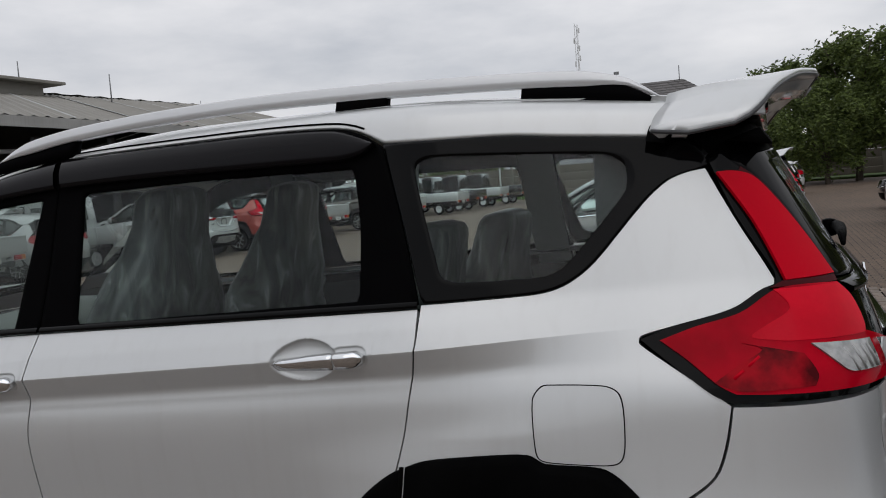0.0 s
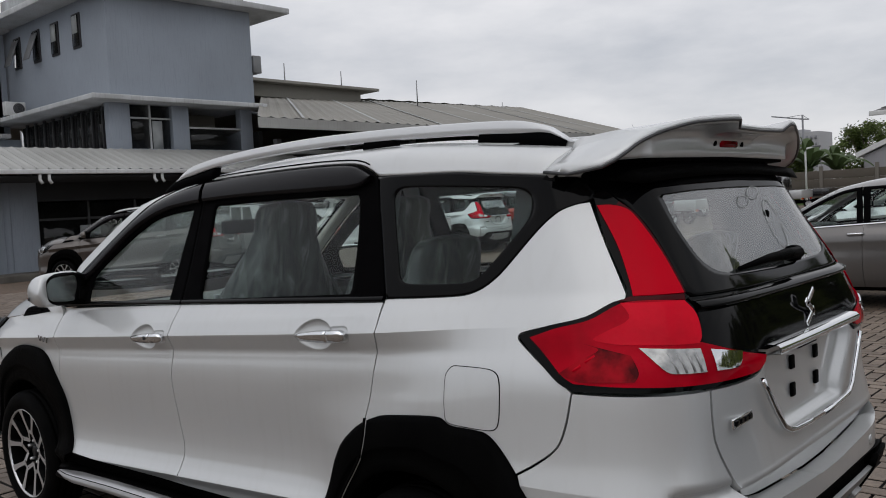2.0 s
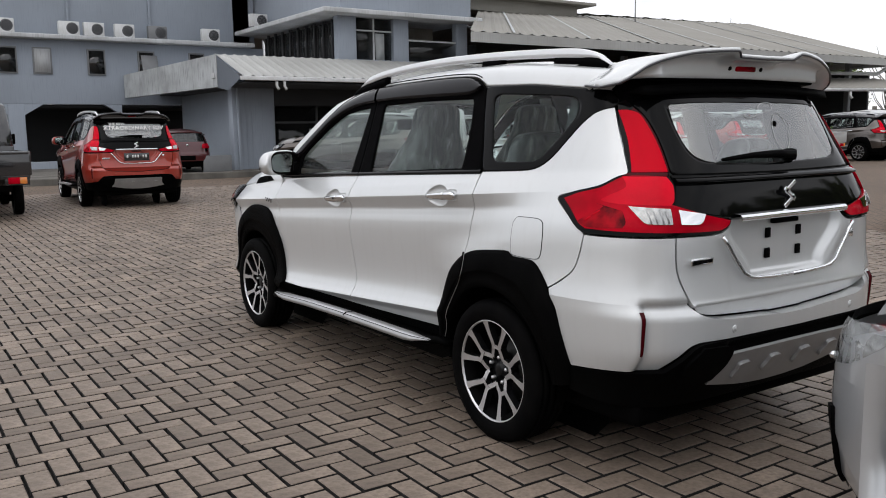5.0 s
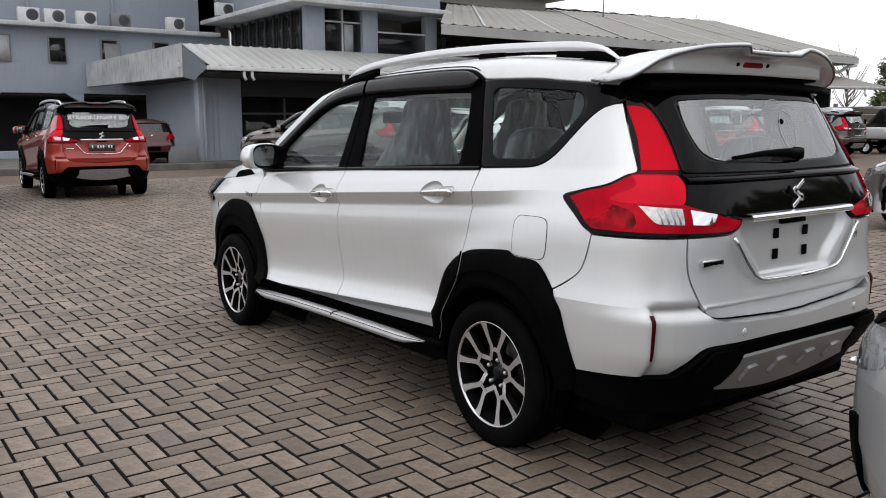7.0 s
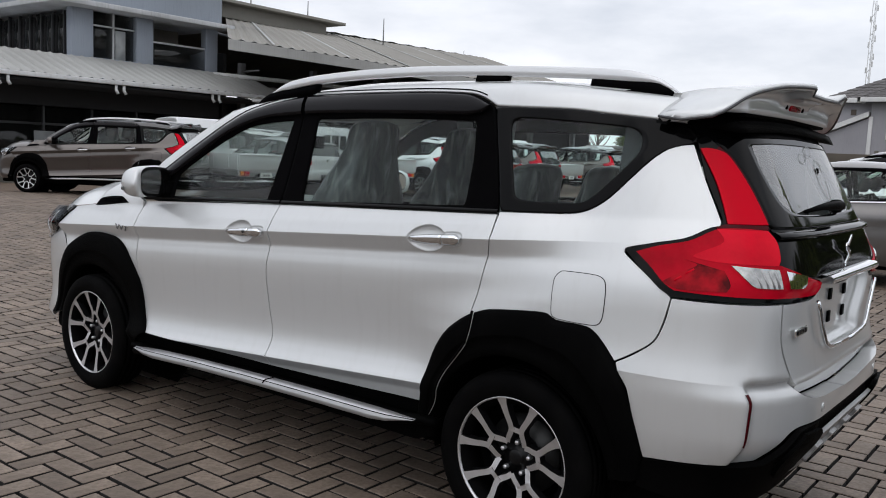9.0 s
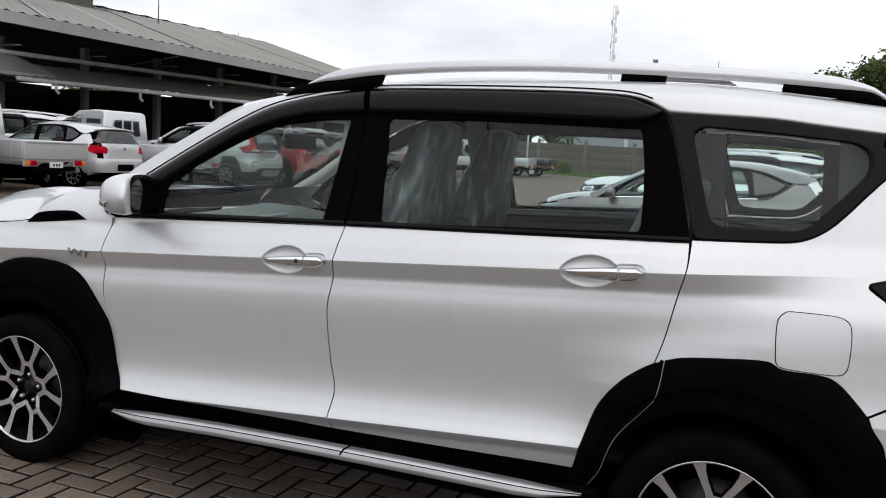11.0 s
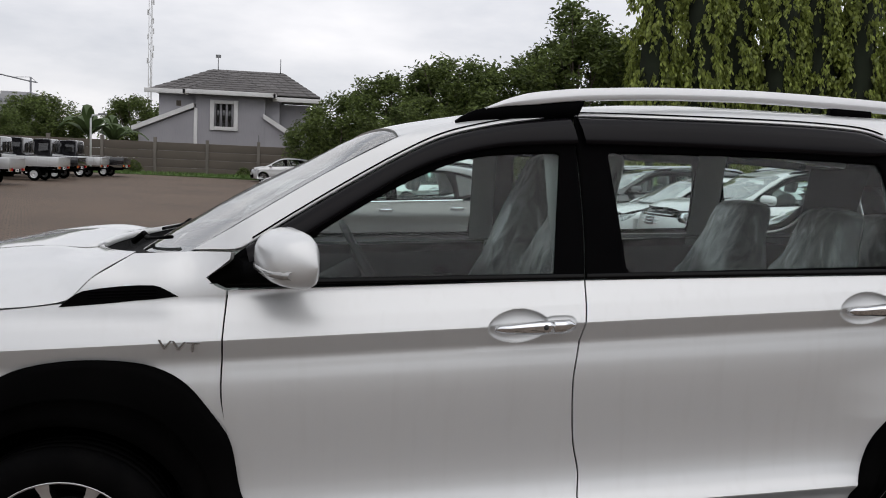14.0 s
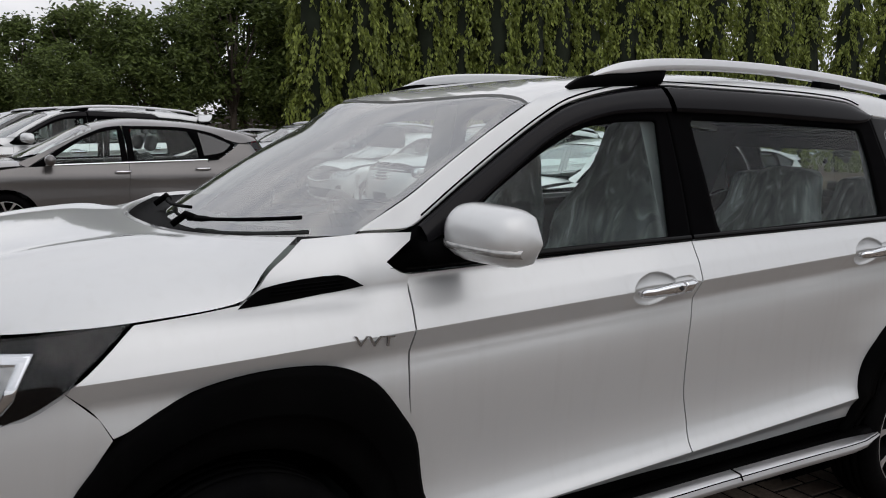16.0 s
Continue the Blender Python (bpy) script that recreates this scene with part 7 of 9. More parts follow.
for k in range(9000):
    x, y = rg.uniform(-32, 4), 50.4 + 5.4 * rg.random() ** 1.5
    a, h, w = rg.uniform(0, 6.28), rg.uniform(0.08, 0.26), 0.02
    n0 = len(gvts)
    dx, dy = math.cos(a), math.sin(a)
    gvts += [(x - dx * w, y - dy * w, 0.32), (x + dx * w, y + dy * w, 0.32), (x + dy * 0.08, y - dx * 0.08, 0.33 + h)]
    gfs.append((n0, n0 + 1, n0 + 2))
me = bpy.data.meshes.new("grass")
me.from_pydata(gvts, [], gfs)
me.materials.append(M["grass"])
tagged(new("grass", me), "rough green grass by the wall", "grass", kind="stuff")

house = tagged(new("house"), "grey rendered house with tiled hip roof and white eaves", "house")
house.location = (0, 0, 0.5)
HY = 62.0
bx("wall", -13.0, -4.2, HY + 0.5, HY + 8, -0.6, 5.75, M["housegrey"], house)
bx("bay_wall", -10.2, -5.2, HY - 0.6, HY + 0.6, -0.6, 5.6, M["housegrey"], house)
bx("wall", -4.6, -2.0, HY + 1.5, HY + 8, -0.6, 5.3, M["housegrey"], house)


def hip(x0, x1, y0, y1, z0, z1, rx0, rx1, ry, name):
    vs = [(x0, y0, z0), (x1, y0, z0), (x1, y1, z0), (x0, y1, z0), (rx0, ry, z1), (rx1, ry, z1)]
    holder = new(name)
    holder.parent = house
    planes = ((0, 1, 5, 4), (1, 2, 5, 5), (2, 3, 4, 5), (3, 0, 4, 4))
    for q in planes:
        a, b_, c, d = (Vector(vs[i]) for i in q)
        bmx = bmesh.new()
        rows = 9
        for r in range(rows):
            u0, u1 = r / rows, (r + 1) / rows
            l0, r0, l1, r1 = a.lerp(d, u0), b_.lerp(c, u0), a.lerp(d, u1), b_.lerp(c, u1)
            n = max(1, int((r0 - l0).length / 0.75))
            up = Vector((0, 0, 0.05))
            for k in range(n):
                s0, s1 = k / n, (k + 1) / n
                p = [l0.lerp(r0, s0 + 0.004) + up, l0.lerp(r0, s1 - 0.004) + up, l1.lerp(r1, s1 - 0.004), l1.lerp(r1, s0 + 0.004)]
                vv = [bmx.verts.new(v) for v in p] + [bmx.verts.new(p[1] - up * 1.3), bmx.verts.new(p[0] - up * 1.3)]
                bmx.faces.new(vv[:4])
                bmx.faces.new((vv[0], vv[5], vv[4], vv[1]))
        tagged(part("tiled_slope", bmx, M["rooftile"], holder, "weathered roof tiles", smooth=False), kind="stuff")
        dk_ = bmesh.new()
        dk_.faces.new([dk_.verts.new(v - Vector((0, 0, 0.03))) for v in ((a, b_, c, d) if q[2] != q[3] else (a, b_, c))])
        part("roof_deck", dk_, M["rooftile"], holder, smooth=False)


hip(-13.7, -1.2, HY - 0.2, HY + 9, 5.85, 7.95, -9.6, -4.2, HY + 4.2, "roof")
hip(-10.8, -4.6, HY - 1.3, HY + 3.5, 5.75, 7.35, -7.9, -7.5, HY + 1.2, "bay_roof")
for x0, x1, y0, y1, z in ((-13.9, -10.7, HY - 0.3, HY - 0.1, 5.75), (-4.7, -1.0, HY - 0.3, HY - 0.1, 5.55), (-11.0, -4.4, HY - 1.5, HY - 1.3, 5.72)):
    bx("eave_board", x0, x1, y0, y1, z - 0.16, z + 0.16, M["housetrim"], house, 0.02)
bx("eave_board", -11.0, -10.8, HY - 1.5, HY + 0.2, 5.56, 5.88, M["housetrim"], house, 0.02)
bx("eave_board", -4.6, -4.4, HY - 1.5, HY + 0.2, 5.56, 5.88, M["housetrim"], house, 0.02)
bx("eave_board", -1.2, -1.0, HY - 0.3, HY + 8, 5.4, 5.72, M["housetrim"], house, 0.02)
fr = new("window")
fr.parent = house
for x0, x1, z0, z1 in ((-9.15, -8.85, 3.05, 5.25), (-7.45, -7.15, 3.05, 5.25), (-8.85, -7.45, 4.98, 5.25), (-8.85, -7.45, 3.05, 3.32)):
    bx("window_frame", x0, x1, HY - 0.78, HY - 0.58, z0, z1, M["housetrim"], fr, 0.02)
for k in range(3):
    bx("window_pane", -8.72 + 0.42 * k, -8.47 + 0.42 * k, HY - 0.66, HY - 0.64, 3.32, 4.98, M["darkglass"], fr, 0)
bx("window_back", -8.85, -7.45, HY - 0.62, HY - 0.605, 3.32, 4.98, M["housegrey"], fr, 0)
bx("small_window", -11.75, -11.4, HY + 0.46, HY + 0.52, 4.75, 5.15, M["brickwall"], house, 0.02)
for pts in ([(-14.6, 2.75), (-10.3, 4.6), (-10.3, 4.95), (-14.7, 3.05)], [(-2.9, 2.55), (-5.3, 4.05), (-5.3, 4.4), (-2.8, 2.9)]):
    b = loft([[(x, HY - 0.9, z) for x, z in pts], [(x, HY + 0.7, z) for x, z in pts]], close_v=True, caps=True)
    part("lean_to_roof", b, M["housetrim"], house, smooth=False)
for pts in ([(-14.2, -0.6), (-10.2, -0.6), (-10.2, 4.55), (-14.2, 2.85)], [(-3.1, -0.6), (-5.2, -0.6), (-5.2, 4.0), (-3.1, 2.65)]):
    b = loft([[(x, HY - 0.62, z) for x, z in pts], [(x, HY + 0.6, z) for x, z in pts]], close_v=True, caps=True)
    part("lean_to_wall", b, M["housegrey"], house, smooth=False)
bx("corner_trim", -10.3, -10.05, HY - 0.72, HY - 0.58, -0.6, 4.6, M["housetrim"], house, 0.01)
for x in (-9.2, -4.4):
    part("roof_aerial", tube([(x, HY + 4, 7.8), (x, HY + 4, 9.0)], 0.035, 5), M["steel"], house)
part("aerial_vane", boxmesh(0.4, 0.05, 0.25, 0.02, (-9.2, HY + 4, 8.95)), M["steel"], house)

# ---- far things ----
mast = thing("radio_mast", "tall white lattice radio mast with antennas", "mast")
mast.location = (-58.5, 290.0, -3.5)
mast.scale = (2.6, 2.6, 2.6)
for k, (dx, dy) in enumerate(((-0.22, -0.13), (0.22, -0.13), (0.0, 0.25))):
    part("mast_leg", tube([(dx, dy, 0), (dx * 0.9, dy * 0.9, 22)], 0.05, 5), M["whitemetal"], mast)
rb = bmesh.new()
mast_rungs = []
for i in range(30):
    z = 0.4 + 0.73 * i
    c = [(-0.22, -0.13), (0.22, -0.13), (0.0, 0.25)]
    mast_rungs.append(tube([(*c[i % 3], z), (*c[(i + 1) % 3], z + 0.6)], 0.03, 4))
for t_ in mast_rungs:
    append(rb, t_)
tagged(part("lattice", rb, M["whitemetal"], mast), kind="stuff")
for z, dx in ((21.2, 0.5), (19.9, -0.5), (18.9, 0.45), (17.6, 0.5), (16.9, -0.45), (15.5, 0.5), (14.6, 0.4), (13.9, -0.5)):
    part("antenna", boxmesh(0.16, 0.16, 0.7, 0.05, (dx * 0.7, 0, z)), M["whitemetal"], mast)
for x, y, z0, z1 in ((18.5, 75.0, 0, 12.6), (-46, 62, 4, 11.0), (-33, 20, 8, 9.6), (-33, 26, 8, 9.5), (-33, 30, 8, 9.4), (-30, 33, 7, 8.7)):
    p = thing("lightning_rod", "thin grey metal rod against the sky", "rod", "rods on the roofs")
    p.location = (x, y, z0)
    part("rod", tube([(0, 0, 0), (0, 0, z1 - z0)], [0.045, 0.025], 5), M["steel"], p)
tower = tagged(new("apartment_block"), "pale unfinished high-rise far behind the trees", "building")
# distance haze is mixed into these two greys
M["hazy"] = mat("hazy_concrete", (0.36, 0.36, 0.37), 0.9, var=0.2, scale=0.02)
M["hazydark"] = mat("hazy_openings", (0.22, 0.225, 0.24), 0.9)
bx("wall", -156.5, -130.5, 420, 440, -5, 27.5, M["hazy"], tower, 0.3)
bx("roof_house", -153, -139, 425, 435, 27.5, 29.2, M["hazy"], tower, 0.3)
for i in range(12):
    for j in range(5):
        bx("window", -155.6 + 2.1 * i, -154.5 + 2.1 * i, 419.7, 420.0, 10.5 + 3.3 * j, 12.3 + 3.3 * j, M["hazydark"], tower, 0)
crane = thing("tower_crane", "pale tower crane above the far block", "crane")
crane.location = (-136.2, 415, 0)
part("mast", tube([(0, 0, 0), (0, 0, 35.4)], 0.45, 4), M["hazydark"], crane)
part("jib", tube([(3, 0, 33.1), (0, 0, 33.4), (-14.6, 0, 36.2)], 0.3, 4), M["hazydark"], crane)
part("tie", tube([(2.5, 0, 33.3), (0, 0, 35.4), (-8, 0, 35.0)], 0.12, 4), M["hazydark"], crane)
lp = thing("lamp_post", "thin grey lamp post at the yard's edge", "lamp post")
lp.location = (-15.2, 52.5, 0)
part("pole", tube([(0, 0, -0.3), (0, 0, 3.6), (0.1, 0, 3.8), (0.7, 0, 3.9)], 0.06, 6), M["whitemetal"], lp)
part("lamp_head", boxmesh(0.5, 0.2, 0.12, 0.03, (0.7, 0, 3.9)), M["steel"], lp)
up = thing("utility_pole", "dark concrete utility pole with wires", "utility pole")
up.location = (27.0, -24, 0)
part("pole", tube([(0, 0, -0.5), (0, 0, 8.2)], [0.16, 0.10], 8), M["steel"], up)
part("crossarm", boxmesh(1.6, 0.1, 0.12, 0.01, (0, 0, 7.7)), M["steel"], up)
for dx in (-0.7, 0.0, 0.7):
    part("wire", tube([(dx - 40, 2, 8.2), (dx - 20, 1, 7.2), (dx, 0, 7.8), (dx + 20, -1, 7.2), (dx + 40, -2, 8.2)], 0.02, 4), M["frame"], up)


# ---- trees ----
def leaf_cloud(points, size, rng, droop=0.0, aspect=0.45, per=1):
    """Leaves as small folded blades about the given points; returns vertices and faces."""
    v, f = [], []
    for p in points:
        for _ in range(per):
            a = rng.uniform(0, 2 * math.pi)
            t = rng.uniform(-0.9, 0.6) - droop
            d = Vector((math.cos(a) * math.cos(t), math.sin(a) * math.cos(t), math.sin(t)))
            s = size * rng.uniform(0.6, 1.3)
            w = d.cross(Vector((rng.uniform(-1, 1), rng.uniform(-1, 1), rng.uniform(-0.4, 1)))).normalized() * s * aspect
            q = Vector(p) + Vector((rng.gauss(0, size * 0.5), rng.gauss(0, size * 0.5), rng.gauss(0, size * 0.5)))
            k = len(v)
            nrm = d.cross(w).normalized() * s * 0.15
            v += [q, q + d * s * 0.5 + w * 0.5 - nrm, q + d * s, q + d * s * 0.5 - w * 0.5 - nrm]
            f.append((k, k + 1, k + 2, k + 3))
    return v, f


def crown_mesh(name, v, f, m):
    me = bpy.data.meshes.new(name)
    me.from_pydata([tuple(p) for p in v], [], f)
    me.materials.append(m)
    return me


def broad_tree(seed, h, r, m, n_clumps=60, per_clump=70, leaf=0.22, label="dark green broad-leaved tree with dense uneven crown", trunk=0.35, low=0.25):
    rg = random.Random(seed)
    t = thing("tree", label, "tree", "trees along the yard")
    base = h * trunk
    pts = [(0, 0, -0.3), (rg.uniform(-0.1, 0.1), rg.uniform(-0.1, 0.1), base * 0.5), (rg.uniform(-0.2, 0.2), rg.uniform(-0.2, 0.2), base), (rg.uniform(-0.3, 0.3), 0, h * 0.7)]
    bm = tube(pts, [0.24, 0.19, 0.15, 0.05], 8)
    tips = []
    for k in range(9):
        a = 2 * math.pi * k / 9 + rg.uniform(-0.3, 0.3)
        z0 = base * rg.uniform(0.6, 1.3)
        e = (math.cos(a) * r * rg.uniform(0.5, 0.85), math.sin(a) * r * rg.uniform(0.5, 0.85), h * rg.uniform(0.5, 0.92))
        mid = (e[0] * 0.45, e[1] * 0.45, (z0 + e[2]) * 0.5 + 0.2)
        append(bm, tube([(0, 0, z0), mid, e], [0.09, 0.06, 0.02], 5))
        tips.append(Vector(e))
    part("trunk", bm, M["bark"], t)
    clumps = []
    for k in range(n_clumps):
        a, u = rg.uniform(0, 2 * math.pi), rg.uniform(-1, 1)
        rr = rg.uniform(0.45, 1.0) ** 0.5
        c = Vector((math.cos(a) * math.sqrt(1 - u * u) * r * rr, math.sin(a) * math.sqrt(1 - u * u) * r * rr, h * (0.5 + low) + u * h * (0.5 - low) * rr))
        c += Vector((noise.noise(c * 0.6 + Vector((seed, 0, 0))) * r * 0.35, noise.noise(c * 0.6 + Vector((0, seed, 0))) * r * 0.35, noise.noise(c * 0.5 + Vector((0, 0, seed))) * h * 0.12))
        clumps.append((c, r * rg.uniform(0.10, 0.24)))
    v, f = [], []
    for c, cr in clumps:
        pts = []
        for _ in range(per_clump):
            d = Vector((rg.gauss(0, 1), rg.gauss(0, 1), rg.gauss(0, 0.8)))
            d = d.normalized() * cr * rg.uniform(0.5, 1.15)
            pts.append(c + d)
        vv, ff = leaf_cloud(pts, leaf, rg)
        k = len(v)
        v += vv
        f += [tuple(i + k for i in q) for q in ff]
    o = new("crown", crown_mesh("crown", v, f, m))
    o.parent = t
    return t


def mast_tree(seed, h, r):
    """Columnar tree with long drooping branches."""
    rg = random.Random(seed)
    t = thing("tree", "tall columnar tree with drooping green branches", "tree", "drooping trees along the yard")
    part("trunk", tube([(0, 0, -0.3), (0.05, 0, h * 0.5), (0, 0.05, h * 0.97)], [0.2, 0.13, 0.03], 7), M["bark"], t)
    # near-black solid added inside, standing in for the crown's shaded depth
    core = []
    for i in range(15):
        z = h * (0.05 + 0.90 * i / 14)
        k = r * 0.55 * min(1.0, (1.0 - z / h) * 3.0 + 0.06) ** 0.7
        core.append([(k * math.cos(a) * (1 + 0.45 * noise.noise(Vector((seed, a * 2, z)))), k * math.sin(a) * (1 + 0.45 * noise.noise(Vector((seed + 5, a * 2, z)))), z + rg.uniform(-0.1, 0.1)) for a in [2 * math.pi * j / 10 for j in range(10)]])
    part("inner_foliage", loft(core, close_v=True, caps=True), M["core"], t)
    v, f = [], []
    n_br = int(h * 15)
    for k in range(n_br):
        z = h * (0.06 + 0.94 * (k + rg.random()) / n_br)
        taper = min(1.0, (1.04 - z / h) * 3.2) ** 0.7
        a = rg.uniform(0, 2 * math.pi)
        L = r * taper * rg.uniform(0.6, 1.15)
        drop = rg.uniform(0.9, 2.2) * (0.5 + 0.5 * taper)
        pts = []
        for i in range(15):
            u = (i + 1) / 15
            pts.append(Vector((math.cos(a) * L * (1 - (1 - u) ** 2.2), math.sin(a) * L * (1 - (1 - u) ** 2.2), z + 0.25 * math.sin(u * 2.0) - drop * u ** 1.8)))
        for p in pts:
            for _ in range(4):
                s = rg.uniform(0.20, 0.38)
                b = rg.uniform(0, 2 * math.pi)
                d = Vector((math.cos(b) * 0.45 + math.cos(a) * 0.3, math.sin(b) * 0.45 + math.sin(a) * 0.3, -1.0)).normalized()
                w = d.cross(Vector((rg.uniform(-1, 1), rg.uniform(-1, 1), 0.2))).normalized() * s * 0.24
                q = p + Vector((rg.gauss(0, 0.08), rg.gauss(0, 0.08), rg.gauss(0, 0.08)))
                i0 = len(v)
                v += [q, q + d * s * 0.45 + w, q + d * s, q + d * s * 0.45 - w]
                f.append((i0, i0 + 1, i0 + 2, i0 + 3))
    o = new("crown", crown_mesh("crown", v, f, M["ashoka"]))
    o.parent = t
    return t


# shade within the drooping crowns, as a colour
M["core"] = mat("foliage_shade", (0.010, 0.016, 0.006), 0.95, var=0.5, scale=2)


def put(ob, x, y, z=0.0, rz=0.0, s=1.0):
    ob.matrix_basis = pose(x, y, z, 0, 0, rz) @ Matrix.Diagonal((s, s, s, 1))
    return ob


def again(ob, x, y, z=0.0, rz=0.0, s=1.0):
    o = copy_thing(ob, pose(x, y, z, 0, 0, rz))
    o.scale = (s, s, s)
    return o


b1 = put(broad_tree(1, 7.6, 3.6, M["leaf"], 110, 115, 0.33, trunk=0.22, low=0.08), 0.2, 47.5, 0.15, 0, 0.68)
b2 = put(broad_tree(2, 9.2, 3.4, M["leaf"], 105, 115, 0.34, trunk=0.25, low=0.10), 6.2, 47.0, 0.15, 0, 0.84)
b3 = put(broad_tree(5, 11.0, 3.0, M["leaf"], 70, 90, 0.36, "tall broad-leaved tree with open leafy crown", trunk=0.3, low=0.12), 13.4, 44.5)
for k, (o, x, y, rz, s) in enumerate(((b2, 2.9, 49.0, 80, 0.68), (b1, 9.6, 46.5, 140, 0.86), (b3, 11.4, 47.5, 200, 0.70), (b2, 14.8, 46.8, 30, 0.98), (b1, -1.2, 50.0, 250, 0.46), (b1, 4.6, 44.6, 60, 0.60), (b2, 17.2, 45.0, 300, 0.9),
                                      (b1, 25, 50, 10, 1.1), (b2, 38, 51, 130, 1.2), (b1, 55, 52, 75, 1.3))):
    again(o, x, y, gy(y), rz, s * 1.1)
# trees beyond the wall
for o, x, y, rz, s in ((b2, -27.0, 61.5, 0, 0.66), (b1, -20.4, 61.0, 90, 0.68), (b2, -22.5, 63.0, 180, 0.60), (b1, -20.6, 64.0, 270, 0.52), (b2, -17.6, 75.0, 45, 0.72), (b1, -14.5, 77.0, 130, 0.75), (b1, -22.4, 58.5, 20, 0.50), (b2, -38.5, 66, 60, 0.8), (b1, -44.0, 60, 60, 0.9),
                        (b2, -52, 52, 0, 0.9), (b1, -60, 40, 0, 1.0)):
    again(o, x, y, 0, rz, s)
m1, m2, m3 = mast_tree(11, 16.0, 1.6), mast_tree(12, 14.6, 1.45), mast_tree(13, 17.0, 1.75)
put(m1, 16.6, 40.5)
put(m2, 18.7, 39.8)
put(m3, 20.9, 40.6)
k = 0
for x in (23.2, 25.3, 27.4, 29.7, 32.0, 34.2, 36.6, 39.0, 41.6, 44.4, 47.4, 50.6, 54.0, 57.6, 61.5, 66.0, 71.0):
    again((m1, m2, m3)[(k * 2 + k // 3) % 3], x, 40.2 - 0.10 * (x - 20) + 0.5 * math.sin(k * 1.7), 0, 37 * k, 0.94 + 0.12 * ((k * 7) % 5) / 4)
    k += 1
# low trees behind the camera, seen only in the panes
for x, y, rz, s in ((26, -28, 0, 0.8), (33, -29, 60, 0.9), (40, -27, 120, 0.8), (47, -29, 200, 0.8), (54, -28, 250, 0.9), (62, -29, 20, 1.0)):
    again(b1 if s > 0.85 else b2, x, y, 0, rz, s)


def banana(x, y, s):
    t = thing("banana_plant", "banana plant with long arching torn leaves", "plant")
    t.location = (x, y, 0)
    t.scale = (s, s, s)
    part("stem", tube([(0, 0, -0.2), (0.05, 0, 1.4), (0, 0.05, 2.4)], [0.16, 0.13, 0.08], 8), M["palm"], t)
    rg = random.Random(8)
    for k in range(9):
        a = k * 0.72 + rg.uniform(-0.2, 0.2)
        L, rise = rg.uniform(1.6, 2.3), rg.uniform(0.9, 2.0)
        ln = []
        for i in range(10):
            u = i / 9
            c = Vector((math.cos(a) * L * u, math.sin(a) * L * u, 2.2 + rise * math.sin(u * 2.0) - 0.8 * u * u))
            w = 0.30 * math.sin(math.pi * min(1, 0.12 + 0.9 * u)) * (1 + 0.2 * math.sin(i * 2.3))
            sd = Vector((-math.sin(a), math.cos(a), 0)) * w
            ln.append([c - sd - Vector((0, 0, 0.08)), c, c + sd - Vector((0, 0, 0.08))])
        part("leaf", loft(ln), M["palm"], t)


banana(-16.9, 58.6, 1.25)
banana(-15.6, 60.0, 1.1)
bare = thing("bare_tree", "leafless pale tree with thin branches", "tree")
bare.location = (-29.6, 58.5, 0)
bm = tube([(0, 0, -0.3), (0.1, 0, 2.5), (0.0, 0.1, 5.2)], [0.14, 0.09, 0.03], 6)
rg = random.Random(21)
for k in range(26):
    z0 = rg.uniform(1.8, 5.0)
    a = rg.uniform(0, 6.28)
    L = rg.uniform(0.8, 1.9)
    append(bm, tube([(0, 0, z0), (math.cos(a) * L * 0.5, math.sin(a) * L * 0.5, z0 + L * 0.55), (math.cos(a) * L * 0.8, math.sin(a) * L * 0.8, z0 + L * 1.15)], [0.045, 0.03, 0.012], 4))
part("branches", bm, M["post"], bare)
for x, s in ((-13.2, 0.16), (-6.0, 0.13), (-4.3, 0.15), (-16.5, 0.14)):
    o = again(b1, x, 55.0, -0.1, 40 * x, s)
    o["label"] = "small dark green shrub at the wall's foot"
    o["category"] = "shrub"
    o["group"] = "shrubs at the wall"


# ---- hatchback ----
H_ROOF = curve((-1.12, -0.75, -0.25, 0.25, 0.9, 1.4, 1.72, 1.95), (0.96, 1.16, 1.42, 1.50, 1.485, 1.42, 1.33, 1.10))
H_DOOR = curve((0.15, 0.28, 0.40, 0.55, 0.70, 0.80, 0.86, 0.95), (0.74, 0.82, 0.85, 0.862, 0.855, 0.862, 0.84, 0.79))
H_REAR = curve((0.2, 0.4, 0.6, 0.75, 0.9, 1.0, 1.2, 1.4, 1.5), (1.90, 2.0, 2.02, 1.98, 1.97, 1.95, 1.86, 1.72, 1.62))
H_FRONT = curve((0.15, 0.35, 0.55, 0.70, 0.80, 0.88, 0.95), (1.86, 1.97, 1.985, 1.95, 1.86, 1.66, 1.30))


def h_belt(x):
    return 0.905 + 0.055 * (x + 1.0)


def h_wide(x, z):
    zb, zr = h_belt(x), H_ROOF(x)
    if z < zb:
        return H_DOOR(z - 0.03 * x)
    u = (z - zb) / max(0.05, zr - zb)
    return (H_DOOR(zb - 0.03 * x) - 0.42 * (z - zb)) * max(0.0, 1 - min(1, u) ** 12) ** 0.45


def h_y(x, z):
    w = h_wide(x, z)
    if x > 0.9:
        u = (x - 0.9) / (H_REAR(z) - 0.9)
        return w * max(0.0, 1 - u ** 4.6) ** (1 / 4.6) if u < 1 else 0.0
    if x < -0.95:
        u = (-0.95 - x) / (H_FRONT(z) - 0.95)
        return w * max(0.0, 1 - u ** 3.2) ** (1 / 3.2) if u < 1 else 0.0
    return w


def h_side(x, z):
    return (x, -h_y(x, z), z)


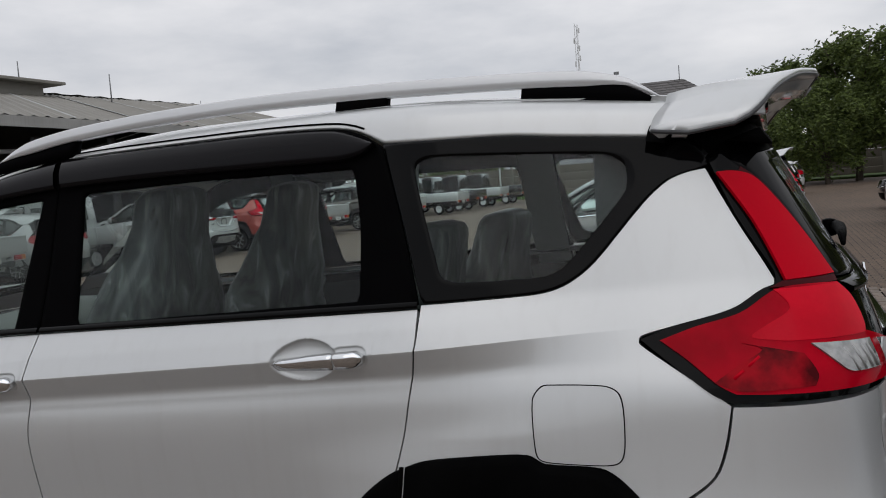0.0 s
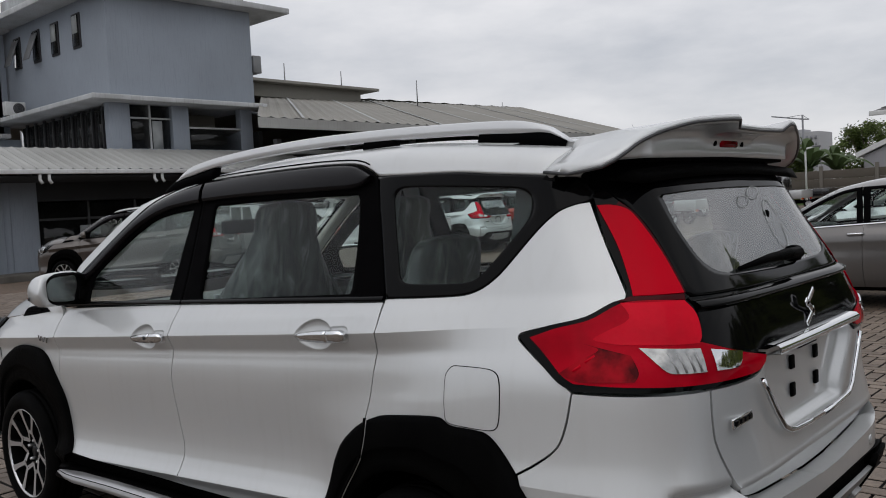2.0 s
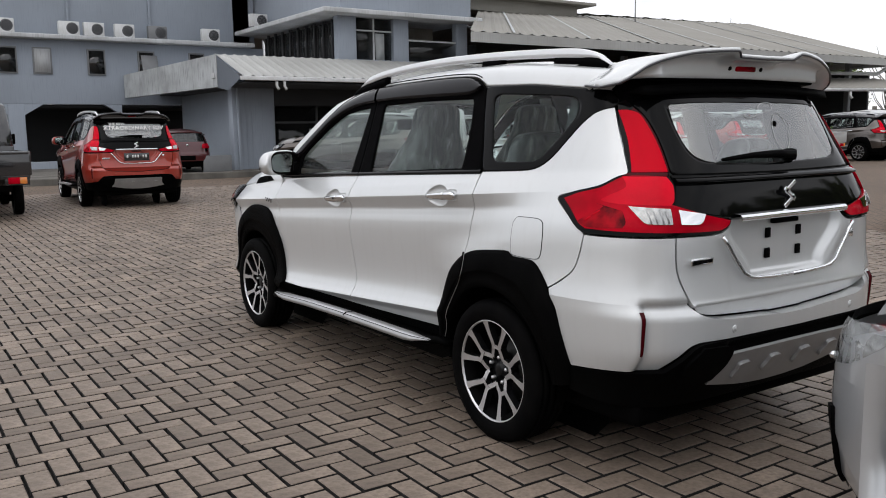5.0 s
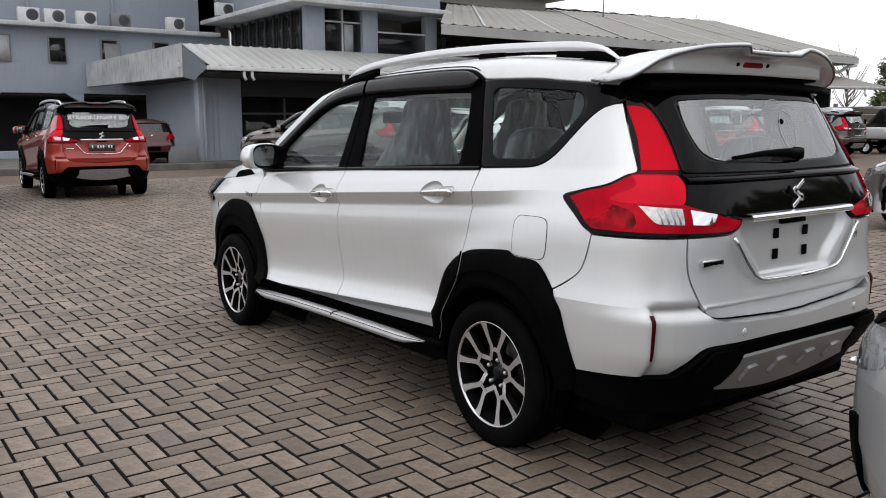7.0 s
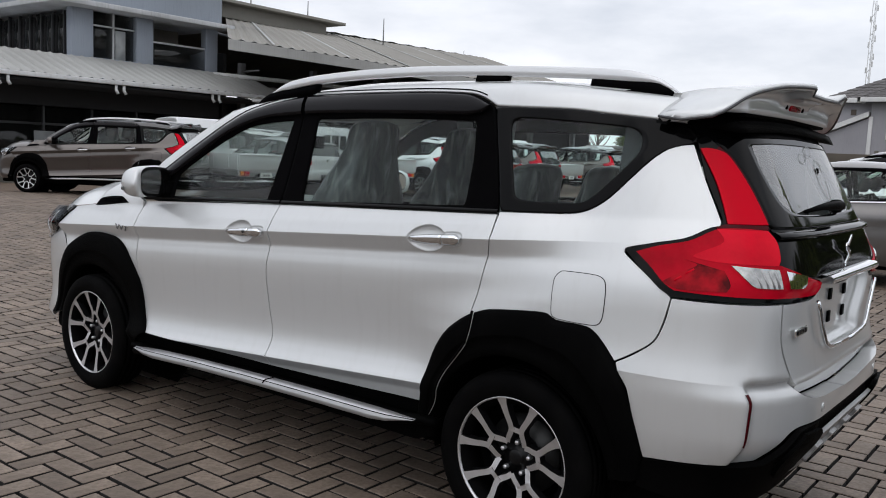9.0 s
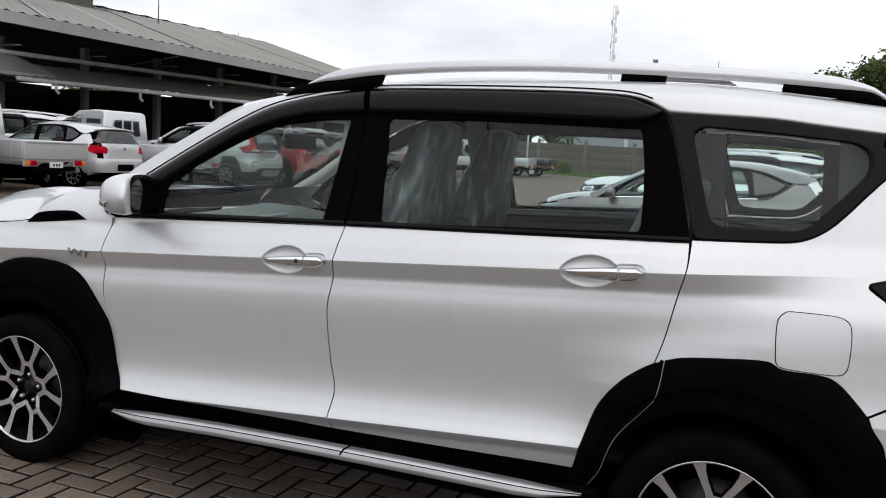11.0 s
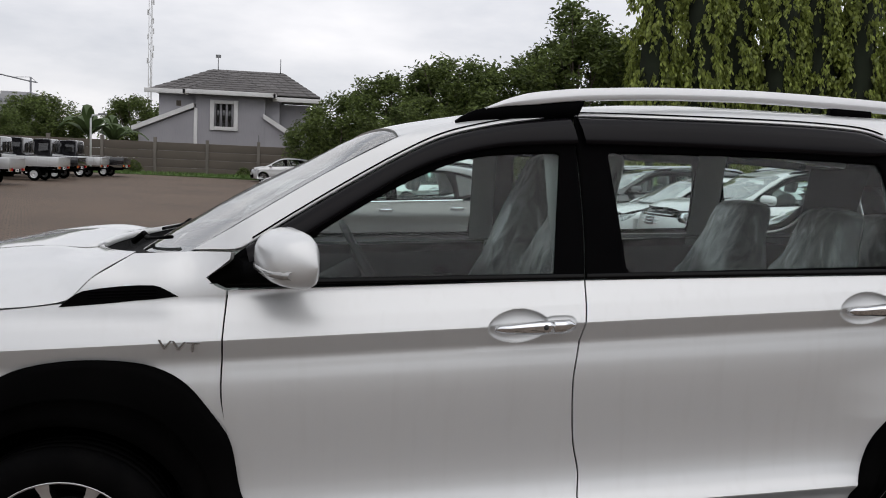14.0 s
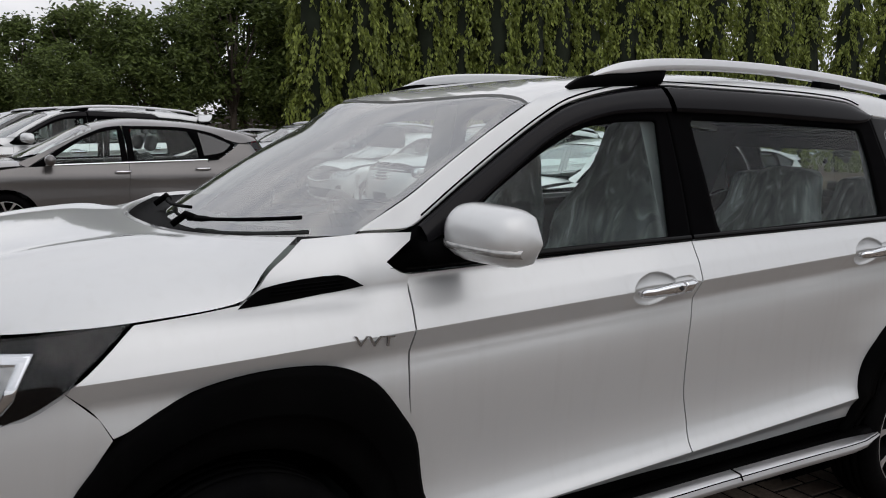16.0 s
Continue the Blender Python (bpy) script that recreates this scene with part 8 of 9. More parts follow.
def h_top(x, y):
    lo, hi = h_belt(x), H_ROOF(x)
    for _ in range(20):
        mid = (lo + hi) / 2
        if h_wide(x, mid) > abs(y):
            lo = mid
        else:
            hi = mid
    return (x, y, (lo + hi) / 2)


def h_tail(y, z):
    w = h_wide(1.6, z)
    return (0.9 + (H_REAR(z) - 0.9) * max(0.0, 1 - min(1, abs(y) / w) ** 4.6) ** (1 / 4.6), y, z)


def h_nose(y, z):
    w = h_wide(-1.0, min(z, 0.88))
    return (-0.95 - (H_FRONT(z) - 0.95) * max(0.0, 1 - min(1, abs(y) / w) ** 3.2) ** (1 / 3.2), y, z)


def hatchback(label, P, group=""):
    car = thing("hatchback", label, "car", group)
    FXW, RXW, R = -1.24, 1.28, 0.345
    # flank with wheel openings, in door-sized panels
    fa = [(x, z) for x, z in arch_arc(FXW, 0.30, R, 0, 180, 14)]
    ra = [(x, z) for x, z in arch_arc(RXW, 0.30, R, 0, 180, 14)]
    wing = [(-0.84, h_belt(-0.84) - 0.004), (-0.84, 0.30)] + fa[:] + [(-1.62, 0.30), (-1.80, 0.42), (-1.84, 0.60), (-1.80, 0.70), (-1.45, 0.835), (-1.1, 0.895)]
    both("front_wing", sheet(wing, h_side, 0.05, thick=0.02), P, car)
    fd = flow([(-0.84, h_belt(-0.84) - 0.004, 1), (0.08, h_belt(0.08) - 0.004, 1), (0.07, 0.6), (0.08, 0.24, 1), (-0.80, 0.24, 1), (-0.85, 0.5)], 5, True)
    both("front_door", sheet(fd, h_side, 0.05, thick=0.02), P, car)
    rd = flow([(0.08, h_belt(0.08) - 0.004, 1), (1.02, h_belt(1.02) - 0.004, 1), (1.10, 0.80), (1.0, 0.62), (0.93, 0.42), (0.90, 0.24, 1), (0.08, 0.24, 1), (0.07, 0.6)], 5, True)
    both("rear_door", sheet(rd, h_side, 0.05, thick=0.02), P, car)
    qp = [(1.02, h_belt(1.02) - 0.004), (1.10, 0.80), (1.0, 0.62), (0.935, 0.42), (0.932, 0.30)] + list(reversed(ra)) + [(1.66, 0.30), (1.80, 0.36), (1.86, 0.62), (1.86, 0.78), (1.68, 0.86), (1.68, 1.0), (1.74, 1.05), (1.62, 1.22), (1.50, 1.28), (1.30, 1.12), (1.15, 1.025)]
    both("quarter_panel", sheet(qp, h_side, 0.05, thick=0.02), P, car)
    # glass
    fo = flow([(-0.98, h_belt(-0.98), 1), (0.07, h_belt(0.07), 1), (0.05, 1.2), (0.02, 1.40, 1), (-0.2, 1.36), (-0.5, 1.22), (-0.8, 1.03)], 5, True)
    fi = flow([(-0.78, h_belt(-0.78) + 0.03, 1), (-0.0, h_belt(0) + 0.025, 1), (-0.03, 1.36, 1), (-0.22, 1.315), (-0.5, 1.175), (-0.72, 1.02)], 5, True)
    both("front_window_frame", ring(fo, fi, h_side, 0.002, 0.008, 4, n=72), M["satin"], car)
    both("front_side_window", sheet(fi, h_side, 0.09, lift=-0.006, thick=0, gap=0, edge=0), M["glass"], car)
    ro = flow([(0.075, h_belt(0.075), 1), (1.0, h_belt(1.0), 1), (1.28, 1.12), (1.40, 1.22, 1), (1.1, 1.355), (0.7, 1.41), (0.03, 1.40, 1), (0.06, 1.2)], 5, True)
    ri = flow([(0.15, h_belt(0.15) + 0.03, 1), (0.92, h_belt(0.92) + 0.03, 1), (0.88, 1.2), (0.80, 1.365, 1), (0.5, 1.375), (0.12, 1.37, 1)], 5, True)
    both("rear_window_frame", ring(ro, ri, h_side, 0.002, 0.008, 4, n=72), M["satin"], car)
    both("rear_side_window", sheet(ri, h_side, 0.09, lift=-0.006, thick=0, gap=0, edge=0), M["glass"], car)
    qi = flow([(0.98, 1.07, 1), (1.22, 1.12), (1.33, 1.215, 1), (1.1, 1.31), (0.93, 1.35, 1)], 5, True)
    both("quarter_window", sheet(qi, h_side, 0.09, lift=0.006, thick=0, gap=0, edge=0), M["darkglass"], car)
    ln = [[Vector(h_side(x, h_belt(x) + dz)) + Vector((0, -lf, 0)) for dz, lf in ((-0.004, 0), (0, 0.008), (0.012, 0.008), (0.018, 0.0))] for x in [-0.84 + 1.86 * i / 24 for i in range(25)]]
    both("belt_moulding", loft(ln), M["chrome"], car)
    # roof with cant rails
    ls = []
    for i in range(33):
        x = -0.30 + 1.98 * i / 32
        zt = curve((-0.98, -0.5, -0.2, 0.02, 0.7, 1.1, 1.4, 1.7), (0.92, 1.22, 1.36, 1.40, 1.41, 1.355, 1.23, 1.15))(x)
        y0 = h_y(x, zt)
        ys = [y0 * (1 - j / 8) for j in range(9)]
        row = []
        for j in range(-8, 9):
            u = 1 - abs(j) / 8 if j < 0 else 1 - abs(j) / 8
            yy = y0 * abs(j) / 8
            z = h_top(x, yy)[2]
            row.append((x, math.copysign(yy, j), max(z, zt) if abs(j) == 8 else z))
        ls.append(row)
    part("roof", loft(ls), P, car)
    both("pillar", sheet(flow([(-1.02, h_belt(-1.0) - 0.01, 1), (-0.82, 1.03), (-0.5, 1.22), (-0.2, 1.362), (-0.02, 1.40, 1), (-0.2, 1.425), (-0.32, 1.37), (-0.52, 1.265), (-0.86, 1.06), (-1.10, 0.945)], 5, True), h_side, 0.05, gap=0), P, car)
    wh = flow([(-1.10, 0.0, 1), (-1.06, -0.4), (-0.93, -0.70, 1), (-0.6, -0.64), (-0.30, -0.57, 1), (-0.33, -0.3), (-0.34, 0.0, 1)], 6)
    wh = wh + [(x, -y) for x, y in reversed(wh[1:-1])]
    part("windscreen", sheet(wh, h_top, 0.09, thick=0, gap=0, edge=0), M["shield"], car)
    part("bonnet", loft([[Vector((-1.10 - 0.72 * u + 0.16 * abs(v) ** 2 * (1 - u) + 0.10 * abs(v) ** 2.5 * u, 0.735 * v * (1 - 0.14 * u ** 2), 0.955 + 0.02 * math.sin(u * 2) - 0.15 * u ** 1.8 - 0.05 * abs(v) ** 4)) for v in [-1 + j / 10 for j in range(21)]] for u in [i / 10 for i in range(11)]]), P, car)
    part("cowl", loft([[(-1.13 + 0.16 * abs(v) ** 2, 0.70 * v, 0.94), (-1.02 + 0.16 * abs(v) ** 2, 0.70 * v, 0.97)] for v in [-1 + j / 8 for j in range(17)]]), M["plastic"], car)
    # nose
    for zs, nm, mm in (((0.20, 0.30, 0.42, 0.52, 0.60), "front_bumper", P), ((0.60, 0.64, 0.70), "front_panel", P)):
        part(nm, loft([[h_nose(0.86 * t, z) if abs(t) < 0.98 else (-1.60, 0.845 * t, z) for t in [-1 + i / 20 for i in range(41)]] for z in zs]), mm, car)
    part("grille", loft([[Vector(h_nose(0.5 * t, z)) + Vector((-0.012, 0, 0)) for t in [-1 + i / 10 for i in range(21)]] for z in (0.58, 0.66, 0.745)]), M["piano"], car)
    part("grille_trim", tube([Vector(h_nose(0.52 * t, 0.60 - 0.06 * (1 - t * t))) + Vector((-0.018, 0, 0)) for t in [-1 + i / 10 for i in range(21)]], 0.012, 6), M["chrome"], car)
    part("lower_grille", loft([[Vector(h_nose(0.6 * t, z)) + Vector((-0.01, 0, 0)) for t in [-1 + i / 10 for i in range(21)]] for z in (0.24, 0.33, 0.42)]), M["plastic"], car)
    hl = flow([(-1.50, 0.80, 1), (-1.70, 0.765), (-1.83, 0.74, 1), (-1.88, 0.67), (-1.84, 0.62, 1), (-1.74, 0.645), (-1.62, 0.715)], 4, True)
    both("headlamp", sheet(hl, h_side, 0.04, lift=0.0, thick=0.02, gap=0), M["lampclear"], car)
    both("headlamp_cover", sheet(hl, h_side, 0.04, lift=0.01, thick=0, gap=0, edge=0), M["lampglass"], car)
    fg = flow([(-1.80, 0.50, 1), (-1.86, 0.48), (-1.875, 0.34), (-1.84, 0.24, 1), (-1.80, 0.27)], 4, True)
    both("bumper_vent", sheet(fg, h_side, 0.04, lift=0.01, thick=0.02, gap=0), M["plastic"], car)
    # tail
    part("rear_bumper", loft([[h_tail(0.86 * t, z) for t in [-1 + i / 24 for i in range(49)]] for z in (0.36, 0.45, 0.55, 0.64, 0.70)]), P, car)
    part("bumper_insert", loft([[Vector(h_tail(0.80 * t, z)) + Vector((0.006, 0, 0)) for t in [-1 + i / 24 for i in range(49)]] for z in (0.22, 0.30, 0.385)]), M["plastic"], car)
    part("tailgate", loft([[h_tail(0.60 * t, z) for t in [-1 + i / 16 for i in range(33)]] for z in (0.70, 0.80, 0.90, 1.0, 1.04)]), P, car)
    part("rear_window", loft([[h_tail(0.60 * t * (1 - 0.3 * (z - 1.04)), z) for t in [-1 + i / 12 for i in range(25)]] for z in (1.04, 1.12, 1.2, 1.28, 1.33)]), M["darkglass"], car)
    part("rear_spoiler", loft([[(1.60, 0.58 * t, 1.37 - 0.03 * t * t), (1.80 - 0.06 * t * t, 0.56 * t, 1.385 - 0.03 * t * t), (1.80 - 0.06 * t * t, 0.56 * t, 1.355 - 0.03 * t * t), (1.66, 0.56 * t, 1.33 - 0.03 * t * t)] for t in [-1 + i / 8 for i in range(17)]], close_v=True, caps=True), P, car)
    tl = flow([(1.66, 0.93, 1), (1.72, 0.99), (1.84, 0.985, 1), (1.89, 0.90), (1.90, 0.81, 1), (1.80, 0.815), (1.70, 0.85)], 4, True)
    both("tail_lamp", sheet(tl, h_side, 0.04, lift=0.004, thick=0.02, gap=0), M["lampred"], car)
    b = flow([(-0.66, 0.975, 1), (-0.52, 0.955), (-0.50, 0.85), (-0.53, 0.81, 1), (-0.70, 0.82, 1)], 4, True)
    both("tail_lamp_inner", sheet(b, h_tail, 0.04, lift=0.008, thick=0.02, gap=0), M["lampred"], car)
    part("plate_recess", boxmesh(0.02, 0.5, 0.15, 0.01, (2.02, 0, 0.50)), M["plastic"], car)
    part("emblem", boxmesh(0.012, 0.07, 0.06, 0.004, (1.985, 0, 0.93)), M["chrome"], car)
    for cx in (0.0, 0.95):
        z = h_belt(cx) - 0.10
        both("door_handle", tube([(cx - 0.09, -h_y(cx, z) - 0.006, z - 0.005), (cx - 0.07, -h_y(cx, z) - 0.035, z), (cx + 0.07, -h_y(cx, z) - 0.035, z + 0.006), (cx + 0.09, -h_y(cx, z) - 0.006, z + 0.006)], 0.013, 8), M["chrome"], car)
    for sg in (-1, 1):
        mb = []
        for i in range(9):
            v = -1 + i / 4
            k = (1 - abs(v) ** 3) ** 0.45 if abs(v) < 1 else 0.05
            mb.append([(-0.80 + 0.06 * k * math.cos(a), -0.93 + 0.10 * v, 0.985 + 0.065 * k * math.sin(a)) for a in [2 * math.pi * j / 16 for j in range(16)]])
        b = loft(mb, close_v=True, caps=True)
        part("door_mirror", mirrored(b) if sg > 0 else b, P, car)
        b = boxmesh(0.08, 0.12, 0.03, 0.01, (-0.80, -0.83, 0.945))
        part("mirror_foot", mirrored(b) if sg > 0 else b, M["plastic"], car)
    # backing sheet in black, for the shade in the hatchback's panel gaps
    sh = [(-1.5, 0.66), (-0.85, 0.84), (1.0, 0.93), (1.7, 0.8), (1.7, 0.4)] + arch_arc(RXW, 0.30, 0.37, 20, 178, 10) + [(0.88, 0.2), (-0.85, 0.2)] + arch_arc(FXW, 0.30, 0.37, 2, 160, 10)
    both("inner_shell", sheet(sh, h_side, 0.2, lift=-0.035, thick=0, gap=0, edge=0), M["under"], car)
    for cx in (FXW, RXW):
        both("wheel_well", loft([[(x, y, z) for x, z in arch_arc(cx, 0.30, 0.36, -10, 190, 16)] for y in (-0.82, -0.45)]), M["under"], car)
    part("underbody", boxmesh(3.5, 1.3, 0.12, 0.03, (0, 0, 0.24)), M["under"], car)
    part("headlining", loft([[Vector(h_top(x, 0.56 * t)) - Vector((0, 0, 0.035)) for t in [-1 + j / 5 for j in range(11)]] for x in [-0.25 + 1.6 * i / 10 for i in range(11)]]), M["beige"], car)
    part("cabin_floor", boxmesh(2.6, 1.3, 0.05, 0.0, (0.3, 0, 0.5)), M["cabin"], car)
    both("door_card", sheet([(-0.8, 0.86), (0.9, 0.94), (1.2, 0.9), (1.2, 0.5), (-0.8, 0.4)], h_side, 0.2, lift=-0.07, thick=0, gap=0), M["cabin"], car)
    part("dashboard", boxmesh(0.4, 1.35, 0.35, 0.08, (-0.80, 0, 0.78)), M["cabin"], car)
    for x, y in ((0.0, -0.36), (0.0, 0.36), (0.85, -0.3), (0.85, 0.3)):
        seat(car, x, y, 0.55, 0.55, 0.5, False, 0.3)
    for x in (FXW, RXW):
        w = wheel(car, x, -0.745, 0.30, nuts=False)
        w.scale = (0.95, 0.95, 0.95)
        w = wheel(car, x, 0.745, 0.30, False, nuts=False)
        w.scale = (0.95, 0.95, 0.95)
    return car


# ---- pick-up truck ----
def steel_wheel(parent, x, y, left=True):
    w = new("wheel")
    w.parent = parent
    w.matrix_local = pose(x, y, 0.275, 0, 0, 0 if left else 180)
    prof = [(0.165, 0.06), (0.20, 0.075), (0.245, 0.075), (0.268, 0.06), (0.275, 0.03), (0.275, -0.03), (0.268, -0.06), (0.245, -0.075), (0.20, -0.075), (0.165, -0.06)]
    part("tyre", lathe(prof, 32, closed=True), M["rubber"], w)
    part("rim", lathe([(0.0, -0.02), (0.04, -0.022), (0.05, -0.045), (0.09, -0.05), (0.115, -0.03), (0.15, -0.045), (0.17, -0.062), (0.175, -0.05)], 24), M["rail"], w)


def pickup(label, P, bed=None, group=""):
    """Small forward-cab pick-up with a drop-side bed. Nose to -x."""
    bed = bed or P
    t = thing("pickup_truck", label, "truck", group)
    prof = [(-2.08, 0.42), (-2.10, 0.62), (-2.06, 0.80), (-1.90, 0.98), (-1.72, 1.10), (-1.22, 1.74), (-1.10, 1.82), (-0.6, 1.86), (-0.30, 1.85), (-0.22, 1.80), (-0.20, 1.2), (-0.20, 0.62), (-0.45, 0.40), (-1.0, 0.36), (-1.9, 0.36)]
    ls = []
    for y, k in ((-0.84, 0.0), (-0.845, 0.35), (-0.80, 0.8), (-0.70, 1.0), (0, 1.03), (0.70, 1.0), (0.80, 0.8), (0.845, 0.35), (0.84, 0.0)):
        row = []
        for x, z in prof:
            in_ = 0.13 * max(0, (z - 1.05) / 0.8)
            yy = y * (1 - in_) if abs(y) > 0 else 0
            kk = 0.94 + 0.06 * min(1, k)
            row.append((-1.1 + (x + 1.1) * kk, yy, 1.05 + (z - 1.05) * (0.95 + 0.05 * min(1, k))))
        ls.append(row)
    part("cab", loft(ls, close_v=True, caps=True), P, t)
    for sg in (-1, 1):
        b = bmesh.new()
        q = [(-1.55, 1.10), (-0.98, 1.10), (-0.98, 1.68), (-1.16, 1.68)]
        b.faces.new([b.verts.new((x, -(0.842 * (1 - 0.13 * (z - 1.05) / 0.8) + 0.006), z)) for x, z in q])
        part("side_window", mirrored(b) if sg > 0 else b, M["darkglass"], t)
        b = bmesh.new()
        q = [(-0.80, 1.22), (-0.34, 1.22), (-0.34, 1.62), (-0.80, 1.62)]
        b.faces.new([b.verts.new((x, -(0.842 * (1 - 0.13 * (z - 1.05) / 0.8) + 0.006), z)) for x, z in q])
        part("quarter_window", mirrored(b) if sg > 0 else b, M["darkglass"], t)
        b = boxmesh(0.10, 0.05, 0.2, 0.02, (-1.72, -0.97, 1.22))
        part("door_mirror", mirrored(b) if sg > 0 else b, M["plastic"], t)
        b = boxmesh(0.10, 0.12, 0.16, 0.03, (-2.04, -0.62, 0.72))
        part("headlamp", mirrored(b) if sg > 0 else b, M["lampclear"], t)
    b = bmesh.new()
    b.faces.new([b.verts.new(p) for p in ((-0.185, -0.5, 1.22), (-0.185, 0.5, 1.22), (-0.185, 0.44, 1.62), (-0.185, -0.44, 1.62))])
    part("rear_cab_window", b, M["darkglass"], t)
    for y in (-0.17, 0.17):
        part("window_bar", boxmesh(0.02, 0.05, 0.5, 0.005, (-0.17, y, 1.42)), P, t)
    b = bmesh.new()
    b.faces.new([b.verts.new(p) for p in ((-1.70, -0.66, 1.14), (-1.70, 0.66, 1.14), (-1.27, 0.58, 1.70), (-1.27, -0.58, 1.70))])
    part("windscreen", b, M["darkglass"], t)
    part("chassis", boxmesh(3.9, 0.7, 0.14, 0.02, (0.0, 0, 0.42)), M["under"], t)
    part("bed_floor", boxmesh(2.30, 1.62, 0.08, 0.01, (1.02, 0, 0.66)), bed, t)
    for y in (-0.815, 0.815):
        part("bed_side", boxmesh(2.30, 0.04, 0.36, 0.012, (1.02, y, 0.86)), bed, t)
        for x in (0.2, 0.75, 1.3, 1.85):
            part("side_rib", boxmesh(0.05, 0.015, 0.30, 0.004, (x, y + math.copysign(0.025, y), 0.86)), bed, t)
    part("headboard", boxmesh(0.05, 1.64, 0.42, 0.012, (-0.12, 0, 0.89)), bed, t)
    part("tailboard", boxmesh(0.045, 1.64, 0.37, 0.012, (2.19, 0, 0.86)), bed, t)
    part("tailboard_rail", boxmesh(0.03, 1.60, 0.04, 0.01, (2.22, 0, 1.02)), bed, t)
    for k in range(5):
        part("tailboard_mark", boxmesh(0.008, 0.09, 0.06, 0.003, (2.216, -0.30 + 0.15 * k, 0.88)), bed, t)
    for y in (-0.58, 0.58):
        lamp = part("tail_lamp", boxmesh(0.05, 0.16, 0.10, 0.01, (2.18, y, 0.60)), M["lampred"], t)
        part("turn_lamp", boxmesh(0.052, 0.10, 0.10, 0.01, (2.18, y + math.copysign(0.13, y), 0.60)), M["amber"], t)
        part("lamp_bracket", boxmesh(0.03, 0.34, 0.14, 0.005, (2.15, y + math.copysign(0.05, y), 0.60)), bed, t)
    part("plate", boxmesh(0.02, 0.34, 0.11, 0.004, (2.18, 0.0, 0.56)), M["label"], t)
    for k in range(3):
        part("plate_mark", boxmesh(0.006, 0.04, 0.05, 0.0, (2.192, -0.07 + 0.07 * k, 0.56)), M["ink"], t)
    part("rear_beam", boxmesh(0.08, 1.1, 0.10, 0.01, (2.10, 0, 0.48)), M["under"], t)
    for x in (-1.35, 1.15):
        steel_wheel(t, x, -0.70)
        steel_wheel(t, x, 0.70, False)
        part("axle", tube([(x, -0.65, 0.28), (x, 0.65, 0.28)], 0.06, 6), M["under"], t)
    return t


def repaint(ob, old, new_mat, label=None):
    for o in (ob, *ob.children_recursive):
        if o.type == 'MESH':
            for s in o.material_slots:
                if s.material == old:
                    s.link = 'OBJECT'
                    s.material = new_mat
    if label:
        ob["label"] = label
    return ob


# ---- parked vehicles ----
spare = suv("pearl white wagon with black cladding, parked in the shed row", M["white"], group="cars in the shed row", film="plain")
put(spare, -13.9, 16.4, gz(-14.0))
W = M["white"]
for x, y, rz, col, text, grp in (
        (-13.65, 18.6, 0, "orange", "orange wagon with black cladding, parked in the shed row", "cars in the shed row"),
        (-13.75, 21.2, 0, "khaki", "bronze-brown wagon with black cladding, parked in the shed row", "cars in the shed row"),
        (-14.0, 26.9, 0, "khaki", "bronze-brown wagon parked beside white trucks", "cars in the shed row"),
        (-13.3, 0.95, -3, "orange", "orange wagon with a lettered rear window, parked by the offices", "cars by the offices"),
        (-14.9, 7.2, 32, "khaki", "bronze-brown wagon parked at the office canopy", "cars by the offices"),
        (-16.6, 11.6, 30, "white", "white wagon parked behind a bronze-brown one", "cars by the offices"),
        (0.2, 11.9, 0, "white", "white wagon parked in the row of new cars", "cars in the second row"),
        (0.1, 14.5, 0, "khaki", "bronze-brown wagon parked in the row of new cars", "cars in the second row"),
        (0.0, 17.1, 0, "silver", "silver wagon parked in the row of new cars", "cars in the second row"),
        (0.2, 19.8, 0, "blackpaint", "black wagon parked in the row of new cars", "cars in the second row"),
        (6.5, 9.3, 0, "white", "white wagon with a chrome grille in the third row", "cars in the third row"),
        (6.5, 14.6, 0, "blackpaint", "black wagon with a chrome grille in the third row", "cars in the third row"),
        (6.4, 17.2, 0, "silver", "silver wagon in the third row of new cars", "cars in the third row")):
    o = again(spare, x, y, gz(x), rz)
    if col != "white":
        repaint(o, W, M[col])
    if col in ("orange", "khaki"):
        for c in o.children:
            if c.name.split(".")[0] in ("roof", "roof_spoiler", "roof_side"):
                repaint(c, M[col], M["blackpaint"])
    if grp == "cars by the offices":
        part("number_plate", boxmesh(0.008, 0.42, 0.13, 0.003, (2.203, 0, 0.885)), M["blackpaint"], o)
        for k in range(8):
            if k not in (1, 5):
                part("plate_mark", boxmesh(0.004, 0.026, 0.05, 0.0, (2.2085, -0.155 + 0.044 * k, 0.895)), M["label"], o)
    tagged(o, text, group=grp)
hatch = hatchback("warm grey hatchback parked in the row of new cars", M["grey"], "cars in the second row")
put(hatch, 0.12, 8.75)
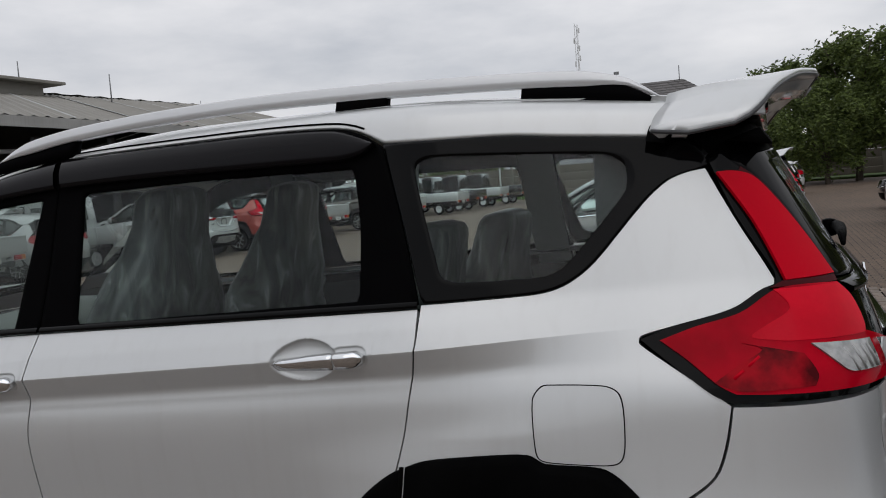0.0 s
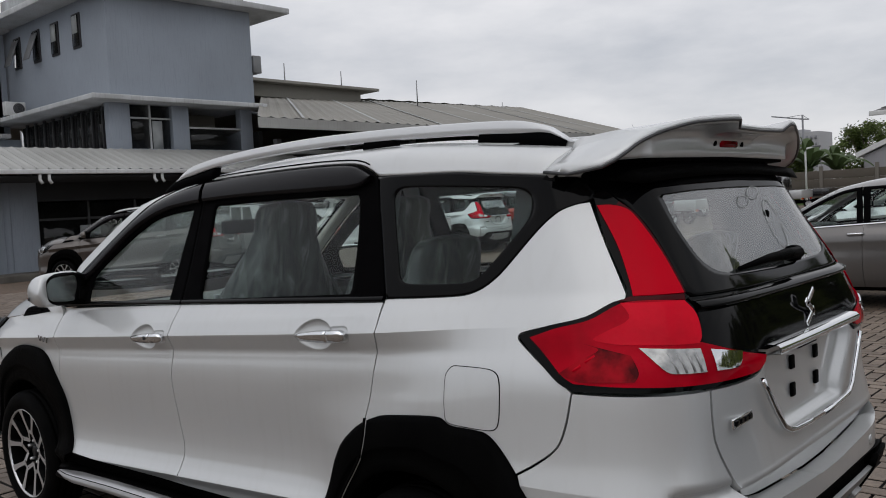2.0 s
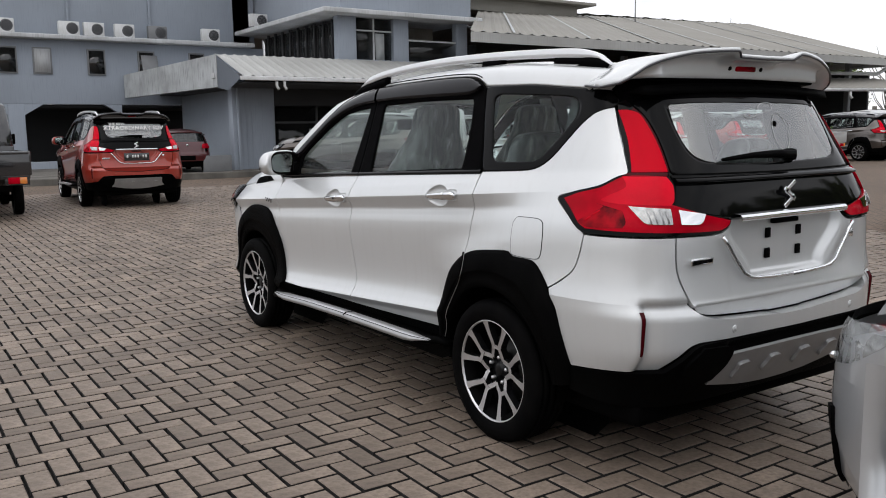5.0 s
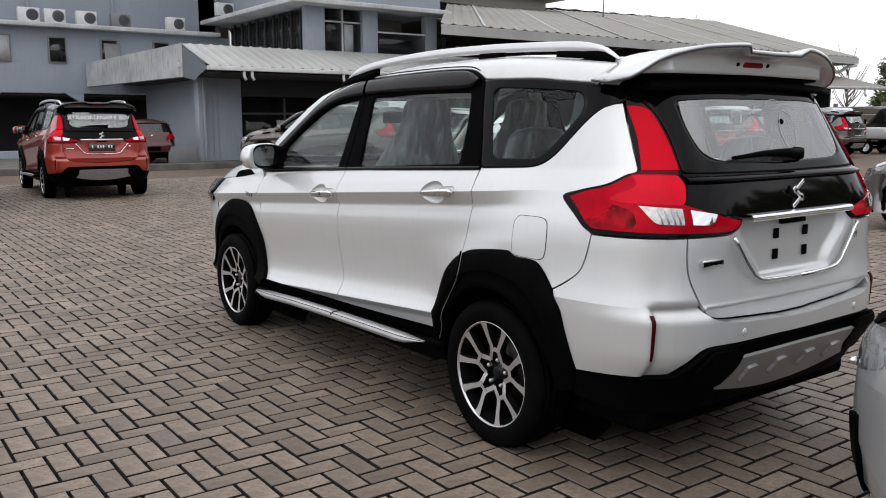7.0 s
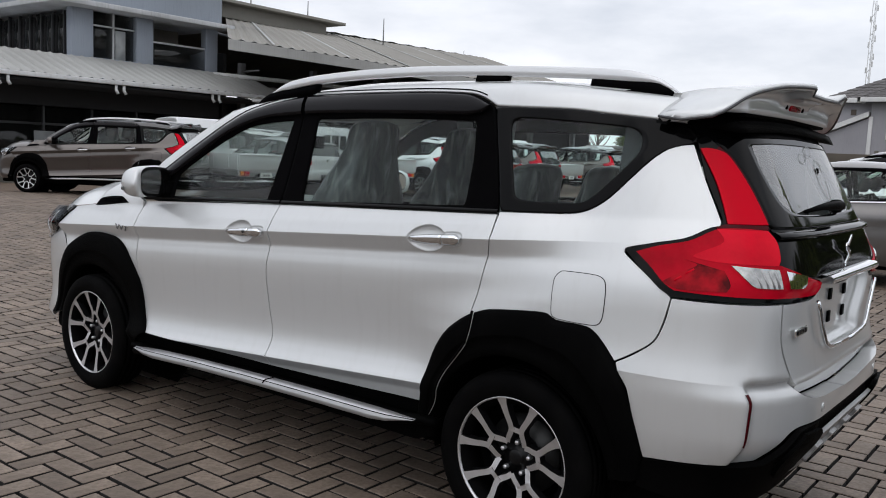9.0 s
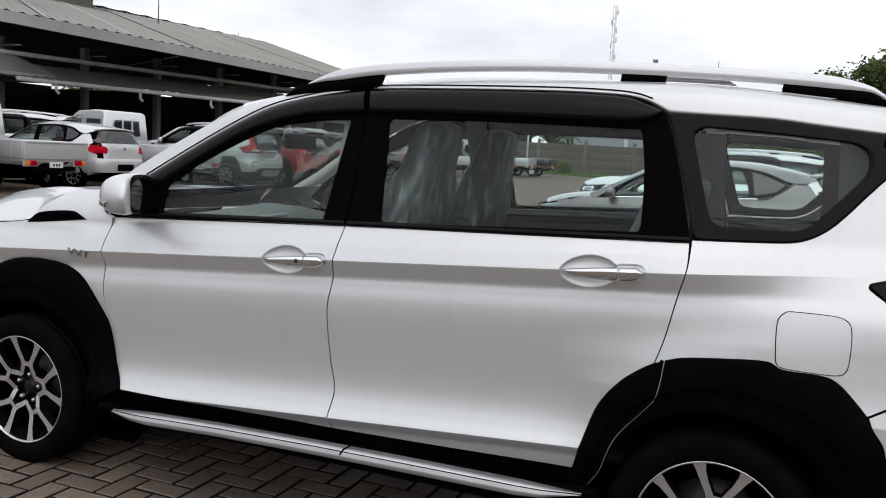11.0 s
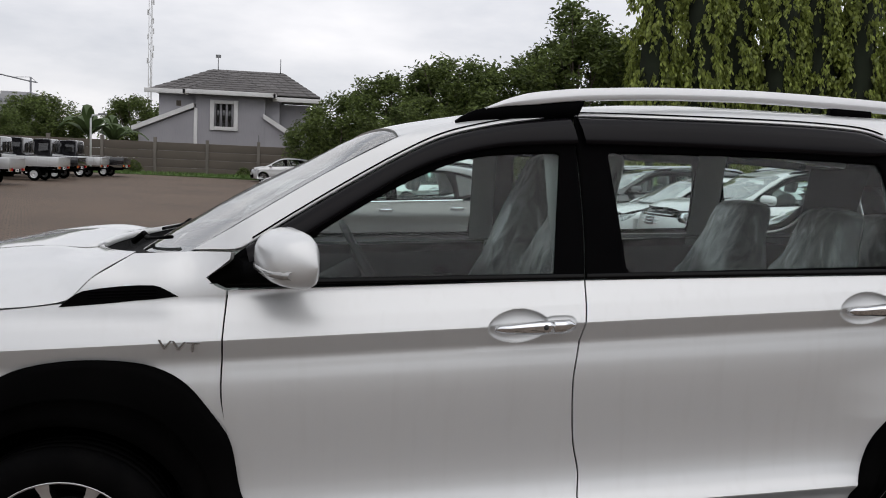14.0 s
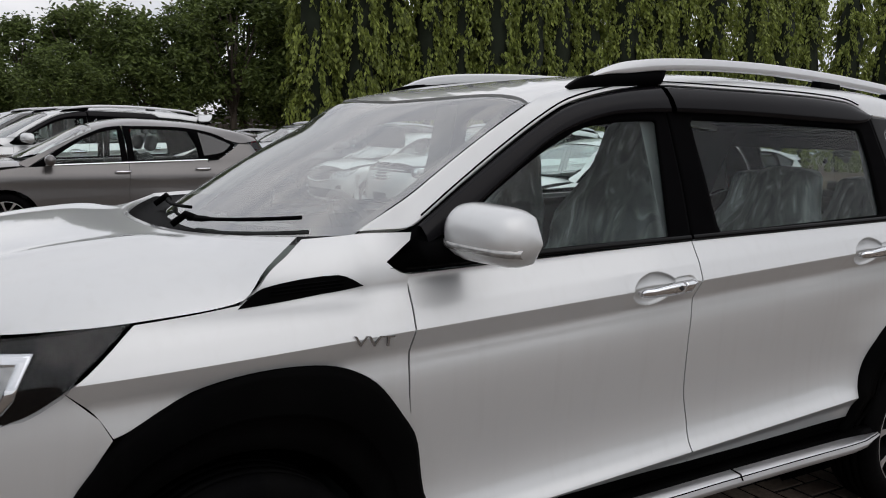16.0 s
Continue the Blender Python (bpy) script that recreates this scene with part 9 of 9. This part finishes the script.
for x, y, rz, col, text, grp in (
        (-14.7, 12.0, 0, "white", "white hatchback parked between two white trucks", "cars in the shed row"),
        (4.80, -0.145, -5, "silver", "pale silver hatchback close behind the white wagon", "cars in the first row"),
        (6.3, 11.9, 0, "white", "white hatchback in the third row of new cars", "cars in the third row"),
        (6.3, 6.6, 0, "white", "white hatchback at the end of the third row", "cars in the third row"),
        (-3.1, 48.4, 6, "white", "white hatchback parked at the grass verge", "cars at the verge"),
        (-26.5, 6.02, -4, "darkred", "dark red hatchback at the office corner", "cars by the offices"),
        (0.6, 22.6, 0, "grey", "grey hatchback parked in the row of new cars", "cars in the second row"),
        (0.4, 25.4, 0, "white", "white hatchback parked in the row of new cars", "cars in the second row"),
        (0.9, 30.5, 0, "silver", "silver hatchback parked in the row of new cars", "cars in the second row"),
        (1.2, 36.0, 0, "white", "white hatchback at the far end of the row", "cars in the second row"),
        (6.6, 20.0, 0, "silver", "silver hatchback in the third row of new cars", "cars in the third row"),
        (6.6, 22.8, 0, "blackpaint", "black hatchback in the third row of new cars", "cars in the third row"),
        (11.8, 9.0, 0, "white", "white hatchback in the fourth row of new cars", "cars in the fourth row"),
        (11.8, 12.0, 0, "grey", "grey hatchback in the fourth row of new cars", "cars in the fourth row"),
        (11.8, 15.0, 0, "white", "white hatchback in the fourth row of new cars", "cars in the fourth row"),
        (11.8, 18.0, 0, "silver", "silver hatchback in the fourth row of new cars", "cars in the fourth row")):
    o = again(hatch, x, y, 0.06 if col == "darkred" else gz(x) + gy(y), rz, 1.05 if grp == "cars in the first row" else 1.0)
    if col != "grey":
        repaint(o, M["grey"], M[col])
    tagged(o, text, group=grp)
truck = pickup("white drop-side pick-up truck in the shed row", M["white"], group="trucks in the shed row")
put(truck, -14.65, 9.8, gz(-14.6))
again(truck, -14.5, 14.2, gz(-14.5))
again(truck, -14.5, 23.9, gz(-14.5))
again(truck, -14.5, 31.2, gz(-14.0))
bt = pickup("black pick-up truck with a white drop-side bed", M["blackpaint"], M["white"], "trucks in the shed row")
put(bt, -14.3, 36.4, gz(-14.3) + gy(36.4))
bb = pickup("black drop-side pick-up truck", M["blackpaint"], None, "trucks in the shed row")
put(bb, -14.3, 39.2, gz(-14.3) + gy(39.2))
again(bt, -14.1, 42.6, gz(-14.1) + gy(42.6))
again(bb, -13.6, 45.2, gz(-13.6) + gy(45.2))
o = again(bb, -12.3, -1.75, gz(-12.3), -2)
tagged(o, "black drop-side pick-up truck parked near the offices", group="trucks by the offices")
# slogan on the rear window of the orange wagon
slog = Matrix.Translation((-13.3, 0.95, gz(-13.3))) @ Matrix.Rotation(radians(-3), 4, 'Z')
face = Matrix.Translation((2.085, 0.0, 1.385)) @ Matrix.Rotation(radians(90), 4, 'Z') @ Matrix.Rotation(radians(64), 4, 'X')
wz = words("window_slogan", "XTRAORDINARY SUV", 0.104, slog @ face, M["label"], None, 0.001)
tagged(wz, "white slogan letters on the orange wagon's rear window", "lettering")
wz = words("window_slogan", "THE NEW", 0.06, slog @ Matrix.Translation((2.055, -0.28, 1.455)) @ Matrix.Rotation(radians(90), 4, 'Z') @ Matrix.Rotation(radians(64), 4, 'X'), M["label"], None, 0.001)
tagged(wz, "small white letters on the orange wagon's rear window", "lettering")
